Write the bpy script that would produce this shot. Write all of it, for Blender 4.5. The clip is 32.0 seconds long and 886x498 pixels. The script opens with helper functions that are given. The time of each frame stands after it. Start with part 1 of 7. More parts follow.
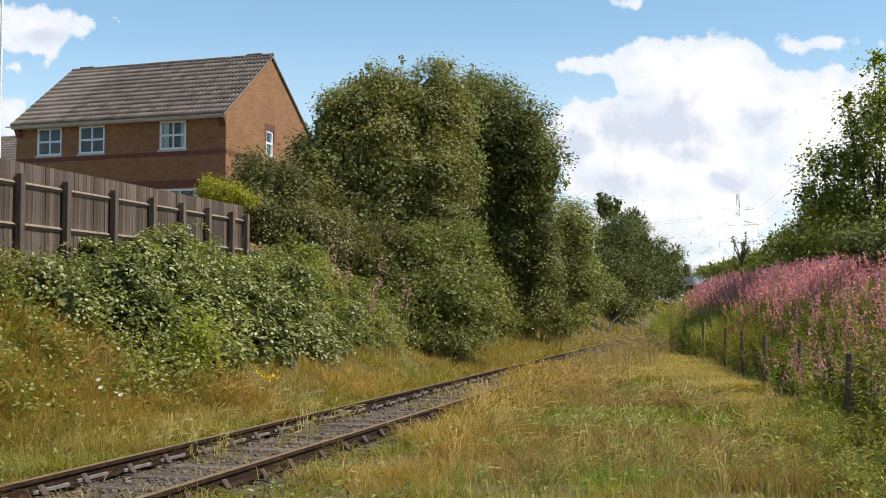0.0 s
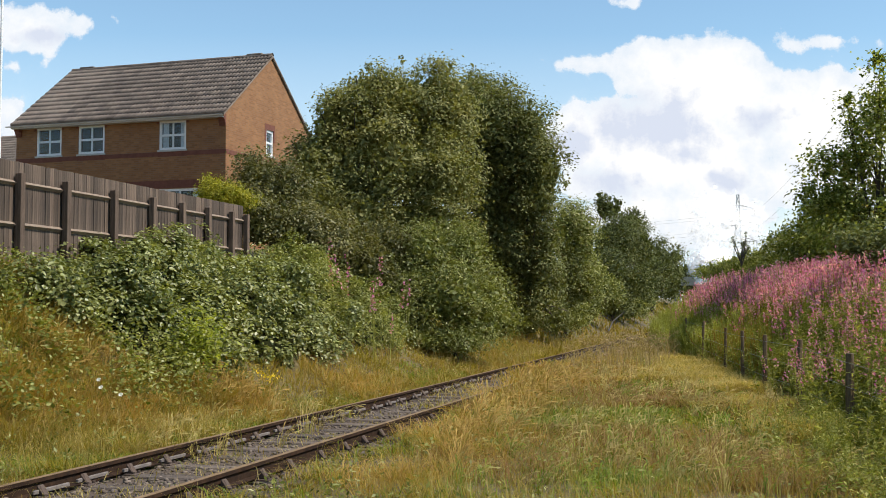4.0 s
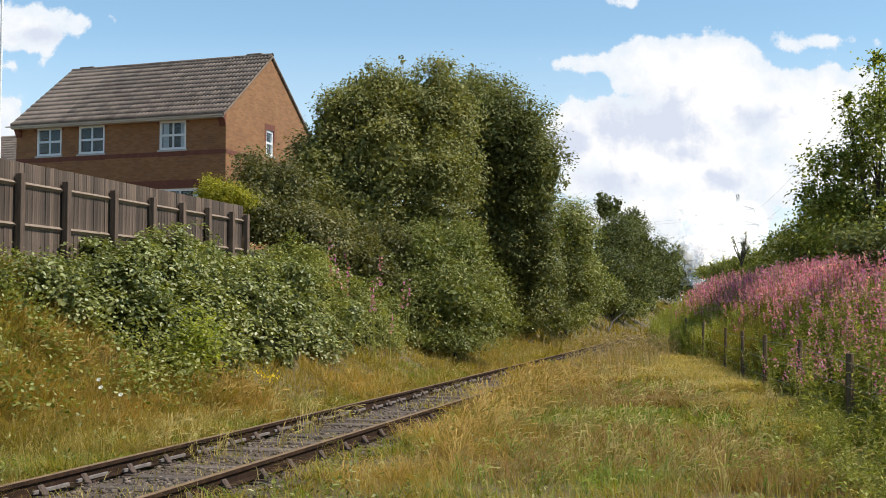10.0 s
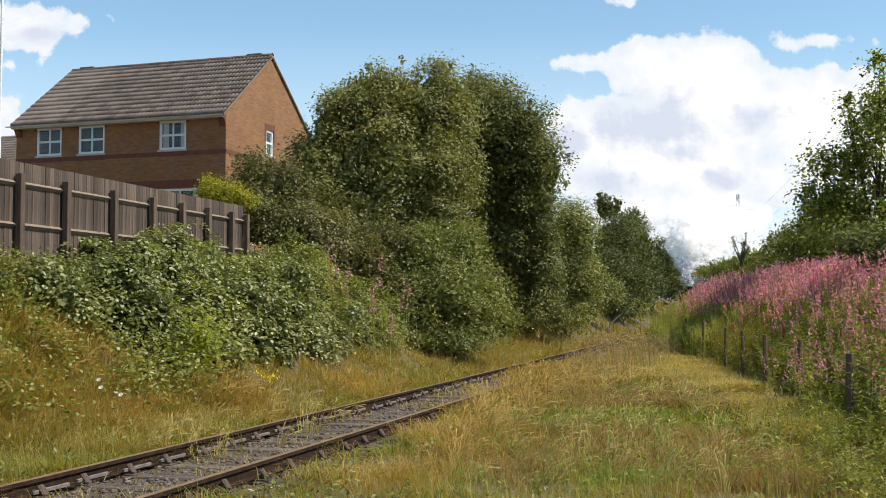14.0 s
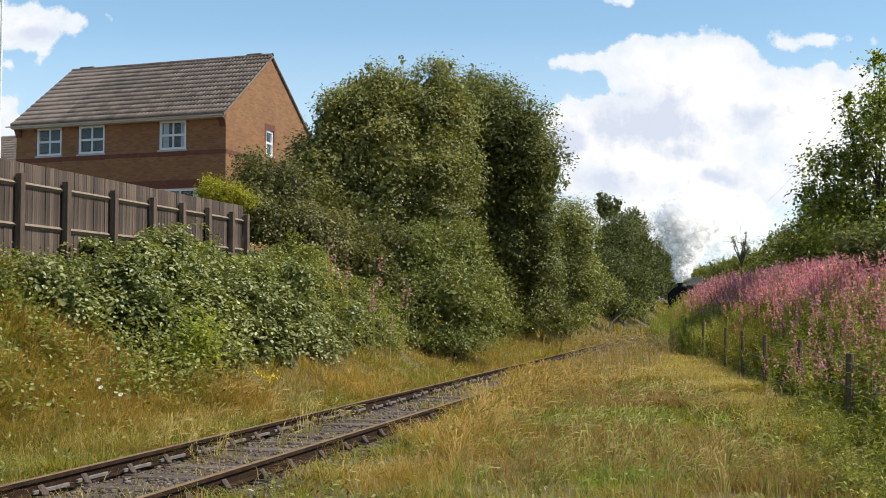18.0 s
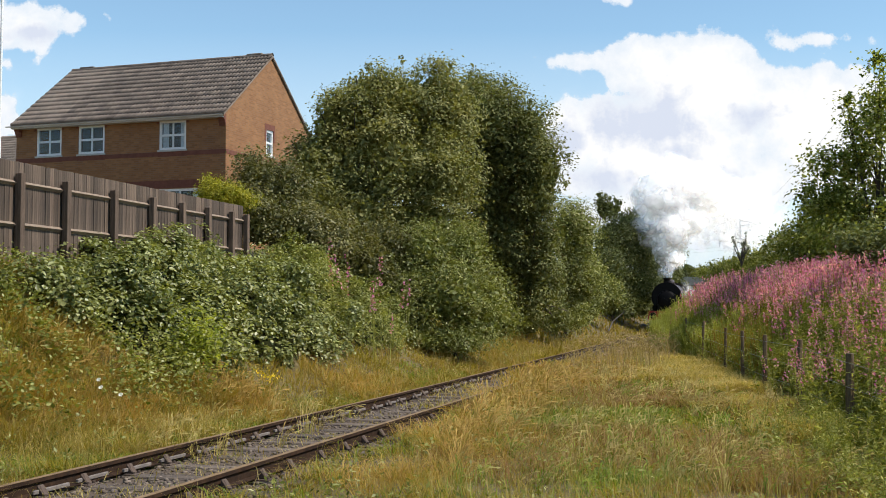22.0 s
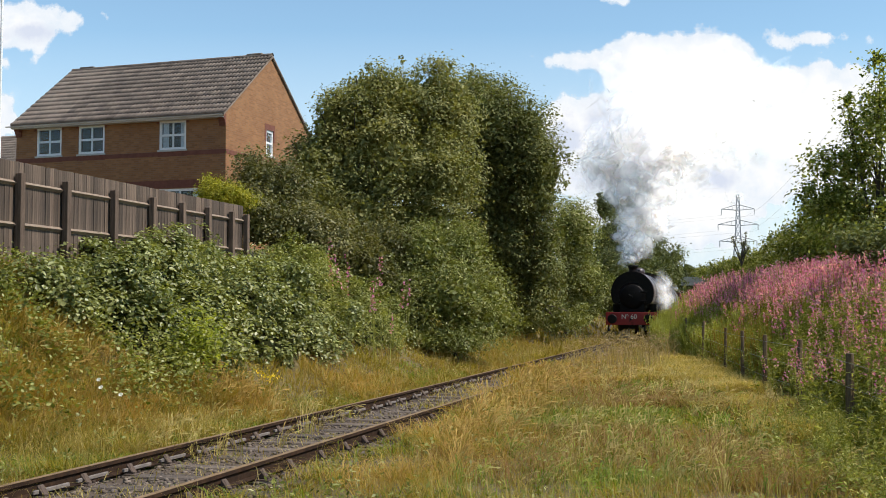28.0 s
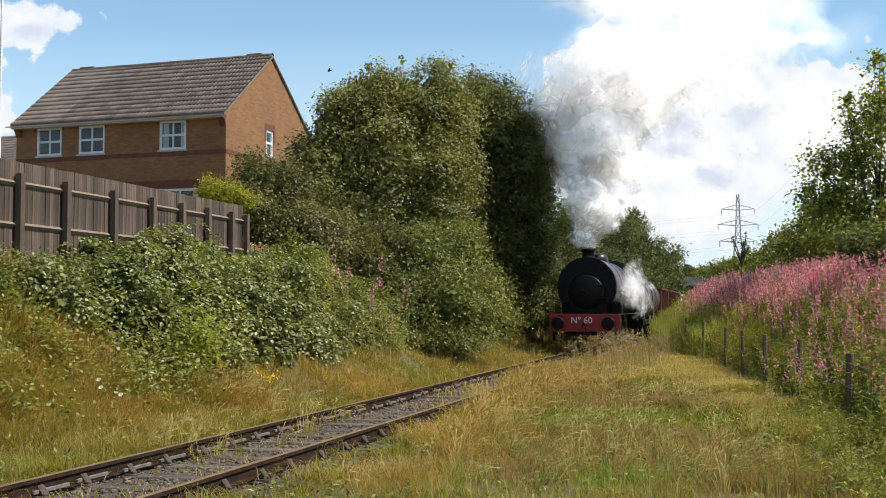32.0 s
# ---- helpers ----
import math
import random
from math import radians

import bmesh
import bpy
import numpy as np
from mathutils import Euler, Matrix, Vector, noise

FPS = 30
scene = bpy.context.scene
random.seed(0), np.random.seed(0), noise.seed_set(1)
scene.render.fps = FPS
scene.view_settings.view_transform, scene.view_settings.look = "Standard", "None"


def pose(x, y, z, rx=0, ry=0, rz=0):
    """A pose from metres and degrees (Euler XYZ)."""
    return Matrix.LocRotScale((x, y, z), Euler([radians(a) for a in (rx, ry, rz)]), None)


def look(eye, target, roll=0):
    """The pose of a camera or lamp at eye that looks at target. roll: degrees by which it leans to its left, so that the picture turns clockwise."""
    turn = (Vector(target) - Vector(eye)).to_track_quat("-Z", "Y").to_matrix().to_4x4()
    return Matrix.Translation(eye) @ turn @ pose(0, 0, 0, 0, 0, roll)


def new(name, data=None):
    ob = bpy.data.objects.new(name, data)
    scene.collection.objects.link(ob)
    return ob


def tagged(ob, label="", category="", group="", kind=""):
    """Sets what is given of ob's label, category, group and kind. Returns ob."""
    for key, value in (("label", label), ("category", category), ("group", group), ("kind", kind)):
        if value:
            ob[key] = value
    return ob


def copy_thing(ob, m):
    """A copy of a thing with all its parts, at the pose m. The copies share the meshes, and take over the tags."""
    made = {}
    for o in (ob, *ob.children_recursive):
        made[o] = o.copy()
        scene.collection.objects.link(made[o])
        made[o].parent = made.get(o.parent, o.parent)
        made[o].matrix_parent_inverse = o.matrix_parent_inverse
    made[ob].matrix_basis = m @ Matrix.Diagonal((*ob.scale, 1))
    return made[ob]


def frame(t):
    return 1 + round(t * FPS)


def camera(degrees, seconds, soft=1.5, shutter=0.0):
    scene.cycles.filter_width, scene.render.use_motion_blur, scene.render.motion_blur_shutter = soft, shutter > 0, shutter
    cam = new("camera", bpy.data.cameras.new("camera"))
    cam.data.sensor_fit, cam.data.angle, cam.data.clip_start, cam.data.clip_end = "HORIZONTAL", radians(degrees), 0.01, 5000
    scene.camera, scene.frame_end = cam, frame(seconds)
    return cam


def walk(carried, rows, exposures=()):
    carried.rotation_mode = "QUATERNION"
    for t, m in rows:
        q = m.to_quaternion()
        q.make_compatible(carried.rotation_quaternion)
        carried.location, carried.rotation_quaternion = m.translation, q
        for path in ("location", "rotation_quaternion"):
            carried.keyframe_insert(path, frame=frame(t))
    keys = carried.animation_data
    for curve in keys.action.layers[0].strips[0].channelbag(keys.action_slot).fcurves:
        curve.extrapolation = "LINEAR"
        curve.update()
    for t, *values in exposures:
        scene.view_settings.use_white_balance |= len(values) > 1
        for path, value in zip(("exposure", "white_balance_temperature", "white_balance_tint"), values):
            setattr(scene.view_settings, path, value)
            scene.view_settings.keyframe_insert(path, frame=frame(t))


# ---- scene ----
# Eye 1.58 m over the railheads, looking along +y and slightly up; the track runs off to the right.
cam = camera(42.0, 32.0, soft=0.9)
STAND = pose(0, 0, 1.58, 92.92, 0, 0)
walk(cam, [(0, STAND), (32.0, STAND)])
scene.view_settings.exposure = 0.4
scene.cycles.transparent_max_bounces = 48

# ---- light: high summer sun ahead to the right, blue sky ----
SUN_AZ, SUN_EL = radians(103), radians(52)
SUN_DIR = Vector((math.sin(SUN_AZ) * math.cos(SUN_EL), math.cos(SUN_AZ) * math.cos(SUN_EL), math.sin(SUN_EL)))
world = bpy.data.worlds.new("sky")
scene.world = world
world.use_nodes = True
_nt = world.node_tree
_sky = _nt.nodes.new("ShaderNodeTexSky")
_sky.sky_type, _sky.sun_disc = "NISHITA", False
_sky.sun_elevation, _sky.sun_rotation = SUN_EL, SUN_AZ
_sky.air_density, _sky.dust_density, _sky.ozone_density = 1.0, 0.0, 0.3
_tint = _nt.nodes.new("ShaderNodeMix")
_tint.data_type, _tint.blend_type = "RGBA", "MULTIPLY"
_tint.inputs[0].default_value, _tint.inputs[7].default_value = 1.0, (0.88, 1.0, 1.0, 1)
_nt.links.new(_sky.outputs[0], _tint.inputs[6])
_nt.links.new(_tint.outputs[2], _nt.nodes["Background"].inputs[0])
_nt.nodes["Background"].inputs[1].default_value = 0.126
sun_lamp = bpy.data.lights.new("sun", "SUN")
sun_lamp.energy, sun_lamp.angle, sun_lamp.color = 4.05, radians(0.6), (1.0, 0.95, 0.86)
sun = new("sun", sun_lamp)
sun.matrix_world = look(SUN_DIR * 100, (0, 0, 0))

# ---- materials ----
def mat(name):
    m = bpy.data.materials.new(name)
    m.use_nodes = True
    return m, m.node_tree, m.node_tree.nodes["Principled BSDF"]


def node(nt, kind, **kw):
    n = nt.nodes.new(kind)
    for k, v in kw.items():
        n.inputs[k.replace("_", " ")].default_value = v
    return n


def ramp(nt, fac, stops):
    r = nt.nodes.new("ShaderNodeValToRGB")
    el = r.color_ramp.elements
    while len(el) < len(stops):
        el.new(0.5)
    for e, (p, c) in zip(el, stops):
        e.position, e.color = p, (*c, 1)
    nt.links.new(fac, r.inputs[0])
    return r.outputs[0]


def mixed(nt, kind, fac, a, b):
    n = nt.nodes.new("ShaderNodeMix")
    n.data_type, n.blend_type = "RGBA", kind
    for sock, v in ((n.inputs[0], fac), (n.inputs[6], a), (n.inputs[7], b)):
        if isinstance(v, (int, float)):
            sock.default_value = v
        elif isinstance(v, tuple):
            sock.default_value = (*v, 1)
        else:
            nt.links.new(v, sock)
    return n.outputs[2]


def coords(nt, scale=(1, 1, 1), kind="Object"):
    tc = nt.nodes.new("ShaderNodeTexCoord")
    mp = nt.nodes.new("ShaderNodeMapping")
    mp.inputs["Scale"].default_value = scale
    nt.links.new(tc.outputs[kind], mp.inputs[0])
    return mp.outputs[0]


def noisy(nt, scale, detail=4, rough=0.55, at=None, stretch=(1, 1, 1)):
    n = node(nt, "ShaderNodeTexNoise", Scale=scale, Detail=detail, Roughness=rough)
    nt.links.new(at if at is not None else coords(nt, stretch), n.inputs["Vector"])
    return n.outputs["Fac"]


def place(nt):
    """World-wide position, the same for all objects."""
    return nt.nodes.new("ShaderNodeNewGeometry").outputs["Position"]


def bump(nt, p, height, strength, dist=0.01):
    b = node(nt, "ShaderNodeBump", Strength=strength, Distance=dist)
    nt.links.new(height, b.inputs["Height"])
    nt.links.new(b.outputs[0], p.inputs["Normal"])


def plain(name, a, b, scale=8, rough=0.6, metal=0.0, bumpy=0.2, fine=60, stretch=(1, 1, 1), spec=0.5, per_object=0.0):
    """Two-tone surface with coarse stains, fine grain and a little relief."""
    m, nt, p = mat(name)
    c = noisy(nt, scale, 5, 0.6, stretch=stretch)
    f = noisy(nt, fine, 3, 0.6, stretch=stretch)
    col = ramp(nt, c, [(0.3, a), (0.7, b)])
    col = mixed(nt, "MULTIPLY", 0.5, col, ramp(nt, f, [(0.25, (0.55, 0.55, 0.55)), (0.7, (1.15, 1.15, 1.15))]))
    if per_object:
        info = nt.nodes.new("ShaderNodeObjectInfo")
        k = 1 - per_object
        col = mixed(nt, "MULTIPLY", 1.0, col, ramp(nt, info.outputs["Random"], [(0, (k, k, k)), (1, (1 + per_object,) * 3)]))
    nt.links.new(col, p.inputs["Base Color"])
    p.inputs["Roughness"].default_value, p.inputs["Metallic"].default_value = rough, metal
    p.inputs["Specular IOR Level"].default_value = spec
    bump(nt, p, f, bumpy)
    return m


def leafy(name, stops, patch=None, patch_scale=0.35, trans=0.35, rough=0.5, spec=0.3):
    """Thin leaves: colour by leaf, larger drifts of tone, light coming through."""
    m, nt, p = mat(name)
    isl = nt.nodes.new("ShaderNodeNewGeometry").outputs["Random Per Island"]
    col = ramp(nt, isl, stops)
    big = noisy(nt, patch_scale, 3, 0.6, at=place(nt))
    if patch:
        col = mixed(nt, "MIX", ramp(nt, big, [(0.40, (0, 0, 0)), (0.56, (0.9, 0.9, 0.9))]), col, ramp(nt, isl, patch))
    else:
        col = mixed(nt, "MULTIPLY", 0.7, col, ramp(nt, big, [(0.3, (0.65, 0.7, 0.6)), (0.7, (1.2, 1.15, 1.1))]))
    nt.links.new(col, p.inputs["Base Color"])
    p.inputs["Roughness"].default_value, p.inputs["Specular IOR Level"].default_value = rough, spec
    t = nt.nodes.new("ShaderNodeBsdfTranslucent")
    nt.links.new(mixed(nt, "MULTIPLY", 1.0, col, (1.35, 1.35, 0.5)), t.inputs[0])
    mx = nt.nodes.new("ShaderNodeMixShader")
    mx.inputs[0].default_value = trans
    out = nt.nodes["Material Output"]
    nt.links.new(p.outputs[0], mx.inputs[1])
    nt.links.new(t.outputs[0], mx.inputs[2])
    nt.links.new(mx.outputs[0], out.inputs[0])
    return m


M_GROUND = plain("soil_and_thatch", (0.085, 0.062, 0.026), (0.20, 0.150, 0.062), 0.8, 0.95, bumpy=0.5, fine=25)
M_BALLAST = plain("ballast_dust", (0.07, 0.046, 0.030), (0.13, 0.09, 0.060), 3, 0.95, bumpy=0.6, fine=40)
M_STONE = plain("ballast_stone", (0.040, 0.027, 0.018), (0.27, 0.205, 0.155), 7, 0.9, per_object=0.2)
M_KEY = plain("grey_weathered_key", (0.13, 0.105, 0.09), (0.24, 0.20, 0.175), 6, 0.85, bumpy=0.3)
# Rust darkened further: the shade on the rail's web is in this colour.
M_SHADED_RUST = plain("shaded_rusty_steel", (0.018, 0.010, 0.006), (0.060, 0.030, 0.015), 9, 0.9, 0.0, 0.35, 90, spec=0.2)
M_RAILTOP = plain("worn_rail_top", (0.17, 0.105, 0.052), (0.30, 0.195, 0.105), 7, 0.75, 0.0, 0.1, 80, spec=0.3)
M_SLEEPER = plain("weathered_sleeper_wood", (0.08, 0.058, 0.044), (0.19, 0.142, 0.106), 3, 0.9, bumpy=0.5, fine=30, stretch=(1, 9, 9), per_object=0.25)
M_BOARD = plain("weathered_fence_board", (0.048, 0.031, 0.022), (0.185, 0.128, 0.091), 2.6, 0.9, bumpy=0.35, fine=30, stretch=(9, 9, 0.8), per_object=0.42)
M_POST = plain("dark_fence_post", (0.075, 0.046, 0.031), (0.18, 0.120, 0.083), 3, 0.9, bumpy=0.4, fine=30, stretch=(8, 8, 1), per_object=0.15)
# Rails lighter than the boards: sun on their tops is in the colour.
M_ARRIS = plain("toplit_rail_wood", (0.17, 0.118, 0.082), (0.31, 0.232, 0.168), 3, 0.85, bumpy=0.3, fine=30, stretch=(8, 1, 8))
M_OLDPOST = plain("old_round_post_wood", (0.10, 0.062, 0.030), (0.21, 0.145, 0.080), 4, 0.95, bumpy=0.5, fine=40, stretch=(9, 9, 1))
M_UPVC = plain("white_window_plastic", (0.84, 0.84, 0.83), (0.90, 0.90, 0.89), 2, 0.35, bumpy=0.02)
M_TILE = plain("brown_concrete_tile", (0.120, 0.088, 0.067), (0.250, 0.190, 0.146), 1.3, 0.7, bumpy=0.25, fine=50, per_object=0.30)
M_REDBRICK = plain("dark_red_brick", (0.14, 0.045, 0.028), (0.21, 0.075, 0.047), 5, 0.85, bumpy=0.3)
M_FASCIA = plain("weathered_fascia", (0.44, 0.43, 0.41), (0.58, 0.57, 0.55), 2, 0.5, bumpy=0.03)
M_CURTAIN = plain("pale_curtain", (0.55, 0.56, 0.58), (0.7, 0.7, 0.7), 6, 0.9, stretch=(6, 6, 0.3))
M_DARKROOM = plain("dim_room", (0.09, 0.075, 0.06), (0.18, 0.145, 0.115), 1.5, 0.9)
M_BLACK = plain("black_loco_paint", (0.006, 0.005, 0.005), (0.014, 0.011, 0.010), 4, 0.5, bumpy=0.06, spec=0.15)
M_SMOKEBOX = plain("matt_black_smokebox", (0.005, 0.004, 0.004), (0.012, 0.009, 0.008), 5, 0.45, bumpy=0.15, spec=0.12)
M_MAROON = plain("dark_maroon_paint", (0.035, 0.018, 0.018), (0.06, 0.032, 0.030), 3, 0.35, bumpy=0.05)
M_RED = plain("red_buffer_beam_paint", (0.30, 0.012, 0.012), (0.38, 0.022, 0.018), 5, 0.5, bumpy=0.06)
M_LETTER = plain("cream_lettering", (0.78, 0.74, 0.62), (0.85, 0.82, 0.72), 8, 0.5, bumpy=0.0)
M_TANKER = plain("grimy_brown_tank", (0.055, 0.036, 0.033), (0.12, 0.085, 0.078), 1.6, 0.5, bumpy=0.12)
M_WAGON = plain("rusty_red_wagon", (0.09, 0.028, 0.020), (0.17, 0.058, 0.040), 3, 0.85, bumpy=0.3)
M_CHAIR = plain("dusty_rusty_chair", (0.055, 0.034, 0.025), (0.13, 0.088, 0.064), 9, 0.9, 0.0, 0.4, 70)
M_STEEL = plain("bright_steel_rod", (0.35, 0.34, 0.33), (0.5, 0.48, 0.46), 9, 0.35, 0.9, 0.05)
M_BARK = plain("grey_brown_bark", (0.045, 0.034, 0.025), (0.10, 0.078, 0.058), 6, 0.95, bumpy=0.6, fine=30, stretch=(3, 3, 0.7))
M_CONCRETE = plain("old_bridge_concrete", (0.22, 0.21, 0.20), (0.36, 0.35, 0.33), 0.7, 0.9, bumpy=0.2, fine=10)
M_GALV = plain("galvanised_steel", (0.36, 0.37, 0.39), (0.48, 0.49, 0.51), 2, 0.65, 0.2, 0.05)
M_WIRE = plain("fence_wire", (0.3, 0.29, 0.28), (0.42, 0.41, 0.4), 9, 0.5, 0.8, 0.05)


def brick_material():
    m, nt, p = mat("orange_brick")
    tc = nt.nodes.new("ShaderNodeTexCoord")
    sep = nt.nodes.new("ShaderNodeSeparateXYZ")
    nt.links.new(tc.outputs["Object"], sep.inputs[0])
    add = nt.nodes.new("ShaderNodeMath")
    nt.links.new(sep.outputs[0], add.inputs[0])
    nt.links.new(sep.outputs[1], add.inputs[1])
    com = nt.nodes.new("ShaderNodeCombineXYZ")
    nt.links.new(add.outputs[0], com.inputs[0])
    nt.links.new(sep.outputs[2], com.inputs[1])
    b = node(nt, "ShaderNodeTexBrick", Scale=1.0, Mortar_Size=0.008, Brick_Width=0.225, Row_Height=0.075, Mortar_Smooth=0.2)
    b.inputs["Color1"].default_value = (0.240, 0.106, 0.040, 1)
    b.inputs["Color2"].default_value = (0.335, 0.158, 0.062, 1)
    b.inputs["Mortar"].default_value = (0.25, 0.15, 0.09, 1)
    nt.links.new(com.outputs[0], b.inputs["Vector"])
    stain = noisy(nt, 0.7, 4, 0.6)
    col = mixed(nt, "MULTIPLY", 0.6, b.outputs["Color"], ramp(nt, stain, [(0.3, (0.75, 0.72, 0.70)), (0.7, (1.1, 1.1, 1.1))]))
    nt.links.new(col, p.inputs["Base Color"])
    p.inputs["Roughness"].default_value = 0.9
    bump(nt, p, b.outputs["Fac"], -0.4, 0.006)
    return m


M_BRICK = brick_material()


def glass_material():
    m, nt, p = mat("window_glass")
    p.inputs["Base Color"].default_value = (0.9, 0.93, 0.95, 1)
    p.inputs["Roughness"].default_value = 0.02
    p.inputs["Transmission Weight"].default_value = 1.0
    p.inputs["IOR"].default_value = 1.36
    return m


M_GLASS = glass_material()


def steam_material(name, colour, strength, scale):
    """White vapour: it scatters back and onward more light than it gets, and its shreds thin out to nothing at the rim.
    """
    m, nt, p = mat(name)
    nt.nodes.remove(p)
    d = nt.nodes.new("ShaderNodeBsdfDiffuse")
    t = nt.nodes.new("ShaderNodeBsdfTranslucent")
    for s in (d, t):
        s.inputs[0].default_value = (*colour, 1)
    # Summed, not mixed: extra brightness stands in for light scattered inside the cloud.
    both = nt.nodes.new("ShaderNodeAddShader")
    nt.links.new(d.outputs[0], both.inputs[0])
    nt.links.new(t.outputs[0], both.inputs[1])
    soft = nt.nodes.new("ShaderNodeAttribute")
    soft.attribute_name = "soft"
    n = noisy(nt, scale, 4, 0.6)
    a = node(nt, "ShaderNodeMapRange", From_Min=0.30, From_Max=0.62, To_Min=0.35, To_Max=1.0)
    nt.links.new(n, a.inputs[0])
    mul = nt.nodes.new("ShaderNodeMath")
    mul.operation = "MULTIPLY"
    nt.links.new(a.outputs[0], mul.inputs[0])
    nt.links.new(soft.outputs["Fac"], mul.inputs[1])
    st = nt.nodes.new("ShaderNodeMath")
    st.operation = "MULTIPLY"
    st.use_clamp = True
    st.inputs[1].default_value = strength
    nt.links.new(mul.outputs[0], st.inputs[0])
    tr = nt.nodes.new("ShaderNodeBsdfTransparent")
    al = nt.nodes.new("ShaderNodeMixShader")
    nt.links.new(st.outputs[0], al.inputs[0])
    nt.links.new(tr.outputs[0], al.inputs[1])
    nt.links.new(both.outputs[0], al.inputs[2])
    nt.links.new(al.outputs[0], nt.nodes["Material Output"].inputs[0])
    return m


# Grey column, white head: smoke, plus shade and sun put in the colours.
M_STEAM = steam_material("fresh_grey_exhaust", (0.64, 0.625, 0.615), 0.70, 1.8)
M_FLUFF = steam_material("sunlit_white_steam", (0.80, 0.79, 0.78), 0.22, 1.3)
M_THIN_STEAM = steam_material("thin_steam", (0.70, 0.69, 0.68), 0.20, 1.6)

M_GRASS = leafy("meadow_grass", [(0, (0.140, 0.126, 0.011)), (0.5, (0.250, 0.196, 0.022)), (0.9, (0.393, 0.300, 0.049)), (1, (0.528, 0.390, 0.104))],
                [(0, (0.27, 0.155, 0.040)), (0.4, (0.38, 0.26, 0.075)), (0.8, (0.28, 0.215, 0.045)), (1, (0.20, 0.18, 0.025))], 0.42, 0.4, 0.6, 0.2)
M_FRESH = leafy("fresh_grass", [(0, (0.106, 0.169, 0.015)), (0.5, (0.190, 0.254, 0.028)), (1, (0.317, 0.350, 0.063))], None, 0.8, 0.4, 0.6, 0.2)
M_FESCUE = leafy("reddish_fescue", [(0, (0.22, 0.12, 0.05)), (0.5, (0.36, 0.21, 0.10)), (0.8, (0.30, 0.22, 0.06)), (1, (0.22, 0.21, 0.03))], None, 0.8, 0.35, 0.7, 0.15)
M_AMBER = leafy("amber_dry_grass", [(0, (0.38, 0.205, 0.058)), (0.5, (0.53, 0.36, 0.125)), (1, (0.29, 0.225, 0.040))], None, 0.8, 0.4, 0.7, 0.15)
M_PALE = leafy("pale_yellow_green_grass", [(0, (0.313, 0.247, 0.061)), (0.5, (0.464, 0.356, 0.110)), (1, (0.603, 0.455, 0.198))], None, 0.8, 0.42, 0.7, 0.15)
# Brightened weed leaf; its sunlight is put into the colour.
M_PALEWEED = leafy("sunlit_weed_leaf", [(0, (0.24, 0.25, 0.05)), (0.5, (0.38, 0.38, 0.10)), (1, (0.52, 0.50, 0.22))], None, 0.8, 0.45, 0.6, 0.2)
M_HEAD = leafy("pinkish_seed_head", [(0, (0.300, 0.200, 0.106)), (0.5, (0.450, 0.325, 0.188)), (1, (0.575, 0.438, 0.275))], None, 0.8, 0.35, 0.8, 0.1)
M_STRAW = leafy("ripe_seed_grass", [(0, (0.36, 0.24, 0.08)), (0.5, (0.52, 0.42, 0.18)), (1, (0.34, 0.29, 0.07))], None, 0.8, 0.35, 0.7, 0.2)
# In bramble, hawthorn, olive and willow the palest stop paints in leaf glints.
M_BRAMBLE = leafy("bramble_leaf", [(0, (0.109, 0.122, 0.029)), (0.45, (0.194, 0.202, 0.059)), (0.8, (0.324, 0.329, 0.123)), (0.95, (0.471, 0.471, 0.247)), (1, (0.613, 0.601, 0.424))], None, 0.7, 0.3, 0.42, 0.4)
M_WEED = leafy("nettle_and_bracken_leaf", [(0, (0.109, 0.126, 0.019)), (0.5, (0.229, 0.235, 0.052)), (0.85, (0.390, 0.384, 0.137)), (1, (0.573, 0.562, 0.321))], None, 0.8, 0.35, 0.55, 0.25)
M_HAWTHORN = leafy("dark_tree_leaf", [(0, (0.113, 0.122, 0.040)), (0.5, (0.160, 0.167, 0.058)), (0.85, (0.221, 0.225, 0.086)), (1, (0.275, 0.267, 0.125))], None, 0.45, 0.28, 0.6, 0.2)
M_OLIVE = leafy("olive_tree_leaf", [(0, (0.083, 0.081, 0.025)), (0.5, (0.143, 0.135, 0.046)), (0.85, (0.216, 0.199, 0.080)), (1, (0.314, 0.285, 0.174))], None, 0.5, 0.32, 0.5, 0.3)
# Olive leaf made brighter: the sun on this tree is in the colour.
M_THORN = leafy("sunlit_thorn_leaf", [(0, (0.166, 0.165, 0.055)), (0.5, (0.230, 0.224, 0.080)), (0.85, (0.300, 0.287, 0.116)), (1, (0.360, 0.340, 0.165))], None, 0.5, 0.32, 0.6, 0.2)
M_WILLOW = leafy("willow_leaf", [(0, (0.112, 0.123, 0.025)), (0.5, (0.209, 0.219, 0.055)), (0.85, (0.321, 0.324, 0.114)), (1, (0.457, 0.447, 0.256))], None, 0.6, 0.32, 0.5, 0.3)
M_FARLEAF = leafy("far_tree_leaf", [(0, (0.055, 0.068, 0.020)), (0.7, (0.125, 0.135, 0.045)), (1, (0.22, 0.225, 0.10))], None, 0.15, 0.28, 0.55, 0.2)
M_ASH = leafy("ash_leaf", [(0, (0.075, 0.092, 0.013)), (0.5, (0.165, 0.178, 0.03)), (0.85, (0.28, 0.28, 0.08)), (1, (0.42, 0.41, 0.2))], None, 0.5, 0.42, 0.55, 0.2)
M_SYCAMORE = leafy("fresh_tree_leaf", [(0, (0.098, 0.121, 0.021)), (0.5, (0.230, 0.247, 0.046)), (0.85, (0.414, 0.414, 0.109)), (1, (0.621, 0.609, 0.299))], None, 0.5, 0.42, 0.5, 0.25)
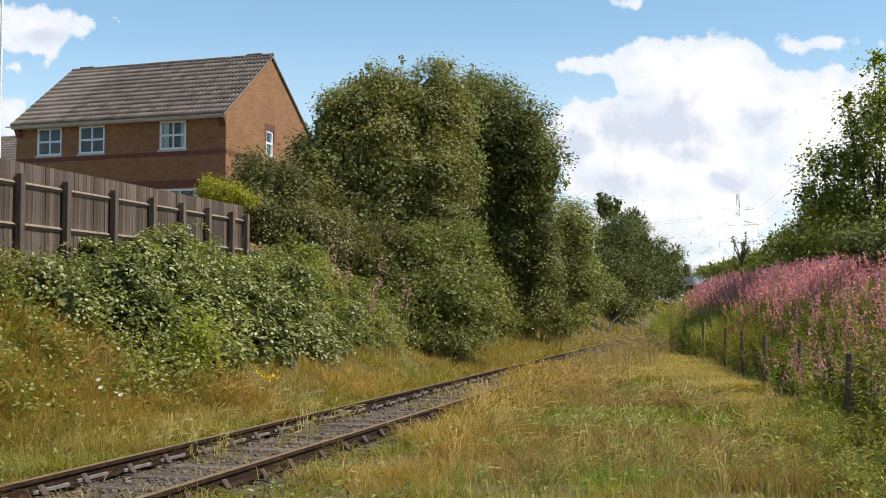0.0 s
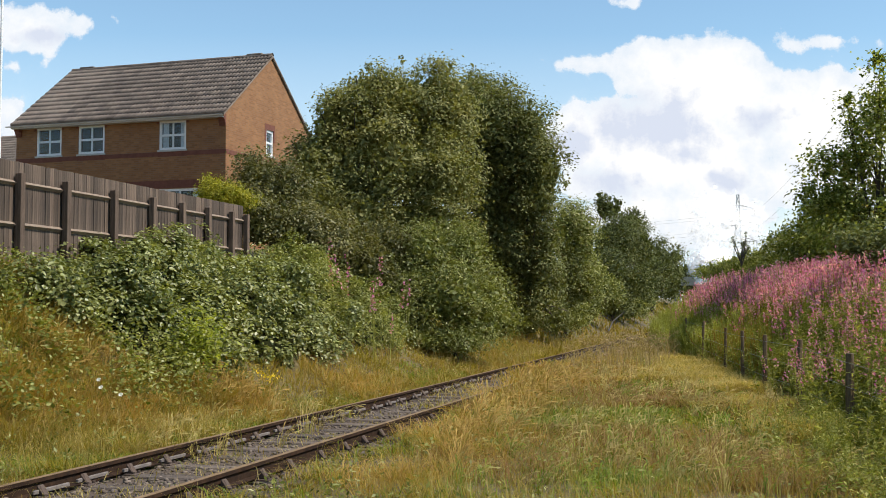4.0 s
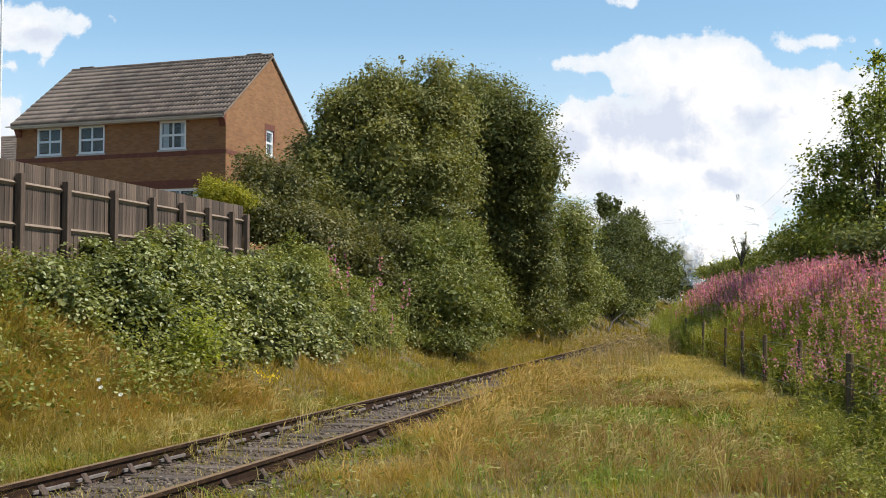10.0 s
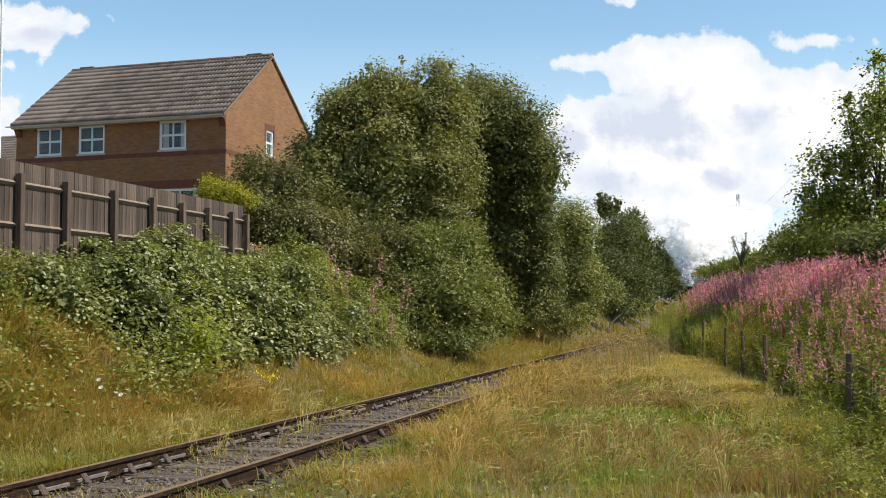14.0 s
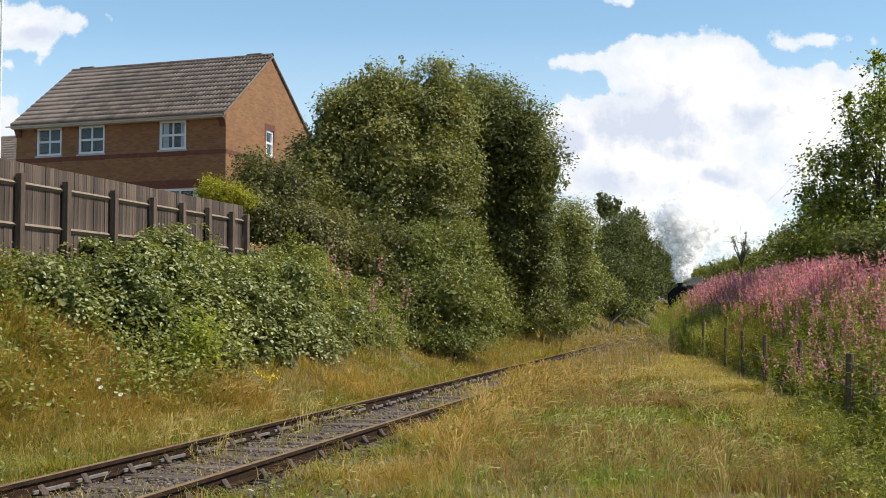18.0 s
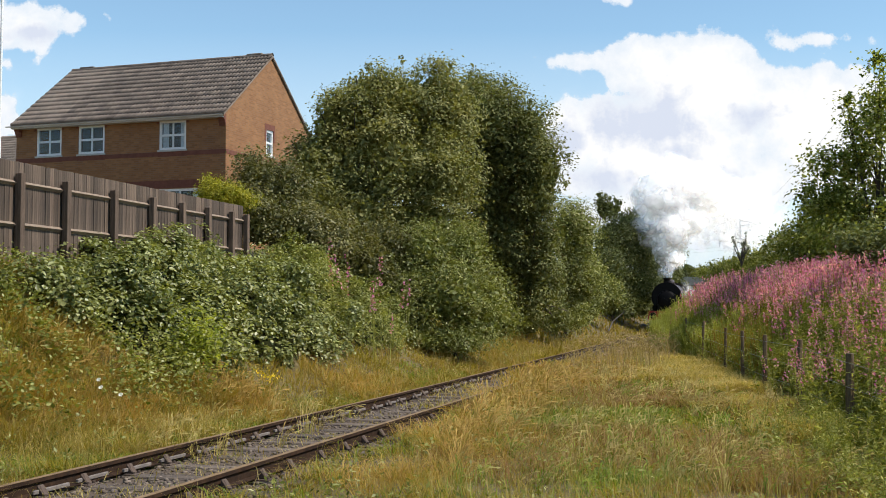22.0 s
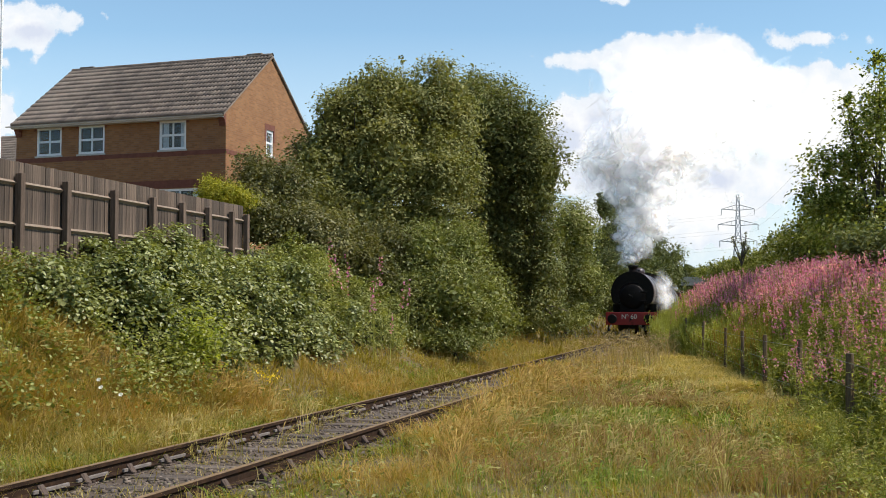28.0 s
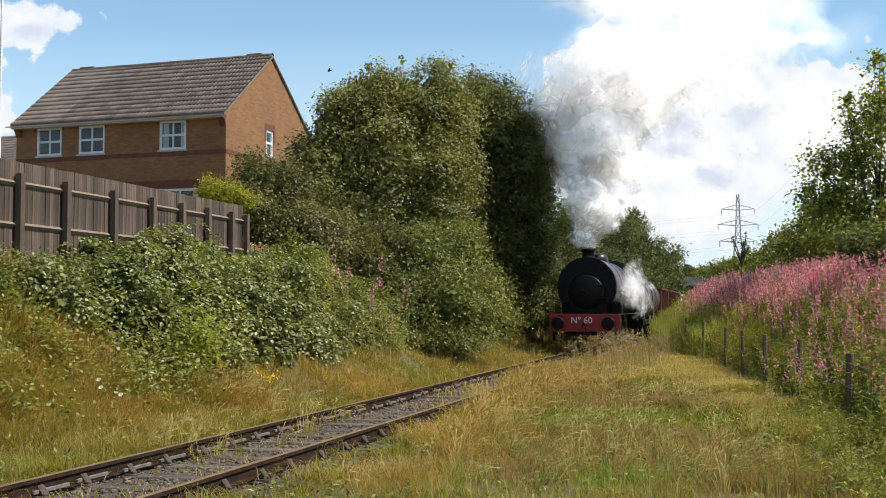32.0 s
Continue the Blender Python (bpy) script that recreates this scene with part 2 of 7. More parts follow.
M_ELDER = leafy("yellow_green_elder_leaf", [(0, (0.18, 0.20, 0.03)), (0.5, (0.36, 0.38, 0.06)), (1, (0.52, 0.52, 0.14))], None, 0.5, 0.45, 0.5, 0.25)
M_GOLD = leafy("golden_conifer", [(0, (0.17, 0.175, 0.012)), (0.6, (0.36, 0.33, 0.03)), (1, (0.52, 0.46, 0.05))], None, 1.0, 0.3)
M_WILLOWHERB = leafy("willowherb_leaf", [(0, (0.138, 0.151, 0.024)), (0.6, (0.276, 0.280, 0.058)), (0.9, (0.437, 0.426, 0.130)), (1, (0.598, 0.582, 0.270))], None, 0.8, 0.42, 0.5, 0.25)
M_PINK = leafy("pink_flower", [(0, (0.58, 0.15, 0.47)), (0.5, (0.71, 0.28, 0.62)), (1, (0.83, 0.49, 0.76))], None, 0.6, 0.6, 0.6, 0.1)
M_DOCK = leafy("rust_and_yellow_leaf", [(0, (0.30, 0.11, 0.025)), (0.4, (0.36, 0.24, 0.04)), (0.7, (0.34, 0.31, 0.05)), (1, (0.24, 0.26, 0.05))], None, 0.9, 0.35)
M_YELLOW = leafy("yellow_flower", [(0, (0.70, 0.45, 0.02)), (1, (0.80, 0.60, 0.05))], None, 0.9, 0.3)
M_WHITE_FLOWER = leafy("white_bramble_flower", [(0, (0.70, 0.66, 0.66)), (1, (0.82, 0.80, 0.80))], None, 0.9, 0.3)
# Near-black colour in place of the shade deep inside the thicket.
M_HULL = plain("thicket_inner_shade", (0.012, 0.014, 0.004), (0.03, 0.03, 0.01), 3, 1.0, bumpy=0.6, fine=20, spec=0.05)



# ---- mesh helpers ----
def raw_mesh(name, verts, quads=None, tris=None):
    """A mesh out of arrays: verts (n, 3), quads (m, 4) and tris (k, 3)."""
    me = bpy.data.meshes.new(name)
    sizes, loops = [], []
    for f in (quads, tris):
        if f is not None and len(f):
            f = np.asarray(f)
            sizes.append(np.full(len(f), f.shape[1], dtype=np.int32))
            loops.append(f.astype(np.int32).ravel())
    sizes, loops = np.concatenate(sizes), np.concatenate(loops)
    me.vertices.add(len(verts))
    me.vertices.foreach_set("co", np.asarray(verts, dtype=np.float32).ravel())
    me.loops.add(len(loops))
    me.loops.foreach_set("vertex_index", loops)
    me.polygons.add(len(sizes))
    me.polygons.foreach_set("loop_start", np.concatenate(([0], np.cumsum(sizes)[:-1])).astype(np.int32))
    me.update(calc_edges=True)
    me.validate()
    return me


def hang(name, me, material, parent=None, label="", smooth=False):
    ob = new(name, me)
    me.materials.clear()
    me.materials.append(material)
    if smooth:
        me.polygons.foreach_set("use_smooth", [True] * len(me.polygons))
    if parent:
        ob.parent = parent
    if label:
        ob["label"] = label
    return ob


def part(name, bm, material, parent, label="", smooth=False):
    me = bpy.data.meshes.new(name)
    bm.to_mesh(me)
    bm.free()
    return hang(name, me, material, parent, label, smooth)


def empty(name, m, label, category, group="", kind=""):
    ob = new(name)
    ob.empty_display_size = 0.2
    ob.matrix_world = m
    return tagged(ob, label, category, group, kind)


def box(bm, x0, x1, y0, y1, z0, z1, bevel=0.0):
    r = bmesh.ops.create_cube(bm, size=1.0, matrix=Matrix.Translation(((x0 + x1) / 2, (y0 + y1) / 2, (z0 + z1) / 2)) @ Matrix.Diagonal((abs(x1 - x0), abs(y1 - y0), abs(z1 - z0), 1)))
    if bevel:
        es = list({e for v in r["verts"] for e in v.link_edges})
        bmesh.ops.bevel(bm, geom=es, offset=bevel, segments=1, affect="EDGES")
    return r["verts"]


def rod(bm, a, b, r0, r1=None, n=8):
    a, b = Vector(a), Vector(b)
    r1 = r0 if r1 is None else r1
    q = (b - a).to_track_quat("Z", "Y").to_matrix().to_4x4()
    bmesh.ops.create_cone(bm, cap_ends=True, segments=n, radius1=r0, radius2=r1, depth=(b - a).length, matrix=Matrix.Translation((a + b) / 2) @ q)


def extrude_profile(bm, pts, y0, y1, axis="y"):
    """A closed outline (x, z) drawn out along y."""
    rings = []
    for y in (y0, y1):
        rings.append([bm.verts.new((x, y, z)) for x, z in pts])
    n = len(pts)
    for i in range(n):
        bm.faces.new((rings[0][i], rings[0][(i + 1) % n], rings[1][(i + 1) % n], rings[1][i]))
    bm.faces.new(rings[0][::-1])
    bm.faces.new(rings[1])
    bmesh.ops.recalc_face_normals(bm, faces=bm.faces[:])


def lathe(bm, profile, m, n=24):
    """Turn (radius, height) rows round the z axis of m."""
    rings = []
    for r, h in profile:
        rings.append([bm.verts.new(m @ Vector((r * math.cos(2 * math.pi * i / n), r * math.sin(2 * math.pi * i / n), h))) for i in range(n)])
    for a, b in zip(rings, rings[1:]):
        for i in range(n):
            bm.faces.new((a[i], a[(i + 1) % n], b[(i + 1) % n], b[i]))
    bm.faces.new(rings[0][::-1])
    bm.faces.new(rings[-1])
    bmesh.ops.recalc_face_normals(bm, faces=bm.faces[:])


RNG = np.random.default_rng(7)


def unit(v):
    return v / np.maximum(np.linalg.norm(v, axis=1, keepdims=True), 1e-9)


def leaves(centres, normals, length, width, fold=0.25, droop=0.3, rng=RNG, oval=False):
    """Folded pointed leaves (two triangles each side of the midrib share one quad): arrays of verts and quads."""
    n = len(centres)
    t = unit(np.cross(normals, rng.normal(size=(n, 3))))
    t[:, 2] -= droop * rng.random(n)
    t = unit(t)
    s = unit(np.cross(normals, t))
    nn = np.cross(t, s)
    L = (length * rng.uniform(0.6, 1.3, n))[:, None]
    W = (width * rng.uniform(0.6, 1.3, n))[:, None]
    if oval:
        up = nn * fold * W * 0.5
        v = np.stack([centres - t * L * 0.5, centres - t * L * 0.22 + s * W * 0.46 + up, centres + t * L * 0.2 + s * W * 0.40 + up, centres + t * L * 0.5,
                      centres + t * L * 0.2 - s * W * 0.40 + up, centres - t * L * 0.22 - s * W * 0.46 + up], 1)
        i = np.arange(n)[:, None] * 6
        return v.reshape(-1, 3), np.concatenate([i + np.array([[0, 1, 2, 3]]), i + np.array([[0, 3, 4, 5]])])
    v = np.stack([centres - t * L * 0.5, centres + s * W * 0.5 + nn * fold * W * 0.5, centres + t * L * 0.5, centres - s * W * 0.5 + nn * fold * W * 0.5], 1)
    q = np.arange(4 * n).reshape(n, 4)
    return v.reshape(-1, 3), q


def lump(p, freq, seed=0.0):
    """Smooth cheap noise in -1..1 on arrays of points."""
    x, y, z = p[:, 0] * freq + seed, p[:, 1] * freq + seed * 1.7, p[:, 2] * freq - seed
    return (np.sin(x + 1.3 * np.sin(y * 0.9 + 0.5)) + np.sin(y * 1.1 + 1.7 * np.sin(z * 0.8)) + np.sin(z * 1.2 + 1.1 * np.sin(x * 1.3)) + 0.6 * np.sin(2.3 * x + 1.9 * y) + 0.6 * np.sin(2.1 * z - 2.2 * y + 1.0)) / 4.2


# ---- the lie of the land ----
def track_x(y):
    """Centre line of the track: straight, with a slight bend to the left ahead."""
    return 0.278 * y - 6.0 - 0.056 * np.log1p(np.exp(np.clip((y - 25.0) / 4.0, -30, 30))) - 0.014 * np.maximum(y - 145.0, 0)


def bank_x(y):
    """Foot of the flowery bank, where the post-and-wire fence stands; it closes on the track farther off."""
    return np.maximum(3.28 + 0.1416 * y - 1.3 * step01((y - 36.0) / 12.0), 0.264 * y - 4.2)


def step01(x):
    x = np.clip(x, 0, 1)
    return x * x * (3 - 2 * x)


def ground_z(x, y):
    x, y = np.asarray(x, dtype=float), np.asarray(y, dtype=float)
    d = (x - track_x(y)) * 0.963
    z = np.full(np.broadcast(x, y).shape, -0.17)
    z = z + step01((-d - 1.9) / 4.6) * 2.3 + step01((-d - 6.3) / 7.0) * 1.75
    e = x - bank_x(y)
    z = z + step01(e / 2.8) * 1.65 + step01((e - 2.0) / 6.0) * 0.9
    p = np.stack([np.broadcast_to(x, z.shape).ravel(), np.broadcast_to(y, z.shape).ravel(), np.zeros(z.size)], 1)
    wob = (lump(p, 0.9, 3.0) * 0.05 + lump(p, 2.9, 9.0) * 0.025).reshape(z.shape)
    off = step01((np.abs(d) - 1.3) / 1.2)
    return z + wob * off - 0.22 * step01((1.38 - np.abs(d)) / 0.3)


def build_ground():
    xs = np.concatenate([-np.geomspace(2500, 31, 22), np.arange(-30, 40.01, 0.4), np.geomspace(41, 2500, 22)])
    ys = np.concatenate([-np.geomspace(2500, 11, 20), np.arange(-10, 80, 0.5), np.geomspace(80, 4500, 40)])
    gx, gy = np.meshgrid(xs, ys)
    v = np.stack([gx, gy, ground_z(gx, gy)], 2).reshape(-1, 3)
    i = (np.arange(len(ys) - 1)[:, None] * len(xs) + np.arange(len(xs) - 1)[None, :]).ravel()
    q = np.stack([i, i + 1, i + 1 + len(xs), i + len(xs)], 1)
    ob = hang("ground", raw_mesh("ground", v, q), M_GROUND, smooth=True)
    tagged(ob, "rough grassy railway cutting floor with sloping banks", "ground", kind="structure")


build_ground()


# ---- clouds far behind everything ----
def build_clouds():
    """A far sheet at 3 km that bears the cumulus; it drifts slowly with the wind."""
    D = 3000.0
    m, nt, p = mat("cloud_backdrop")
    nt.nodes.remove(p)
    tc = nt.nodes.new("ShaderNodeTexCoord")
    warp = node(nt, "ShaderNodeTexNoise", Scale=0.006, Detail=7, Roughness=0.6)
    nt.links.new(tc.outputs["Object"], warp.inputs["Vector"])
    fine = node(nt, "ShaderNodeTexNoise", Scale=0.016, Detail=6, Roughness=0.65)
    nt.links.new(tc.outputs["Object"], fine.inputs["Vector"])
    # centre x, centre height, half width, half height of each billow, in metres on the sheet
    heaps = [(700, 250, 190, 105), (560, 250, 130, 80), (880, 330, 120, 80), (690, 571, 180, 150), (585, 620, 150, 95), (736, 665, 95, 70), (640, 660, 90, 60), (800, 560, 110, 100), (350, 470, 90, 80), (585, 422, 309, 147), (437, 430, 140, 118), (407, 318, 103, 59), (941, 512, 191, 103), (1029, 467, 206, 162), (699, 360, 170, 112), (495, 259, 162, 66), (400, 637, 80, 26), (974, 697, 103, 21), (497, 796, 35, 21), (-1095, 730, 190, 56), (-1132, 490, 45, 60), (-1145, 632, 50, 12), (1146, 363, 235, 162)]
    cell = node(nt, "ShaderNodeTexVoronoi", Scale=0.016)
    cell.feature = "SMOOTH_F1"
    cell.inputs["Smoothness"].default_value = 0.6
    soft_warp = mixed(nt, "ADD", 1.0, tc.outputs["Object"], mixed(nt, "MULTIPLY", 1.0, warp.outputs["Color"], (70.0, 70.0, 70.0)))
    nt.links.new(soft_warp, cell.inputs["Vector"])
    best = None
    for cx, cz, a, b in heaps:
        mp = nt.nodes.new("ShaderNodeMapping")
        mp.inputs["Location"].default_value = (-cx / a, 0, -cz / b)
        mp.inputs["Scale"].default_value = (1 / a, 0, 1 / b)
        nt.links.new(tc.outputs["Object"], mp.inputs[0])
        ln = nt.nodes.new("ShaderNodeVectorMath")
        ln.operation = "LENGTH"
        nt.links.new(mp.outputs[0], ln.inputs[0])
        inv = nt.nodes.new("ShaderNodeMath")
        inv.operation = "SUBTRACT"
        inv.inputs[0].default_value = 1.0
        nt.links.new(ln.outputs["Value"], inv.inputs[1])
        sc = nt.nodes.new("ShaderNodeMath")
        sc.operation = "MULTIPLY"
        sc.inputs[1].default_value = min(a, b) / 100.0
        nt.links.new(inv.outputs[0], sc.inputs[0])
        if best is None:
            best = sc.outputs[0]
        else:
            mxn = nt.nodes.new("ShaderNodeMath")
            mxn.operation = "SMOOTH_MAX"
            mxn.inputs[2].default_value = 0.12
            nt.links.new(best, mxn.inputs[0])
            nt.links.new(sc.outputs[0], mxn.inputs[1])
            best = mxn.outputs[0]

    def mul_add(x, k, c):
        n = nt.nodes.new("ShaderNodeMath")
        n.operation = "MULTIPLY_ADD"
        n.inputs[1].default_value = k
        nt.links.new(x, n.inputs[0])
        if isinstance(c, float):
            n.inputs[2].default_value = c
        else:
            nt.links.new(c, n.inputs[2])
        return n.outputs[0]

    shape = mul_add(warp.outputs["Fac"], 0.9, mul_add(best, 1.0, -0.40))
    shape = mul_add(fine.outputs["Fac"], 0.55, mul_add(shape, 1.0, -0.275))
    shape = mul_add(cell.outputs["Distance"], -0.34, mul_add(shape, 1.0, 0.14))
    alpha = node(nt, "ShaderNodeMapRange", From_Min=-0.03, From_Max=0.09)
    nt.links.new(shape, alpha.inputs[0])
    shade = mul_add(shape, 0.5, mul_add(fine.outputs["Fac"], 0.6, 0.0))
    col = ramp(nt, shade, [(0.20, (0.74, 0.83, 0.93)), (0.45, (0.88, 0.92, 0.97)), (0.66, (1.0, 1.0, 1.0))])
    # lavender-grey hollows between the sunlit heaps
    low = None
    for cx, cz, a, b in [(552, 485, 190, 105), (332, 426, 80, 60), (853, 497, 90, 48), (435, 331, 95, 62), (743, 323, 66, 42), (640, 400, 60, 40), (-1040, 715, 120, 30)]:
        mp = nt.nodes.new("ShaderNodeMapping")
        mp.inputs["Location"].default_value = (-cx / a, 0, -cz / b)
        mp.inputs["Scale"].default_value = (1 / a, 0, 1 / b)
        nt.links.new(tc.outputs["Object"], mp.inputs[0])
        ln = nt.nodes.new("ShaderNodeVectorMath")
        ln.operation = "LENGTH"
        nt.links.new(mp.outputs[0], ln.inputs[0])
        inv = mul_add(ln.outputs["Value"], -1.0, 1.0)
        if low is not None:
            mxn = nt.nodes.new("ShaderNodeMath")
            mxn.operation = "MAXIMUM"
            nt.links.new(low, mxn.inputs[0])
            nt.links.new(inv, mxn.inputs[1])
            inv = mxn.outputs[0]
        low = inv
    edge = mul_add(warp.outputs["Fac"], 3.0, mul_add(low, 1.0, -1.62))
    edge = mul_add(fine.outputs["Fac"], 1.7, mul_add(edge, 1.0, -0.85))
    dim = node(nt, "ShaderNodeMapRange", From_Min=0.0, From_Max=0.62, To_Min=0.0, To_Max=1.0)
    nt.links.new(edge, dim.inputs[0])
    col = mixed(nt, "MIX", dim.outputs[0], col, (0.70, 0.755, 0.88))
    em = nt.nodes.new("ShaderNodeEmission")
    em.inputs[1].default_value = 0.78
    nt.links.new(col, em.inputs[0])
    tr = nt.nodes.new("ShaderNodeBsdfTransparent")
    # thin pale haze low over the horizon
    sep = nt.nodes.new("ShaderNodeSeparateXYZ")
    nt.links.new(tc.outputs["Object"], sep.inputs[0])
    haze = node(nt, "ShaderNodeMapRange", From_Min=720.0, From_Max=120.0, To_Min=0.0, To_Max=0.85)
    nt.links.new(sep.outputs[2], haze.inputs[0])
    veil = nt.nodes.new("ShaderNodeMath")
    veil.operation = "MAXIMUM"
    nt.links.new(alpha.outputs[0], veil.inputs[0])
    nt.links.new(haze.outputs[0], veil.inputs[1])
    mx = nt.nodes.new("ShaderNodeMixShader")
    nt.links.new(veil.outputs[0], mx.inputs[0])
    nt.links.new(tr.outputs[0], mx.inputs[1])
    nt.links.new(em.outputs[0], mx.inputs[2])
    nt.links.new(mx.outputs[0], nt.nodes["Material Output"].inputs[0])
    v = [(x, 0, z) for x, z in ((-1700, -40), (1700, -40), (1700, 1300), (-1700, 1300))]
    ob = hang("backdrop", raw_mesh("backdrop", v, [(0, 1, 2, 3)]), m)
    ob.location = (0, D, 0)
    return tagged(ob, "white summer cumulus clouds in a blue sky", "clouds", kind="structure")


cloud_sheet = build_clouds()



# ---- railway track ----
GAUGE_HALF = 0.7525
TRACK_TURN = Matrix.Rotation(math.atan2(-0.264, 1), 4, "Z")


def on_track(y, side=0.0, z=0.0, ahead=0.5):
    """A pose on the track's centre line, its y axis running along the rails."""
    slope = float(track_x(y + ahead) - track_x(y)) / ahead
    return Matrix.Translation((float(track_x(y)) + side * 0.964, y - side * 0.265, z)) @ Matrix.Rotation(math.atan2(-slope, 1), 4, "Z")


def build_track():
    prof = [(-0.035, 0), (-0.035, -0.035), (-0.01, -0.05), (-0.01, -0.125), (-0.065, -0.14), (-0.065, -0.15), (0.065, -0.15), (0.065, -0.14), (0.01, -0.125), (0.01, -0.05), (0.035, -0.035), (0.035, 0)]
    L = 18.29
    for k in range(-1, 13):
        for side in (-GAUGE_HALF, GAUGE_HALF):
            rail = empty("rail", on_track(6 + k * L * 0.9655, side, 0.0, L * 0.9655), "rusty brown steel rail on wooden sleepers", "rail", "rails of the track")
            bm = bmesh.new()
            extrude_profile(bm, prof, 0, L - 0.008)
            part("rail_bar", bm, M_SHADED_RUST, rail)
            bm = bmesh.new()
            box(bm, -0.03, 0.03, 0, L - 0.008, 0.001, 0.004)
            part("running_surface", bm, M_RAILTOP, rail, "worn brown rail top")
            for yy in (0.0, L - 0.46):
                bm = bmesh.new()
                box(bm, 0.012, 0.034, yy, yy + 0.45, -0.12, -0.055, 0.006)
                box(bm, -0.034, -0.012, yy, yy + 0.45, -0.12, -0.055, 0.006)
                for j in range(4):
                    rod(bm, (-0.055, yy + 0.06 + j * 0.11, -0.09), (0.055, yy + 0.06 + j * 0.11, -0.09), 0.014, n=6)
                part("fishplate", bm, M_SHADED_RUST, rail)
    # sleepers with cast chairs
    sl = empty("sleeper", on_track(0), "weathered brown wooden railway sleeper half sunk in ballast", "sleeper", "sleepers of the track")
    bm = bmesh.new()
    box(bm, -1.29, 1.29, -0.115, 0.115, -0.30, -0.165, 0.015)
    part("timber", bm, M_SLEEPER, sl)
    for side in (-GAUGE_HALF, GAUGE_HALF):
        bm = bmesh.new()
        box(bm, side - 0.17, side + 0.17, -0.085, 0.085, -0.168, -0.148, 0.006)
        for s in (-1, 1):
            before = set(bm.verts)
            box(bm, side + s * 0.045, side + s * 0.13, -0.045, 0.045, -0.15, -0.05, 0.008)
            for v in set(bm.verts) - before:
                if v.co.z > -0.1 and abs(v.co.x - side) > 0.08:
                    v.co.x -= s * 0.055
                    v.co.y *= 0.7
        for s in (-1, 1):
            rod(bm, (side + s * 0.14, 0.05, -0.15), (side + s * 0.14, 0.05, -0.125), 0.016, n=6)
            rod(bm, (side + s * 0.14, -0.05, -0.15), (side + s * 0.14, -0.05, -0.125), 0.016, n=6)
        ch = part("chair", bm, M_CHAIR, sl, "rusty cast-iron rail chair")
        bm = bmesh.new()
        inner = 1 if side < 0 else -1
        box(bm, side + inner * 0.040, side + inner * 0.072, -0.12, 0.44, -0.128, -0.090, 0.006)
        part("key", bm, M_KEY, ch, "grey rail key wedged along the rail")
    rng = random.Random(4)
    sp = 0.79
    first = on_track(6.73)
    sl.matrix_world = first
    for i in range(1, 110):
        y = 6.73 + i * sp * 0.965
        copy_thing(sl, on_track(y) @ pose(rng.uniform(-0.04, 0.04), rng.uniform(-0.02, 0.02), rng.uniform(-0.015, 0.004), 0, 0, rng.uniform(-1.2, 1.2)))
    # ballast bed and stones
    bm = bmesh.new()
    n = 260
    rows = []
    for j in range(n):
        y = -6 + j * 0.5
        rows.append([bm.verts.new(on_track(y, s, z) @ Vector((0, 0, 0))) for s, z in ((-2.0, -0.3), (-1.5, -0.205), (-0.6, -0.192), (0, -0.188), (0.6, -0.192), (1.5, -0.205), (2.0, -0.3))])
    for a, b in zip(rows, rows[1:]):
        for i in range(6):
            bm.faces.new((a[i], a[i + 1], b[i + 1], b[i]))
    ob = part("ballast_bed", bm, M_BALLAST, None, smooth=True)
    tagged(ob, "grey-brown stone ballast bed between the rails", "ballast", kind="structure")
    # loose stones: small skewed six-faced lumps
    rng = np.random.default_rng(5)
    N = 22000
    s = rng.uniform(-1.25, 1.25, N)
    y = 7 + 34 * rng.random(N) ** 1.5
    base = np.array([(-1, -1, -1), (1, -1, -1), (1, 1, -1), (-1, 1, -1), (-1, -1, 1), (1, -1, 1), (1, 1, 1), (-1, 1, 1)], float)
    r = 0.007 + 0.024 * rng.random(N) ** 1.6
    c = np.stack([track_x(y) + s * 0.963, y - s * 0.268, -0.200 + rng.uniform(-0.02, 0.026, N)], 1)
    v = c[:, None, :] + base[None] * r[:, None, None] * rng.uniform(0.2, 1.2, (N, 8, 3)) * np.array([1.25, 1.0, 0.75])
    f = np.array([(0, 3, 2, 1), (4, 5, 6, 7), (0, 1, 5, 4), (1, 2, 6, 5), (2, 3, 7, 6), (3, 0, 4, 7)])
    q = (np.arange(N)[:, None, None] * 8 + f[None]).reshape(-1, 4)
    ob = hang("ballast_stones", raw_mesh("ballast_stones", v.reshape(-1, 3), q), M_STONE)
    tagged(ob, "loose grey and brown ballast stones", "ballast", kind="stuff")


build_track()


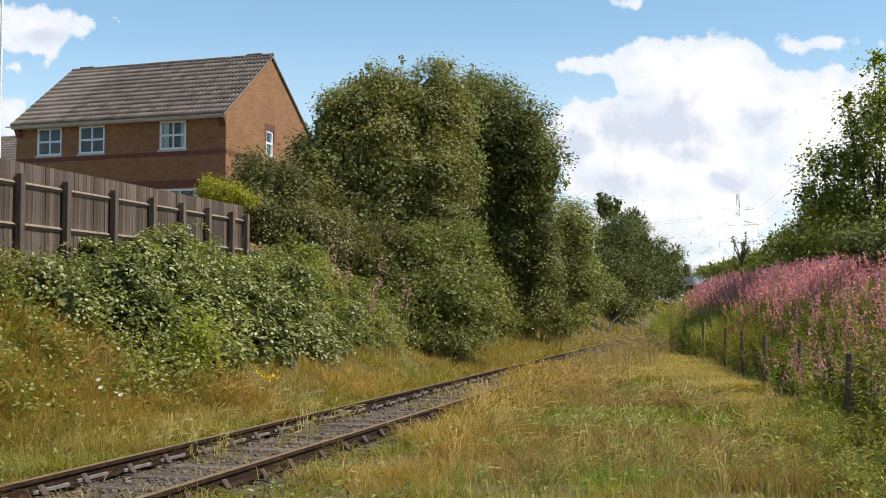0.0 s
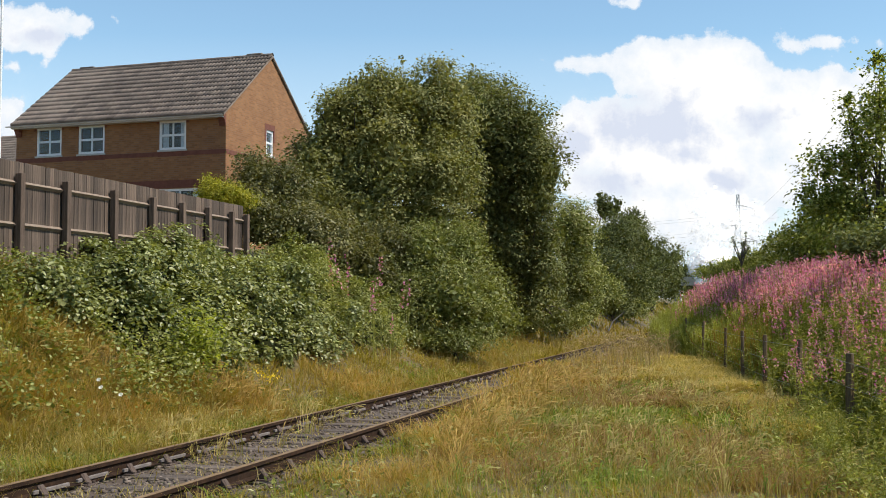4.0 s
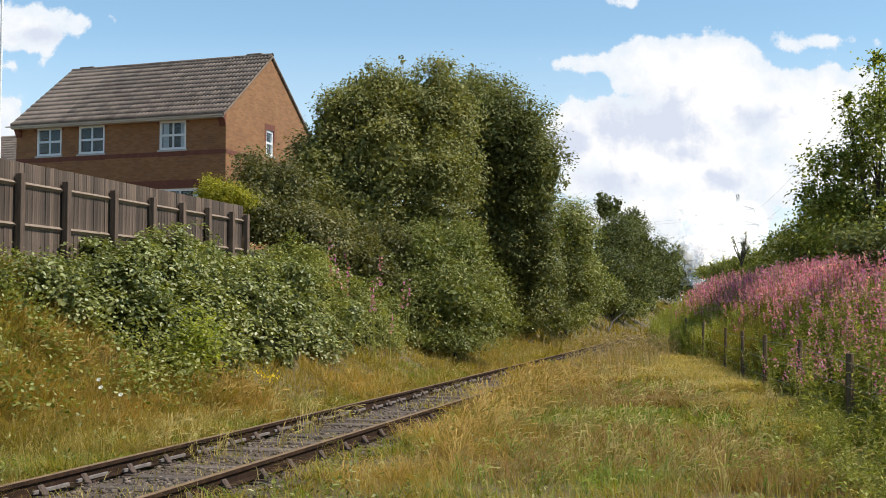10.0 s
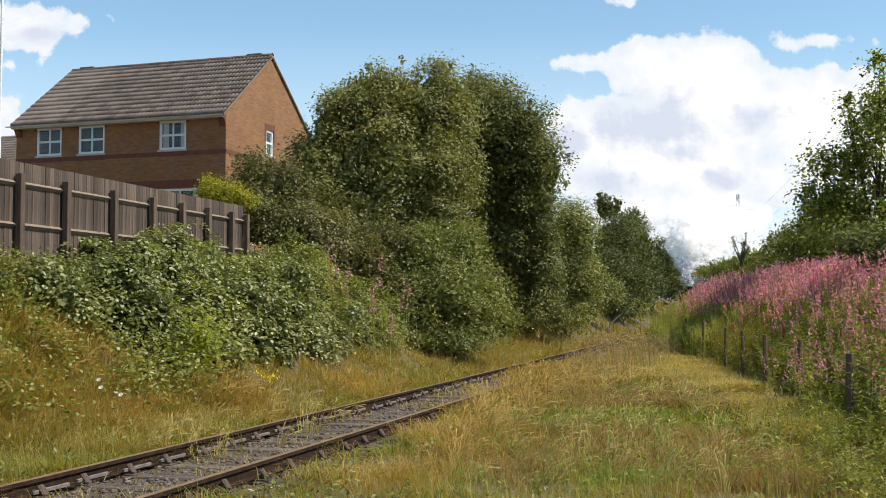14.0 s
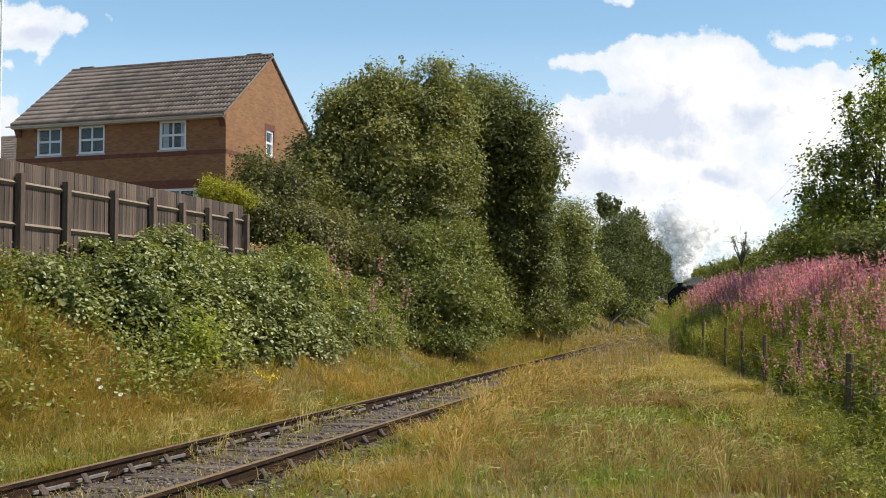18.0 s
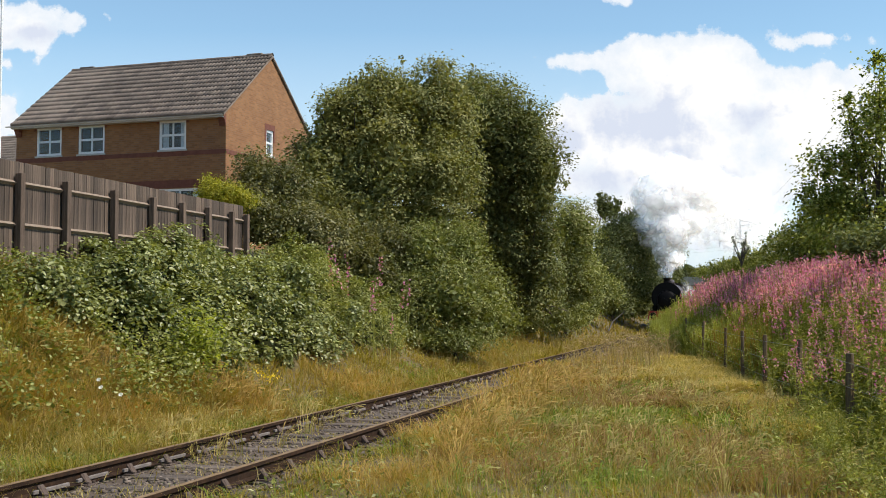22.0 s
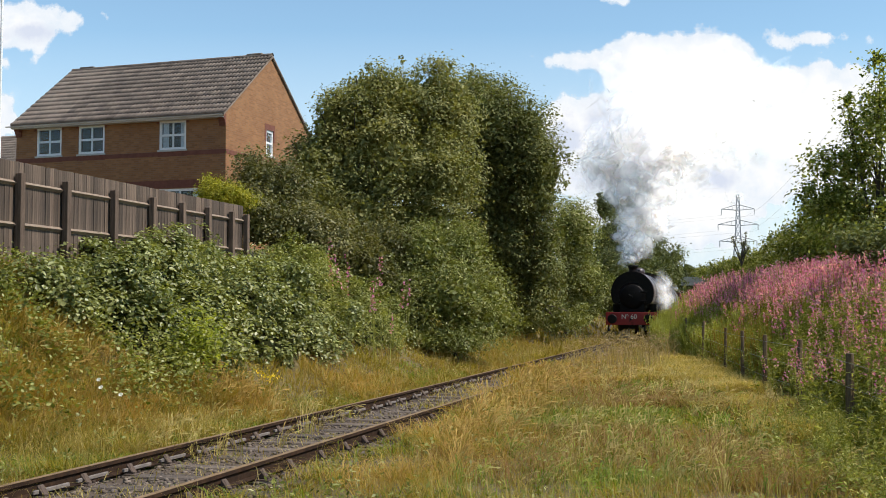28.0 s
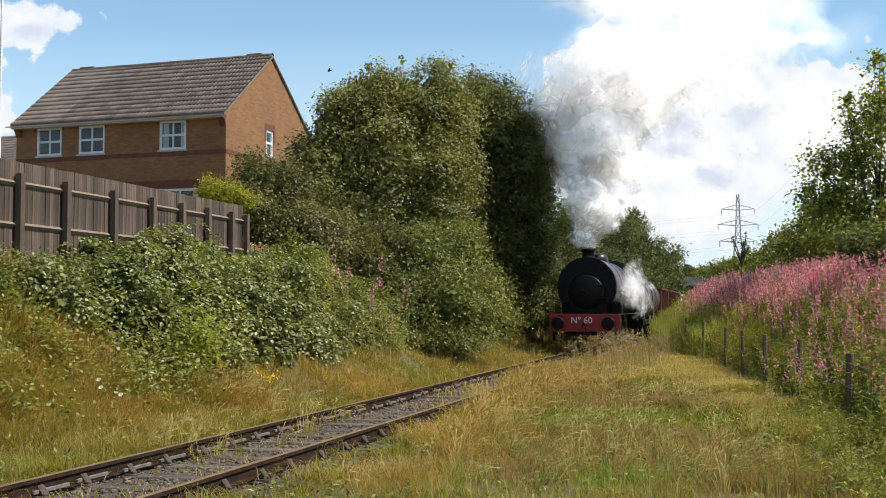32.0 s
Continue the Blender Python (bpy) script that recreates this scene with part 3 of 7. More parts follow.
# ---- close-boarded fence on top of the cutting ----
def build_fence():
    # fence runs along the track, 6.2 m to its left, from y 14 to y 27.6
    a, b = Vector((-8.45, 14.0, 0)), Vector((-4.78, 27.4, 0))
    along = (b - a).normalized()
    L = (b - a).length
    turn = Matrix.Rotation(math.atan2(along.y, along.x), 4, "Z")

    def top(s):
        return (-7.22, 18.7, 4.0)[2] + ((-4.79, 27.4, 4.0)[2] - (-7.22, 18.7, 4.0)[2]) * (s / L * (27.4 - 14) - 4.7) / 8.7

    fence = empty("board_fence", Matrix.Translation(a) @ turn, "weathered brown close-boarded wooden fence on the bank top", "fence")
    rng = random.Random(3)
    # boards: x along the fence, -y faces the track
    bm = bmesh.new()
    box(bm, 0, 0.121, -0.012, 0.010, 0, 1.0)
    for v in bm.verts:
        if v.co.x > 0.05 and v.co.y > 0:
            v.co.y -= 0.008
    meshes = []
    for k in range(6):
        me = bpy.data.meshes.new("board")
        bm2 = bm.copy()
        for v in bm2.verts:
            if v.co.z > 0.5:
                v.co.z += rng.uniform(-0.006, 0.006)
        bm2.to_mesh(me)
        bm2.free()
        me.materials.append(M_BOARD)
        meshes.append(me)
    bm.free()
    s = 0.0
    while s < L:
        ob = new("board", meshes[rng.randrange(6)])
        ob.parent = fence
        h = 2.02 + rng.uniform(-0.03, 0.03)
        ob.matrix_basis = pose(s, rng.uniform(-0.004, 0.004), top(s) - h, 0, rng.uniform(-0.35, 0.35), 0) @ Matrix.Diagonal((1, 1, h, 1))
        s += 0.124 + rng.uniform(-0.004, 0.006)
    posts = [1.14, 2.49, 3.84, 5.19, 6.52, 8.07, 9.51, 10.75, 11.94, 13.12, 13.91]
    for i, s in enumerate(posts):
        bm = bmesh.new()
        t = top(s) - 0.20
        box(bm, s - 0.06, s + 0.06, -0.165, -0.045, t - 2.3, t, 0.008)
        part("post", bm, M_POST, fence)
    for i in range(len(posts) - 1):
        s0, s1 = posts[i] + 0.062, posts[i + 1] - 0.062
        for dz in (0.36, 1.05, 1.74):
            bm = bmesh.new()
            # three-cornered arris rail
            pts = []
            for s in (s0, s1):
                z = top(s) - dz
                pts.append([bm.verts.new((s, y, z + dzz)) for y, dzz in ((-0.013, 0.045), (-0.075, 0.0), (-0.013, -0.045))])
            for j in range(3):
                bm.faces.new((pts[0][j], pts[0][(j + 1) % 3], pts[1][(j + 1) % 3], pts[1][j]))
            bm.faces.new(pts[0][::-1])
            bm.faces.new(pts[1])
            bmesh.ops.recalc_face_normals(bm, faces=bm.faces[:])
            part("rail", bm, M_ARRIS, fence, "horizontal rail, lightened in colour as if lit from above")


build_fence()


# ---- brick houses ----
def window(parent, x0, x1, z0, z1, face, axis, curtain=True, cols=2, transom=0.5):
    """A white window set into a wall; face is the wall's plane, axis 'y' (wall faces -y) or 'x' (wall faces +x)."""
    def put(bm, a0, a1, d0, d1, c0, c1, bev=0.0):
        if axis == "y":
            box(bm, a0, a1, face + d0, face + d1, c0, c1, bev)
        else:
            box(bm, face - d1, face - d0, a0, a1, c0, c1, bev)
    bm = bmesh.new()
    t = 0.095
    put(bm, x0, x1, 0.03, 0.10, z1 - t, z1)
    put(bm, x0, x1, 0.03, 0.10, z0, z0 + t)
    put(bm, x0, x0 + t, 0.03, 0.10, z0 + t, z1 - t)
    put(bm, x1 - t, x1, 0.03, 0.10, z0 + t, z1 - t)
    w = part("window", bm, M_UPVC, parent, "white plastic window with glazing bars")
    zm = z0 + (z1 - z0) * transom
    bm = bmesh.new()
    put(bm, x0 + t, x1 - t, 0.025, 0.095, zm - 0.04, zm + 0.04)
    part("transom", bm, M_UPVC, w)
    for c in range(1, cols):
        xm = x0 + (x1 - x0) * c / cols
        for za, zb in ((z0 + t, zm - 0.03), (zm + 0.03, z1 - t)):
            bm = bmesh.new()
            put(bm, xm - 0.03, xm + 0.03, 0.035, 0.085, za, zb)
            part("glazing_bar", bm, M_UPVC, w)
    bm = bmesh.new()
    put(bm, x0 - 0.05, x1 + 0.05, -0.05, 0.10, z0 - 0.07, z0, 0.01)
    part("window_sill", bm, M_FASCIA, w, "pale projecting sill")
    for c in range(cols):
        xa, xb = x0 + t + (x1 - x0 - 2 * t) * c / cols, x0 + t + (x1 - x0 - 2 * t) * (c + 1) / cols
        for za, zb in ((z0 + t, zm - 0.03), (zm + 0.03, z1 - t)):
            bm = bmesh.new()
            put(bm, xa, xb, 0.058, 0.064, za, zb)
            g = part("pane", bm, M_GLASS, w)
            g.visible_shadow = False
    if curtain:
        bm = bmesh.new()
        for xa, xb in ((x0 + t, x0 + t + (x1 - x0) * 0.2), (x1 - t - (x1 - x0) * 0.2, x1 - t)):
            n = 7
            for i in range(n):
                put(bm, xa + (xb - xa) * i / n, xa + (xb - xa) * (i + 1) / n, 0.16 + 0.02 * (i % 2), 0.18 + 0.02 * (i % 2), z0, z1)
        part("curtain", bm, M_CURTAIN, w, "pale drawn-back curtain")
    return w


def wall_with_holes(bm, a0, a1, z0, z1, d0, d1, holes, axis):
    """A wall slab cut into blocks round its openings."""
    xs = sorted({a0, a1, *[h[0] for h in holes], *[h[1] for h in holes]})
    zs = sorted({z0, z1, *[h[2] for h in holes], *[h[3] for h in holes]})
    for xa, xb in zip(xs, xs[1:]):
        for za, zb in zip(zs, zs[1:]):
            if any(h[0] <= xa and xb <= h[1] and h[2] <= za and zb <= h[3] for h in holes):
                continue
            if axis == "y":
                box(bm, xa, xb, d0, d1, za, zb)
            else:
                box(bm, d0, d1, xa, xb, za, zb)
    bmesh.ops.remove_doubles(bm, verts=bm.verts[:], dist=0.0005)


HOUSE = Matrix.Translation((-8.22, 43.4, 4.0)) @ Matrix.Rotation(radians(-19.0), 4, "Z")


def roof_tiles(parent, x0, x1, y_eave, y_ridge, z_eave, z_ridge, count_max=300):
    """Single-lap tiles on the slope that faces -y; the nearest are pieces of their own."""
    run = math.hypot(y_ridge - y_eave, z_ridge - z_eave)
    pitch = math.atan2(z_ridge - z_eave, y_ridge - y_eave)
    rows, cols = 13, 30
    w, g = (x1 - x0) / cols, run / rows
    # one tile: a double roll, thick lower edge
    xs = np.linspace(0, 1, 9)
    prof = 0.06 * np.maximum(0, np.sin(xs * 4 * np.pi - 0.6)) 
    v = []
    for yy, lift in ((0.0, 0.05), (g * 1.12, 0.004)):
        for x, h in zip(xs, prof):
            v.append((x * w * 1.01, yy, lift + h))
    for x in xs:
        v.append((x * w * 1.01, 0.0, 0.0))
    q = [(i, i + 1, i + 10, i + 9) for i in range(8)] + [(18 + i, 19 + i, i + 1, i) for i in range(8)]
    me = raw_mesh("tile", v, q)
    me.materials.append(M_TILE)
    rng = random.Random(8)
    m0 = pose(0, 0, 0) @ Matrix.Translation((x1, y_eave, z_eave)) @ Matrix.Rotation(pitch, 4, "X")
    left_v, left_q = [], []
    made = 0
    for c in range(cols):
        for r in range(rows):
            m = m0 @ Matrix.Translation((-(c + 1) * w, r * g, rng.uniform(0, 0.006))) @ Matrix.Rotation(rng.uniform(-0.006, 0.006), 4, "Z")
            if made < count_max:
                ob = new("tile", me)
                ob.parent = parent
                ob.matrix_basis = m
                made += 1
            else:
                k = len(left_v)
                left_v += [tuple(m @ Vector(p)) for p in v]
                left_q += [tuple(k + i for i in f) for f in q]
    ob = hang("far_tiles", raw_mesh("far_tiles", left_v, left_q), M_TILE, parent)
    ob["kind"] = "stuff"


def build_house():
    # local: corner nearest the camera at the origin, x runs along the front to the right, so the front spans -W..0; y runs along the gable
    W, D, HE, HR = 9.6, 7.28, 5.10, 7.88
    house = empty("brick_house", HOUSE, "orange brick house with brown tiled roof and white windows", "house")
    front_w = [(-2.92, -1.72, 3.66, 4.80), (-6.63, -5.40, 3.66, 4.80), (-8.62, -7.42, 3.66, 4.80), (-3.0, -1.0, 0.95, 2.15)]
    gable_w = [(3.25, 3.87, 3.76, 4.80)]
    bm = bmesh.new()
    wall_with_holes(bm, -W, 0, -0.6, HE, 0, 0.28, front_w, "y")
    wall_with_holes(bm, 0.28, D, -0.6, HE, -0.28, 0, gable_w, "x")
    box(bm, -W, -W + 0.28, 0.28, D, -0.6, HE)
    box(bm, -W, 0, D - 0.28, D, -0.6, HE)
    bmesh.ops.remove_doubles(bm, verts=bm.verts[:], dist=0.0005)
    part("wall", bm, M_BRICK, house)
    for x0, x1 in ((-0.28, 0.0), (-W, -W + 0.28)):
        bm = bmesh.new()
        rings = [[bm.verts.new((x, y, z)) for y, z in ((0, HE), (D, HE), (D / 2, HR - 0.06))] for x in (x0, x1)]
        for i in range(3):
            bm.faces.new((rings[0][i], rings[0][(i + 1) % 3], rings[1][(i + 1) % 3], rings[1][i]))
        bm.faces.new(rings[0])
        bm.faces.new(rings[1][::-1])
        bmesh.ops.recalc_face_normals(bm, faces=bm.faces[:])
        part("gable", bm, M_BRICK, house)
    # dark red bands, lintels and window surrounds, 12 mm proud
    bm = bmesh.new()
    box(bm, -W - 0.012, 0.012, -0.012, 0.01, 3.42, 3.59)
    box(bm, -0.01, 0.012, 0.0, D, 3.42, 3.59)
    part("string_course", bm, M_REDBRICK, house, "dark red brick band")
    bm = bmesh.new()
    box(bm, -W - 0.01, 0.010, -0.010, 0.01, 2.18, 2.48)
    part("lower_band", bm, M_REDBRICK, house, "dark red brick band")
    def trim(x0, x1, y0, y1, z0, z1):
        bm = bmesh.new()
        box(bm, x0, x1, y0, y1, z0, z1)
        part("brick_trim", bm, M_REDBRICK, house, "dark red brick trim round the window")

    for x0, x1, z0, z1 in front_w[:3]:
        trim(x0 - 0.04, x1 + 0.04, -0.010, 0.01, z0 - 0.26, z0 - 0.072)
        trim(x0 - 0.11, x0, -0.010, 0.01, z1 - 0.12, z1 + 0.12)
        trim(x1, x1 + 0.11, -0.010, 0.01, z1 - 0.12, z1 + 0.12)
    trim(-0.01, 0.012, 3.12, 4.0, 4.80, 5.04)
    trim(-0.01, 0.012, 3.12, 3.25, 4.34, 4.80)
    trim(-0.01, 0.012, 3.87, 4.0, 4.34, 4.80)
    for x0, x1, z0, z1 in front_w:
        window(house, x0, x1, z0, z1, 0.0, "y", x1 > -2.0)
    window(house, *gable_w[0], 0.0, "x", False, cols=1)
    # room behind the panes
    bm = bmesh.new()
    box(bm, -W + 0.35, -0.35, 1.6, 1.7, 0, HE)
    part("inner_wall", bm, M_DARKROOM, house)
    bm = bmesh.new()
    box(bm, -W + 0.3, -0.3, 0.3, D - 0.3, 2.5, 2.65)
    part("upper_floor", bm, M_DARKROOM, house)
    # roof: deck, tiles, ridge, fascia, gutter, barge boards
    pitch = math.atan2(HR - HE, D / 2)
    bm = bmesh.new()
    oh = 0.28
    ze = HE - oh * math.tan(pitch)
    for s in (0, 1):
        y0, y1 = (-oh, D / 2) if s == 0 else (D + oh, D / 2)
        q = [bm.verts.new(p) for p in ((-W - 0.08, y0, ze + 0.02), (0.08, y0, ze + 0.02), (0.08, y1, HR + 0.02), (-W - 0.08, y1, HR + 0.02))]
        w = [bm.verts.new(v.co - Vector((0, 0, 0.07))) for v in q]
        bm.faces.new(q)
        bm.faces.new(w[::-1])
        for i in range(4):
            bm.faces.new((q[i], q[(i + 1) % 4], w[(i + 1) % 4], w[i]))
    bmesh.ops.recalc_face_normals(bm, faces=bm.faces[:])
    roof = part("roof", bm, M_TILE, house, "brown concrete roof tiles")
    roof_tiles(roof, -W - 0.08, 0.08, -oh, D / 2, ze + 0.03, HR + 0.03)
    for i in range(22):
        bm = bmesh.new()
        x = -W - 0.06 + i * (W + 0.12) / 22
        extrude = [(math.cos(a) * 0.13, math.sin(a) * 0.10) for a in np.linspace(0, math.pi, 7)]
        pts = [[bm.verts.new((xx, D / 2 + p[0] * k, HR + 0.03 + p[1] * k)) for p in extrude] for xx, k in ((x, 1.0), (x + (W + 0.12) / 22, 0.93))]
        for j in range(6):
            bm.faces.new((pts[0][j], pts[0][j + 1], pts[1][j + 1], pts[1][j]))
        part("ridge_tile", bm, M_TILE, roof)
    for x in (-W + 0.7, -0.75):
        bm = bmesh.new()
        box(bm, x - 0.35, x + 0.35, D / 2 - 0.1, D / 2 + 0.1, HR + 0.08, HR + 0.16, 0.02)
        part("ridge_vent", bm, M_TILE, roof, "dark ridge vent")
    bm = bmesh.new()
    box(bm, -W - 0.05, 0.0, -oh - 0.02, -oh + 0.03, ze - 0.11, ze + 0.0)
    box(bm, -W - 0.05, 0.0, -oh + 0.03, 0.0, ze - 0.11, ze - 0.09)
    part("fascia", bm, M_FASCIA, house, "pale fascia board")
    bm = bmesh.new()
    pts = [[bm.verts.new((x, -oh - 0.08 + math.cos(a) * 0.045, ze - 0.01 + math.sin(a) * 0.045)) for a in np.linspace(math.pi, 2 * math.pi, 7)] for x in (-W - 0.25, 0.06)]
    for j in range(6):
        bm.faces.new((pts[0][j], pts[0][j + 1], pts[1][j + 1], pts[1][j]))
    bmesh.ops.solidify(bm, geom=bm.faces[:], thickness=0.006)
    part("gutter", bm, M_FASCIA, house, "pale half-round gutter")
    for s in (0, 1):
        bm = bmesh.new()
        y0, y1 = (-oh, D / 2) if s == 0 else (D + oh, D / 2)
        for x0 in (0.0, ):
            a = [bm.verts.new((0.015, y, z)) for y, z in ((y0, ze + 0.0), (y1, HR), (y1, HR - 0.09), (y0, ze - 0.09))]
            b = [bm.verts.new((0.06, v.co.y, v.co.z)) for v in a]
            bm.faces.new(a)
            bm.faces.new(b[::-1])
            for i in range(4):
                bm.faces.new((a[i], a[(i + 1) % 4], b[(i + 1) % 4], b[i]))
        bmesh.ops.recalc_face_normals(bm, faces=bm.faces[:])
        part("verge", bm, M_TILE if s else M_BRICK, house, "mortared verge of the gable")
    # corbel under the eaves at the corner
    bm = bmesh.new()
    for i in range(4):
        box(bm, -0.26, 0.012 + 0.002 * i, -0.05 - 0.05 * i, -0.001, HE - 0.62 + 0.11 * i, HE - 0.51 + 0.11 * i)
    part("corbel", bm, M_REDBRICK, house, "stepped dark red brick corbel")
    bm = bmesh.new()
    for i in range(4):
        box(bm, -W - 0.012, -W + 0.26, -0.05 - 0.05 * i, -0.001, HE - 0.62 + 0.11 * i, HE - 0.51 + 0.11 * i)
    part("corbel", bm, M_REDBRICK, house, "stepped dark red brick corbel")
    # the corner of a nearer house at the fence's end
    nh = empty("brick_house", Matrix.Translation((-12.01, 31, 3.6)) @ Matrix.Rotation(radians(27), 4, "Z"), "tall red-brown brick house with white downpipe beyond the fence", "house")
    bm = bmesh.new()
    box(bm, -6, -0.03, 0, 7, -0.6, 9.5)
    part("wall", bm, M_REDBRICK, nh)
    bm = bmesh.new()
    rod(bm, (0.02, -0.04, 0.1), (0.02, -0.04, 9.3), 0.034, n=10)
    part("downpipe", bm, M_UPVC, nh, "white plastic downpipe")
    # neighbour: only its roof shows over the fence
    nb = empty("neighbour_house", Matrix.Translation((-25.62, 62, 4.0)) @ Matrix.Rotation(radians(-19), 4, "Z"), "brick house with brown tiled roof farther off", "house")
    bm = bmesh.new()
    box(bm, -7, 2.8, 0, 7, -0.6, 5.0)
    part("wall", bm, M_BRICK, nb)
    bm = bmesh.new()
    r = [[bm.verts.new((x, y, z)) for y, z in ((-0.3, 4.9), (7.3, 4.9), (3.5, 7.3))] for x in (-7.1, 2.9)]
    for i in range(3):
        bm.faces.new((r[0][i], r[0][(i + 1) % 3], r[1][(i + 1) % 3], r[1][i]))
    bm.faces.new(r[0])
    bm.faces.new(r[1][::-1])
    bmesh.ops.recalc_face_normals(bm, faces=bm.faces[:])
    rf = part("roof", bm, M_TILE, nb)
    roof_tiles(rf, -7.1, 2.9, -0.3, 3.5, 4.92, 7.32, 60)


build_house()


# ---- bridge, pylons and wires in the distance ----
def build_bridge():
    br = empty("road_bridge", Matrix.Translation((float(track_x(260)), 260, 0)) @ TRACK_TURN, "grey concrete road bridge over the railway", "bridge")
    bm = bmesh.new()
    box(bm, -40, 30, -4, 4, 6.6, 7.6, 0.05)
    part("deck", bm, M_CONCRETE, br)
    bm = bmesh.new()
    box(bm, -40, 30, -4.2, -3.9, 7.6, 8.5, 0.03)
    part("parapet", bm, M_CONCRETE, br)
    for x in (-34, -22, -10, 10, 24):
        bm = bmesh.new()
        box(bm, x - 0.6, x + 0.6, -3, 3, -0.5, 6.6, 0.05)
        part("pier", bm, M_CONCRETE, br)


def build_pylon(name, at, h, arms, turn):
    py = empty(name, Matrix.Translation(at) @ Matrix.Rotation(turn, 4, "Z"), "grey lattice steel electricity pylon", "pylon", "pylons")

    def half(z):
        k = z / h
        return h * (0.085 * (1 - k / 0.62) + 0.022 if k < 0.62 else 0.022 * (1 - (k - 0.62) / 0.38 * 0.55))
    levels = [h * k for k in (0, 0.13, 0.26, 0.38, 0.48, 0.56, 0.63, 0.70, 0.77, 0.84, 0.91, 1.0)]
    cs = ((-1, -1), (1, -1), (1, 1), (-1, 1))
    r = h * 0.0032
    for cx, cy in cs:
        bm = bmesh.new()
        for z0, z1 in zip(levels, levels[1:]):
            rod(bm, (cx * half(z0), cy * half(z0), z0), (cx * half(z1), cy * half(z1), z1), r, n=4)
        part("leg", bm, M_GALV, py)
    bm = bmesh.new()
    for z0, z1 in zip(levels, levels[1:]):
        for i in range(4):
            a, b = cs[i], cs[(i + 1) % 4]
            rod(bm, (a[0] * half(z0), a[1] * half(z0), z0), (b[0] * half(z1), b[1] * half(z1), z1), r * 0.6, n=3)
            rod(bm, (b[0] * half(z0), b[1] * half(z0), z0), (a[0] * half(z1), a[1] * half(z1), z1), r * 0.6, n=3)
            rod(bm, (a[0] * half(z1), a[1] * half(z1), z1), (b[0] * half(z1), b[1] * half(z1), z1), r * 0.6, n=3)
    part("bracing", bm, M_GALV, py)
    for k, reach in arms:
        for s in (-1, 1):
            bm = bmesh.new()
            z = h * k
            for yy in (-1, 1):
                rod(bm, (s * half(z), yy * half(z), z), (s * reach, 0, z + h * 0.01), r * 0.8, n=4)
                rod(bm, (s * half(z), yy * half(z), z + h * 0.045), (s * reach, 0, z + h * 0.01), r * 0.7, n=4)
            for j in range(1, 4):
                x = s * (half(z) + (reach - half(z)) * j / 4)
                rod(bm, (x, -half(z) * (1 - j / 4), z), (x, 0, z + h * 0.04 * (1 - j / 4)), r * 0.5, n=3)
            arm = part("cross_arm", bm, M_GALV, py)
            bm = bmesh.new()
            for j in range(6):
                rod(bm, (s * reach, 0, z + h * 0.008 - j * h * 0.008), (s * reach, 0, z + h * 0.003 - j * h * 0.008), h * 0.005, n=6)
            part("insulator", bm, M_GALV, arm, "hanging string of insulators")
    return py


build_bridge()
PYL_A = Vector((84.57, 330, 1.58))
PYL_A.z = 0.0
PYL_B = Vector((38.3, 95, 1.58))
PYL_B.z = 1.0
HA, HB = 34.0, 23.6
ARMS_A = ((0.60, 5.2), (0.74, 5.6), (0.87, 4.6))
ARMS_B = ((0.62, 3.0), (0.76, 3.5), (0.89, 2.8))
build_pylon("pylon", PYL_A, HA, ARMS_A, radians(-8))
build_pylon("pylon", PYL_B, HB, ARMS_B, radians(-8))


def build_wires():
    for (ka, ra), (kb, rb) in zip(ARMS_A, ARMS_B):
        for s in (-1, 1):
            cu = bpy.data.curves.new("power_cable", "CURVE")
            cu.dimensions = "3D"
            cu.bevel_depth = 0.012
            sp = cu.splines.new("POLY")
            a = PYL_A + Vector((s * ra, 0, HA * ka - 1.5))
            b = PYL_B + Vector((s * rb, 0, HB * kb - 1.0))
            n = 24
            sp.points.add(n)
            for i in range(n + 1):
                k = i / n
                p = a.lerp(b, k) - Vector((0, 0, 5.0 * 4 * k * (1 - k)))
                sp.points[i].co = (*p, 1)
            cu.materials.append(M_GALV)
            tagged(new("power_cable", cu), "thin overhead power cable between pylons", "cable", "cables between the pylons")
            cu = bpy.data.curves.new("power_cable", "CURVE")
            cu.dimensions = "3D"
            cu.bevel_depth = 0.017
            sp = cu.splines.new("POLY")
            b = PYL_A + Vector((-260, 90, 6)) + Vector((s * ra, 0, HA * ka - 1.5))
            sp.points.add(n)
            for i in range(n + 1):
                k = i / n
                p = a.lerp(b, k) - Vector((0, 0, 7.0 * 4 * k * (1 - k)))
                sp.points[i].co = (*p, 1)
            cu.materials.append(M_GALV)
            tagged(new("power_cable", cu), "thin overhead power cable between pylons", "cable", "cables between the pylons")


build_wires()


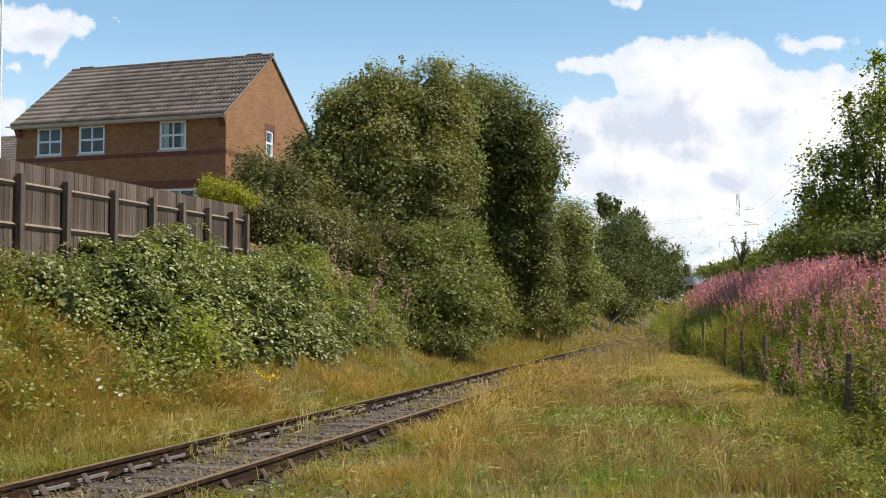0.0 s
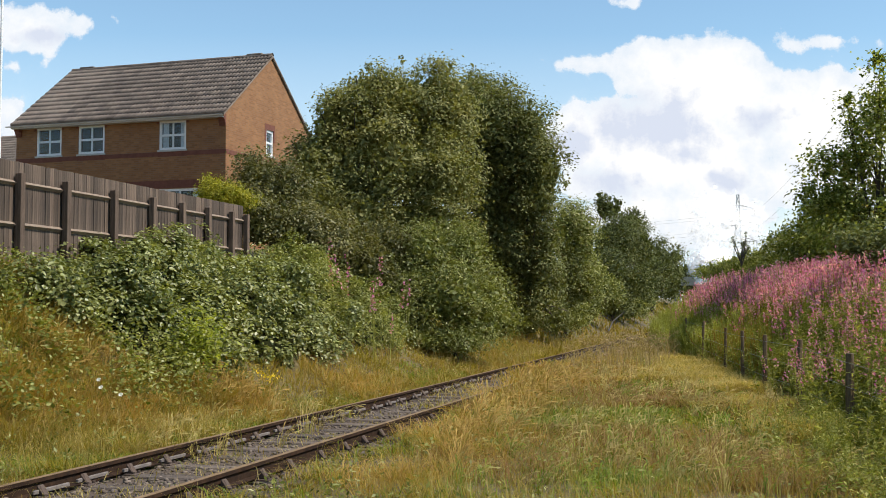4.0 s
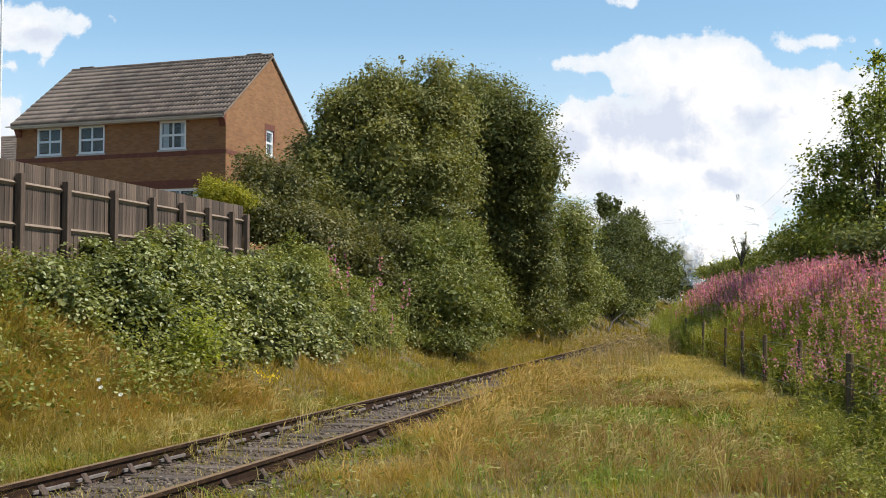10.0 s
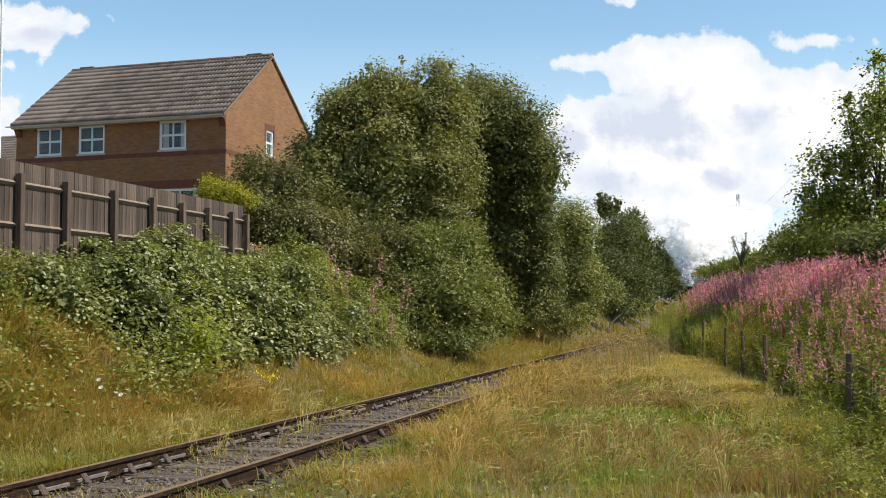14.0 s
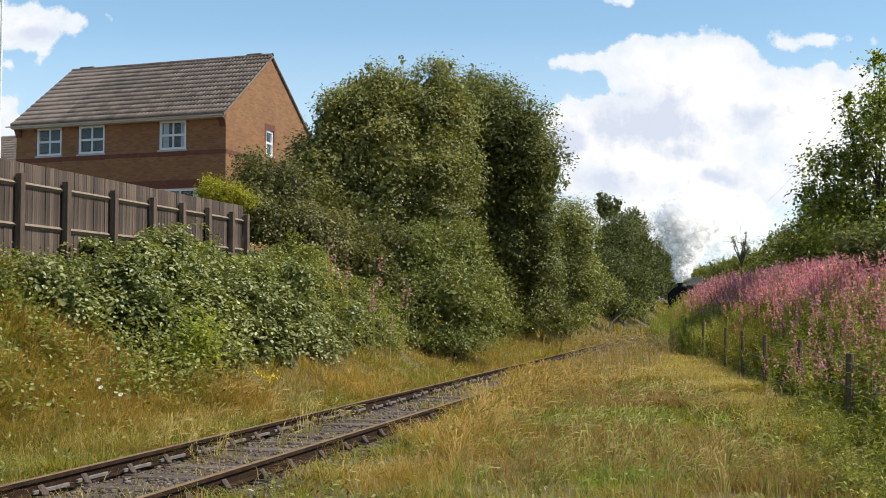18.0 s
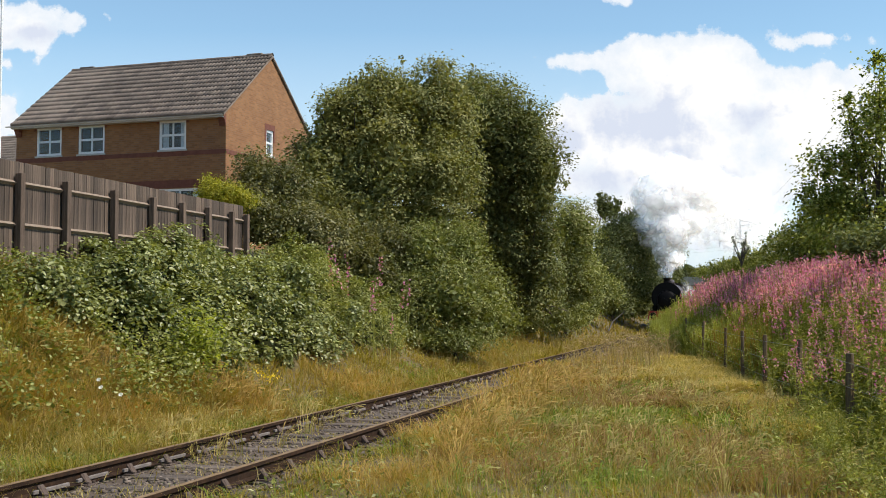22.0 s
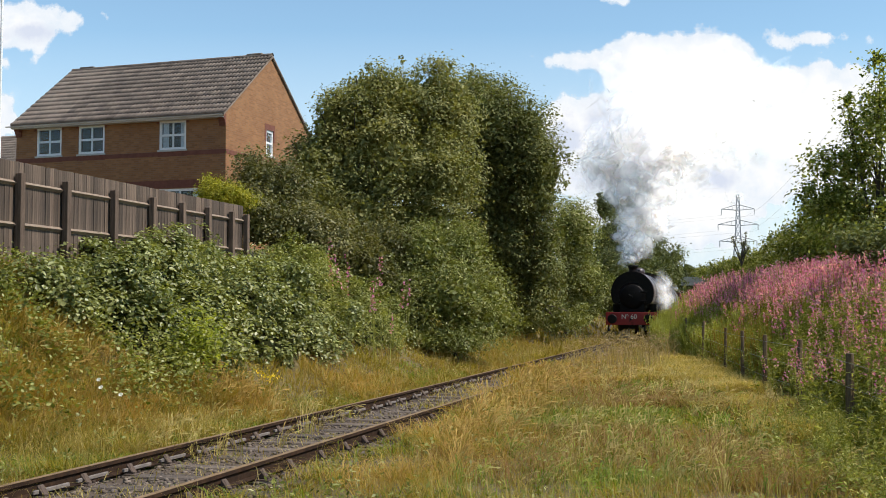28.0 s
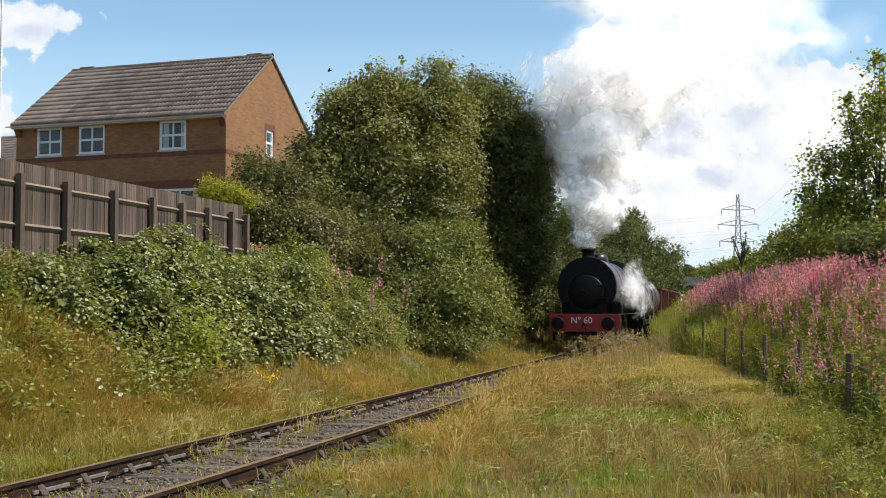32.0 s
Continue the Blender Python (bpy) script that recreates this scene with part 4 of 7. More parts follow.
# ---- post-and-wire fence below the flowery bank ----
def build_wire_fence():
    rng = random.Random(6)
    ys = [(9.6, 4.95, 0.80, 0.075), (12.8, 5.34, 0.86, 0.075), (15.9, 5.57, 0.96, 0.075), (20.0, 6.13, 1.04, 0.065), (23.0, 6.38, 1.05, 0.06), (27.0, 6.98, 1.05, 0.055), (30.5, 7.42, 1.06, 0.05), (36.0, 8.06, 1.14, 0.05), (43.0, 9.08, 1.22, 0.05)]
    tops = []
    for y, x, z, r in ys:
        bm = bmesh.new()
        g = float(ground_z(x, y))
        rod(bm, (0, 0, -0.3), (0, 0, z - g), r * 0.82, r * 0.74, 10)
        bmesh.ops.bevel(bm, geom=[e for e in bm.edges if all(v.co.z > 0.5 for v in e.verts)], offset=0.012, segments=1, affect="EDGES")
        ob = part("fence_post", bm, M_OLDPOST, None)
        ob.matrix_world = pose(x, y, g, rng.uniform(-3, 3), rng.uniform(-3, 3), rng.uniform(0, 90))
        tagged(ob, "weathered dark wooden fence post in tall grass", "fence post", "posts of the wire fence")
        tops.append(Vector((x, y, z)))
    for dz in (0.12, 0.45, 0.8):
        cu = bpy.data.curves.new("fence_wire", "CURVE")
        cu.dimensions, cu.bevel_depth = "3D", 0.003
        sp = cu.splines.new("POLY")
        pts = [p - Vector((0.06, 0, dz)) for p in tops]
        sp.points.add(len(pts) - 1)
        for q, p in zip(sp.points, pts):
            q.co = (*p, 1)
        cu.materials.append(M_WIRE)
        tagged(new("fence_wire", cu), "slack galvanised fence wire", "wire", "wires of the fence")


build_wire_fence()



# ---- trees and bushes ----
def crown(name, parent, blobs, n, size, material, rng, spread=0.2, per=9, aspect=0.55, lumps=24, sprig=0.0):
    """Leaf sprays over billows that sit on a few large swellings, with gaps between them and stray shoots outside."""
    subs = []
    for b in blobs:
        b = np.array(b)
        for k in range(lumps):
            d = unit(rng.normal(size=(1, 3)))[0]
            if d[2] < -0.75:
                d[2] = -d[2]
            f = rng.uniform(0.20, 0.40)
            subs.append(np.concatenate([b[:3] + d * b[3:] * rng.uniform(0.66, 0.92), b[3:] * f]))
    subs = np.array(subs)
    vol = (subs[:, 3] * subs[:, 4] * subs[:, 5]) ** 0.67
    m = max(1, n // per)
    pick = rng.choice(len(subs), size=m, p=vol / vol.sum())
    b = subs[pick]
    d = unit(rng.normal(size=(m, 3)) + np.array([0, 0, 0.5]))
    c = b[:, :3] + d * b[:, 3:] * rng.uniform(0.72, 1.08, m)[:, None]
    keep = np.ones(m, bool)
    for q in np.array(blobs):
        keep &= (((c - q[:3]) / q[3:]) ** 2).sum(1) > 0.36
    c, d = c[keep], d[keep]
    cc = np.repeat(c, per, 0) + rng.normal(size=(len(c) * per, 3)) * spread * np.array([1, 1, 0.8])
    nn = unit(np.repeat(d, per, 0) * 0.8 + rng.normal(size=(len(cc), 3)) * 0.32 + np.array([0, 0, 0.6]))
    if sprig:
        top = np.array(blobs)
        k = int(60 * sprig)
        q = top[rng.choice(len(top), k)]
        d = unit(rng.normal(size=(k, 3)) + np.array([0, 0, 0.9]))
        base = q[:, :3] + d * q[:, 3:] * 0.95
        up = unit(d + np.array([0, 0, 1.2]))
        s = rng.uniform(0, 1, (k, 26))
        L = rng.uniform(0.15, 0.42, k)
        sh = (base[:, None] + up[:, None] * (s * L[:, None])[:, :, None] + rng.normal(size=(k, 26, 3)) * 0.05).reshape(-1, 3)
        cc = np.concatenate([cc, sh])
        nn = np.concatenate([nn, unit(rng.normal(size=sh.shape))])
    v, q = leaves(cc, nn, size, size * aspect, rng=rng)
    # larger shaded leaves fill the inside
    k = int(n * (0.85 if material not in (M_SYCAMORE, M_ASH) else 0.05 if material is M_SYCAMORE else 0.1))
    q0 = np.array(blobs)
    w = q0[:, 3] * q0[:, 4] * q0[:, 5]
    q0 = q0[rng.choice(len(q0), k, p=w / w.sum())]
    ci = q0[:, :3] + unit(rng.normal(size=(k, 3))) * q0[:, 3:] * rng.uniform(0.15, 0.70, k)[:, None]
    vi, qi = leaves(ci, unit(rng.normal(size=(k, 3))), size * 1.7, size * 1.7 * max(aspect, 0.6), rng=rng)
    return hang(name, raw_mesh(name, np.concatenate([v, vi]), np.concatenate([q, qi + len(v)])), material, parent)


def trunk(parent, base, blobs, r, rng):
    bm = bmesh.new()
    top = np.mean([b[:3] for b in blobs], axis=0)
    b0 = Vector((base[0], base[1], float(ground_z(base[0], base[1])) - 0.15))
    mid = b0.lerp(Vector(top), 0.45) + Vector((rng.uniform(-0.2, 0.2), 0, 0))
    rod(bm, b0, b0 + Vector((0, 0, 0.3)), r * 1.35, r, 9)
    rod(bm, b0 + Vector((0, 0, 0.25)), mid, r, r * 0.7, 9)
    stem = part("trunk", bm, M_BARK, parent)
    for bl in blobs:
        bm = bmesh.new()
        c = Vector(bl[:3])
        k = mid.lerp(c, 0.55) + Vector((rng.uniform(-0.2, 0.2), rng.uniform(-0.2, 0.2), 0.1))
        rod(bm, mid, k, r * 0.55, r * 0.35, 7)
        rod(bm, k, c, r * 0.35, r * 0.12, 6)
        for j in range(3):
            e = c + Vector((rng.uniform(-0.8, 0.8) * bl[3], rng.uniform(-0.8, 0.8) * bl[4], rng.uniform(0, 0.8) * bl[5]))
            rod(bm, k, e, r * 0.2, r * 0.05, 5)
        part("limb", bm, M_BARK, stem)
    return stem


def tree(name, base, blobs, n, size, material, label, category="tree", r=0.16, seed=1, spread=0.2, aspect=0.55, lumps=24, sprig=0.0, per=9):
    ob = empty(name, Matrix.Identity(4), label, category)
    rng = np.random.default_rng(seed)
    trunk(ob, base, blobs, r, random.Random(seed))
    crown("crown", ob, blobs, n, size, material, rng, spread, per, aspect, lumps, sprig)
    return ob


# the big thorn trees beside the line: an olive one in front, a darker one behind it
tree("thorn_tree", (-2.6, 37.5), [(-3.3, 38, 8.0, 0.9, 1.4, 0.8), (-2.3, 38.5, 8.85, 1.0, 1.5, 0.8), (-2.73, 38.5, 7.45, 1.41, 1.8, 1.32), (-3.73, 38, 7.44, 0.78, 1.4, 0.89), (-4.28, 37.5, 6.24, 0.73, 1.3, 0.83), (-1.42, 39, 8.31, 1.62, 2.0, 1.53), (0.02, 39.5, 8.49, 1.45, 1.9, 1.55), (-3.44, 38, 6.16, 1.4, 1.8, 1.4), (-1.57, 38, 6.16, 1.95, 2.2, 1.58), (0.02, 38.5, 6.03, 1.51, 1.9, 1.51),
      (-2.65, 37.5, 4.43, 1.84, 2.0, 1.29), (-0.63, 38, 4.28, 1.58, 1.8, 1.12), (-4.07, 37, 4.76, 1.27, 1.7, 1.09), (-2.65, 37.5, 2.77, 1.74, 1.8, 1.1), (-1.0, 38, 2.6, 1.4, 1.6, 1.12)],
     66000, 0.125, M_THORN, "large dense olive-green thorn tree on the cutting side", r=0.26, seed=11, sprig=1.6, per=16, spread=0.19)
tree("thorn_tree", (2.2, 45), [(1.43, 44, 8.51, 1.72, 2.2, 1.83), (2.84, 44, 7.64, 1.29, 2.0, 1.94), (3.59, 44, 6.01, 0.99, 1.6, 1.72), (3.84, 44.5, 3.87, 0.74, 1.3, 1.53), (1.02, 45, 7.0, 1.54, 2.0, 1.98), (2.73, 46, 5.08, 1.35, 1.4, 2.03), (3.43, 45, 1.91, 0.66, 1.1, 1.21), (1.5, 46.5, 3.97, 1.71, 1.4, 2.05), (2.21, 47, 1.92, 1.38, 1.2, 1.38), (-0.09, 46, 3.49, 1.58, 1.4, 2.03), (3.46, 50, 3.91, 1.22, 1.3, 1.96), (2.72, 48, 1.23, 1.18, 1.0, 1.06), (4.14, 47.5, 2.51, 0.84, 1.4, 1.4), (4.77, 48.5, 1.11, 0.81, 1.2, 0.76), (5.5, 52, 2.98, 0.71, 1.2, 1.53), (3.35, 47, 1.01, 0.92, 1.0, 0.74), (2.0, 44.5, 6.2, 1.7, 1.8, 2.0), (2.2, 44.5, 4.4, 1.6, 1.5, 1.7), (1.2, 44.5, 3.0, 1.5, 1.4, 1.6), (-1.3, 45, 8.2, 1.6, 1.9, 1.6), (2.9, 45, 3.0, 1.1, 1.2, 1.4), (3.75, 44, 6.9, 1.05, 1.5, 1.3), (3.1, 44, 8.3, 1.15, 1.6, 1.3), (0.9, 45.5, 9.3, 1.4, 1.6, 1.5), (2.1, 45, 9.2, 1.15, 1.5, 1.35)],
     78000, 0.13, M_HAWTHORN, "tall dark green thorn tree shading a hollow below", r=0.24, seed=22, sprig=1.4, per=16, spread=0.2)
tree("bush", (-4.0, 33), [(-4.75, 34, 4.83, 0.92, 1.5, 0.83), (-5.66, 35, 5.45, 0.77, 1.3, 0.69), (-4.28, 33, 3.76, 1.13, 1.5, 0.89), (-3.14, 33, 3.28, 1.13, 1.4, 0.89), (-5.09, 32, 3.85, 0.71, 1.2, 0.71), (-2.33, 33, 2.47, 0.97, 1.2, 0.73), (-1.76, 34.5, 3.18, 0.93, 1.2, 0.84)], 27000, 0.112, M_OLIVE,
     "green hawthorn bush between the fence and the big tree", "bush", r=0.09, seed=12, sprig=1.0, per=14)
tree("willow_bush", (0.4, 33.5), [(-0.4, 34, 3.16, 1.0, 1.2, 0.83), (0.61, 34.5, 3.18, 0.81, 1.1, 0.84), (-0.72, 33.5, 2.15, 0.9, 1.0, 0.82), (0.26, 33, 1.82, 1.21, 1.2, 0.97), (1.37, 34.5, 1.83, 0.76, 1.0, 1.01), (1.68, 34, 1.08, 0.67, 0.8, 0.5), (-1.36, 33, 1.34, 0.81, 0.9, 0.65), (0.92, 33.5, 0.93, 0.98, 0.8, 0.49), (0.26, 32.8, 0.64, 1.29, 0.9, 0.42), (-0.85, 32.3, 0.68, 0.95, 0.8, 0.35)], 26000, 0.108, M_WILLOW,
     "light green willow bush beside the track", "bush", r=0.06, seed=13, aspect=0.4, sprig=1.2, per=14)
tree("bush", (5.6, 53), [(5.62, 53, 4.83, 0.88, 1.5, 1.56), (6.26, 53, 4.57, 0.99, 1.6, 1.43), (6.18, 53, 2.75, 1.09, 1.5, 1.3), (7.67, 60, 2.9, 0.76, 1.5, 1.32), (5.62, 52, 1.15, 0.76, 1.0, 0.61), (6.18, 54, 1.03, 0.85, 1.0, 0.58)], 20000, 0.125, M_WILLOW,
     "light green bush along the line", "bush", r=0.1, seed=14, sprig=0.8)
tree("tree", (11.6, 80), [(12.11, 82, 6.2, 1.81, 2.4, 2.01), (14.38, 86, 6.0, 1.77, 2.4, 2.02), (11.12, 78, 3.68, 1.53, 2.0, 1.72), (13.09, 82, 3.18, 1.61, 1.8, 1.81), (14.9, 88, 2.66, 1.47, 1.6, 1.72), (11.78, 80, 1.78, 1.57, 1.5, 1.02)], 20000, 0.18, M_FARLEAF,
     "dark green tree along the railway farther off", r=0.18, seed=15, spread=0.3, sprig=0.5)
tree("bush", (10.0, 70), [(9.97, 70, 2.09, 1.17, 1.4, 1.17), (8.42, 66, 1.58, 0.84, 1.2, 0.84), (13.39, 84, 1.58, 1.15, 1.4, 1.07), (15.8, 92, 1.8, 0.99, 1.4, 1.17)], 8000, 0.15, M_WILLOW,
     "pale green bushes beside the rails", "bush", r=0.06, seed=25)
tree("tree", (22.0, 122), [(22.4, 120, 5.98, 1.88, 3.0, 2.7), (24.53, 124, 4.31, 1.34, 2.6, 2.55), (20.07, 112, 4.04, 1.65, 2.6, 2.63), (25.85, 128, 7.22, 0.75, 1.5, 1.13)], 9000, 0.26, M_FARLEAF,
     "dark green tree along the railway farther off", r=0.2, seed=16, spread=0.4, sprig=0.4)
tree("poplar", (11.5, 96), [(13.72, 96, 9.73, 1.13, 1.6, 0.94), (13.21, 96, 10.39, 0.42, 0.8, 0.66), (14.52, 96, 9.82, 0.47, 0.8, 0.66), (15.27, 94, 8.49, 1.2, 1.8, 0.92)], 1800, 0.24, M_FARLEAF,
     "thin-topped young tree over the hedge", r=0.1, seed=17, spread=0.35, lumps=7, sprig=0.4)
# the flowery bank's trees
tree("sycamore", (15.88, 41), [(13.9, 42, 6.5, 0.6, 1.2, 0.6), (13.6, 42, 5.4, 0.5, 1.1, 0.5), (15.27, 41, 7.33, 0.9, 1.6, 1.1), (15.95, 41, 5.91, 1.51, 2.2, 1.41), (14.79, 42, 6.01, 0.86, 1.6, 1.03), (16.3, 41, 8.35, 0.96, 1.7, 1.41), (14.35, 42, 4.88, 0.93, 1.6, 0.82), (15.04, 40, 4.23, 1.37, 1.8, 0.88), (17.27, 41, 6.52, 1.61, 2.3, 2.41), (14.48, 41, 8.45, 0.28, 0.5, 0.52), (15.64, 41, 9.77, 0.18, 0.4, 0.8), (14.75, 42, 3.95, 0.93, 1.6, 0.62), (16.01, 40, 3.83, 1.18, 1.8, 0.98)],
     27000, 0.14, M_SYCAMORE, "bright green sycamore tree on the flowery bank", r=0.11, seed=18, spread=0.32, aspect=0.8, lumps=11, sprig=1.2, per=7)
tree("ash_bush", (16.19, 52), [(16.96, 54, 5.15, 0.79, 1.8, 0.74), (17.26, 52, 5.48, 0.97, 2.0, 1.07), (16.51, 56, 4.62, 0.71, 1.6, 0.44), (16.82, 50, 4.4, 1.22, 2.0, 0.88), (16.22, 52, 4.13, 1.53, 1.8, 0.66), (17.06, 50, 3.91, 1.47, 1.8, 0.69), (17.55, 48, 3.69, 1.41, 1.8, 0.66)], 15000, 0.16, M_ASH, "green ash bushes behind the flowers", "bush", r=0.1, seed=19, sprig=1.0)
tree("bush", (16.17, 64), [(16.36, 66, 3.81, 1.1, 1.7, 0.42), (17.19, 64, 4.12, 1.07, 1.8, 0.44), (16.15, 70, 3.63, 0.75, 1.5, 0.27), (17.23, 60, 4.19, 0.94, 1.7, 0.41), (16.19, 68, 3.51, 1.0, 1.5, 0.37), (16.8, 64, 3.58, 1.25, 1.5, 0.41), (16.9, 56, 3.42, 1.65, 1.6, 0.6), (17.56, 53, 3.53, 1.43, 1.6, 0.62), (16.08, 58, 3.14, 1.28, 1.5, 0.45)], 14000, 0.16, M_ASH, "low green bushes on the bank", "bush", r=0.06, seed=20, sprig=0.8)
tree("bush", (9.6, 26), [(9.25, 26, 2.95, 0.42, 0.5, 0.20), (9.75, 26.3, 3.10, 0.50, 0.5, 0.24), (10.3, 26, 3.0, 0.55, 0.6, 0.26), (9.9, 25.8, 2.72, 0.45, 0.5, 0.18)], 2600, 0.10, M_HAWTHORN, "dark thorny bush standing among the pink flowers", "bush", r=0.04, seed=26, sprig=0.5)
tree("golden_conifer", (-5.73, 30.5), [(-5.76, 30.5, 4.54, 0.48, 0.6, 0.24), (-6.15, 30.5, 4.77, 0.16, 0.35, 0.19), (-5.38, 30.5, 4.41, 0.39, 0.5, 0.18), (-6.24, 30.5, 4.53, 0.27, 0.4, 0.18)], 11000, 0.09, M_GOLD, "golden yellow conifer shrub behind the fence", "shrub", r=0.06, seed=21, spread=0.1, aspect=0.25, sprig=0.5)


# a thin sapling: two upright leaders with few leaves that stand over the hedge
def build_sapling(at):
    rng = random.Random(27)
    g = float(ground_z(at[0], at[1]))
    ob = empty("sapling", Matrix.Translation((at[0], at[1], g)), "thin dark sapling with sparse leaves over the hedge", "sapling")
    bm = bmesh.new()
    rod(bm, (0, 0, -0.2), (0.02, 0, 2.7), 0.05, 0.035, 7)
    stem = part("stem", bm, M_BARK, ob)
    for k in range(9):
        bm = bmesh.new()
        a, b = Vector((0.02, 0, rng.uniform(1.9, 2.7))), Vector((rng.choice((-0.30, 0.24)) + rng.uniform(-0.16, 0.16), rng.uniform(-0.3, 0.3), rng.uniform(3.0, 3.9)))
        mid = a.lerp(b, 0.5) + Vector((rng.uniform(-0.12, 0.12), 0, 0.05))
        rod(bm, a, mid, 0.035, 0.026, 6)
        rod(bm, mid, b, 0.026, 0.010, 5)
        for j in range(4):
            c = mid.lerp(b, rng.uniform(0.1, 0.9))
            rod(bm, c, c + Vector((rng.uniform(-0.28, 0.28), rng.uniform(-0.2, 0.2), rng.uniform(0.05, 0.3))), 0.012, 0.006, 4)
        part("twig", bm, M_BARK, stem)
        ar = np.random.default_rng(270 + k)
        u = ar.random((26, 1))
        c = np.array(mid[:]) * (1 - u) + np.array(b[:]) * u + ar.normal(size=(26, 3)) * 0.07
        v, q = leaves(c, unit(ar.normal(size=(26, 3))), 0.13, 0.06, rng=ar)
        hang("leaves", raw_mesh("leaves", v, q), M_HAWTHORN, stem)


build_sapling((15.5, 60))


# ---- bramble thicket on the slope ----
def bramble_h(x, y):
    """Height of the thicket over the slope: mounds, an uneven foot, lower near the fence."""
    d = (x - track_x(y)) * 0.963
    p = np.stack([x, y, np.zeros_like(x)], 1)
    foot = np.interp(y, (13, 17.4, 18.2, 18.9, 21, 25.5, 34, 40), (-5.0, -4.7, -3.9, -3.3, -3.0, -3.0, -3.4, -3.6))
    h = 0.76 + 0.46 * lump(p, 1.15, 2.0) + 0.80 * lump(p, 2.6, 5.0) + 0.34 * lump(p, 6.0, 1.0)
    h *= step01((foot - d + 0.25 * lump(p, 1.9, 8.0)) / 0.75) * step01((d + 6.75) / 0.5)
    h *= 1 - (0.12 + 0.78 * step01((22.6 - y) / 3)) * step01((-d - 4.6) / 1.2)
    return np.maximum(h * step01((38 - y) / 4), 0)


def build_brambles():
    rng = np.random.default_rng(31)
    ob = empty("bramble_thicket", Matrix.Identity(4), "dense green bramble thicket covering the slope", "brambles", kind="stuff")
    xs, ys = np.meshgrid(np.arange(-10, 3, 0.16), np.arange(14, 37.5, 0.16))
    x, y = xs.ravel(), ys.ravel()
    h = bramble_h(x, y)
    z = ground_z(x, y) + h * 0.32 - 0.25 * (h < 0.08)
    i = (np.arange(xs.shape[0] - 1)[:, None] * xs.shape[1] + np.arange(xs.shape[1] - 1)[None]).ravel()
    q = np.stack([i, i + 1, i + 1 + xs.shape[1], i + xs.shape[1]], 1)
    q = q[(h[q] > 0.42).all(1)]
    # Sheet added under the leaves, so that gaps look shaded.
    hang("stems", raw_mesh("stems", np.stack([x, y, z], 1), q), M_HULL, ob, "dark sheet in place of the shade inside the thicket")
    M, per = 2000, 130
    y = 14 + 23 * rng.random(M)
    x = track_x(y) + rng.uniform(-7.1, -2.5, M) / 0.963
    h = bramble_h(x, y)
    k = (h > 0.15) & (lump(np.stack([x, y, h], 1), 4.4, 7.0) + 0.6 * rng.random(M) > -0.22)
    x, y, h = x[k], y[k], h[k]
    g = ground_z(x, y)
    e = 0.2
    nx = -(ground_z(x + e, y) + bramble_h(x + e, y) - g - h) / e
    ny = -(ground_z(x, y + e) + bramble_h(x, y + e) - g - h) / e
    out = unit(np.stack([nx, ny, np.full(len(x), 0.9)], 1))
    c0 = np.stack([x, y, g + h], 1) + out * rng.normal(-0.22, 0.14, len(x))[:, None]
    rad = rng.uniform(0.18, 0.46, len(x))
    dirs = unit(np.repeat(out, per, 0) * 0.9 + rng.normal(size=(len(x) * per, 3)) + np.array([0, 0, 0.3]))
    p = np.repeat(c0, per, 0) + dirs * np.repeat(rad, per)[:, None] * rng.uniform(0.70, 1.12, len(dirs))[:, None]
    n = unit(dirs * 0.8 + np.array([0, 0, 0.8]) + rng.normal(size=dirs.shape) * 0.35)
    x, y = p[:, 0], p[:, 1]
    weedy = (y + 2.2 * lump(p, 0.8, 4.0) + 1.5 * (-4.3 - (x - track_x(y)) * 0.963)) > 26.0
    for sel, name, mm in ((~weedy, "bramble_leaves", M_BRAMBLE), (weedy, "nettle_leaves", M_WEED)):
        v, q = leaves(p[sel], n[sel], 0.088 if mm is M_BRAMBLE else 0.084, 0.068 if mm is M_BRAMBLE else 0.038, rng=rng, oval=mm is M_BRAMBLE)
        hang(name, raw_mesh(name, v, q), mm, ob)
    # arching canes that stand out of the mass, leaves in threes along them
    s = rng.choice(len(c0), 420)
    a = rng.uniform(0, 2 * np.pi, 420)
    way = unit(np.stack([np.cos(a), np.sin(a), np.zeros(420)], 1) + out[s] * 0.9)
    L = rng.uniform(0.45, 1.15, 420)
    u = np.linspace(0.1, 1, 13)[None, :, None]
    arc = c0[s][:, None] + way[:, None] * L[:, None, None] * u + np.array([0, 0, 1.0]) * (L[:, None, None] * (0.75 * u - 0.95 * u * u))
    arc = np.repeat(arc.reshape(-1, 3), 3, 0)
    arc = arc + rng.normal(size=arc.shape) * 0.045
    v, q = leaves(arc, unit(rng.normal(size=arc.shape) * 0.6 + np.array([0, 0, 0.8])), 0.07, 0.05, rng=rng, oval=True)
    hang("bramble_canes", raw_mesh("bramble_canes", v, q), M_BRAMBLE, ob, "arching leafy bramble canes")
    # low runners creeping down the grassy slope
    yy = rng.uniform(11.5, 18.8, 96)
    xx = track_x(yy) + rng.uniform(-6.4, -2.6, 96) / 0.963
    rr = rng.uniform(0.10, 0.34, 96)
    px = np.repeat(xx, 120) + rng.normal(size=11520) * np.repeat(rr, 120)
    py = np.repeat(yy, 120) + rng.normal(size=11520) * np.repeat(rr, 120)
    pc = np.stack([px, py, ground_z(px, py) + rng.uniform(0.26, 0.66, 11520)], 1)
    v, q = leaves(pc, unit(rng.normal(size=pc.shape) * 0.5 + np.array([0, 0, 1.0])), 0.064, 0.05, rng=rng, oval=True)
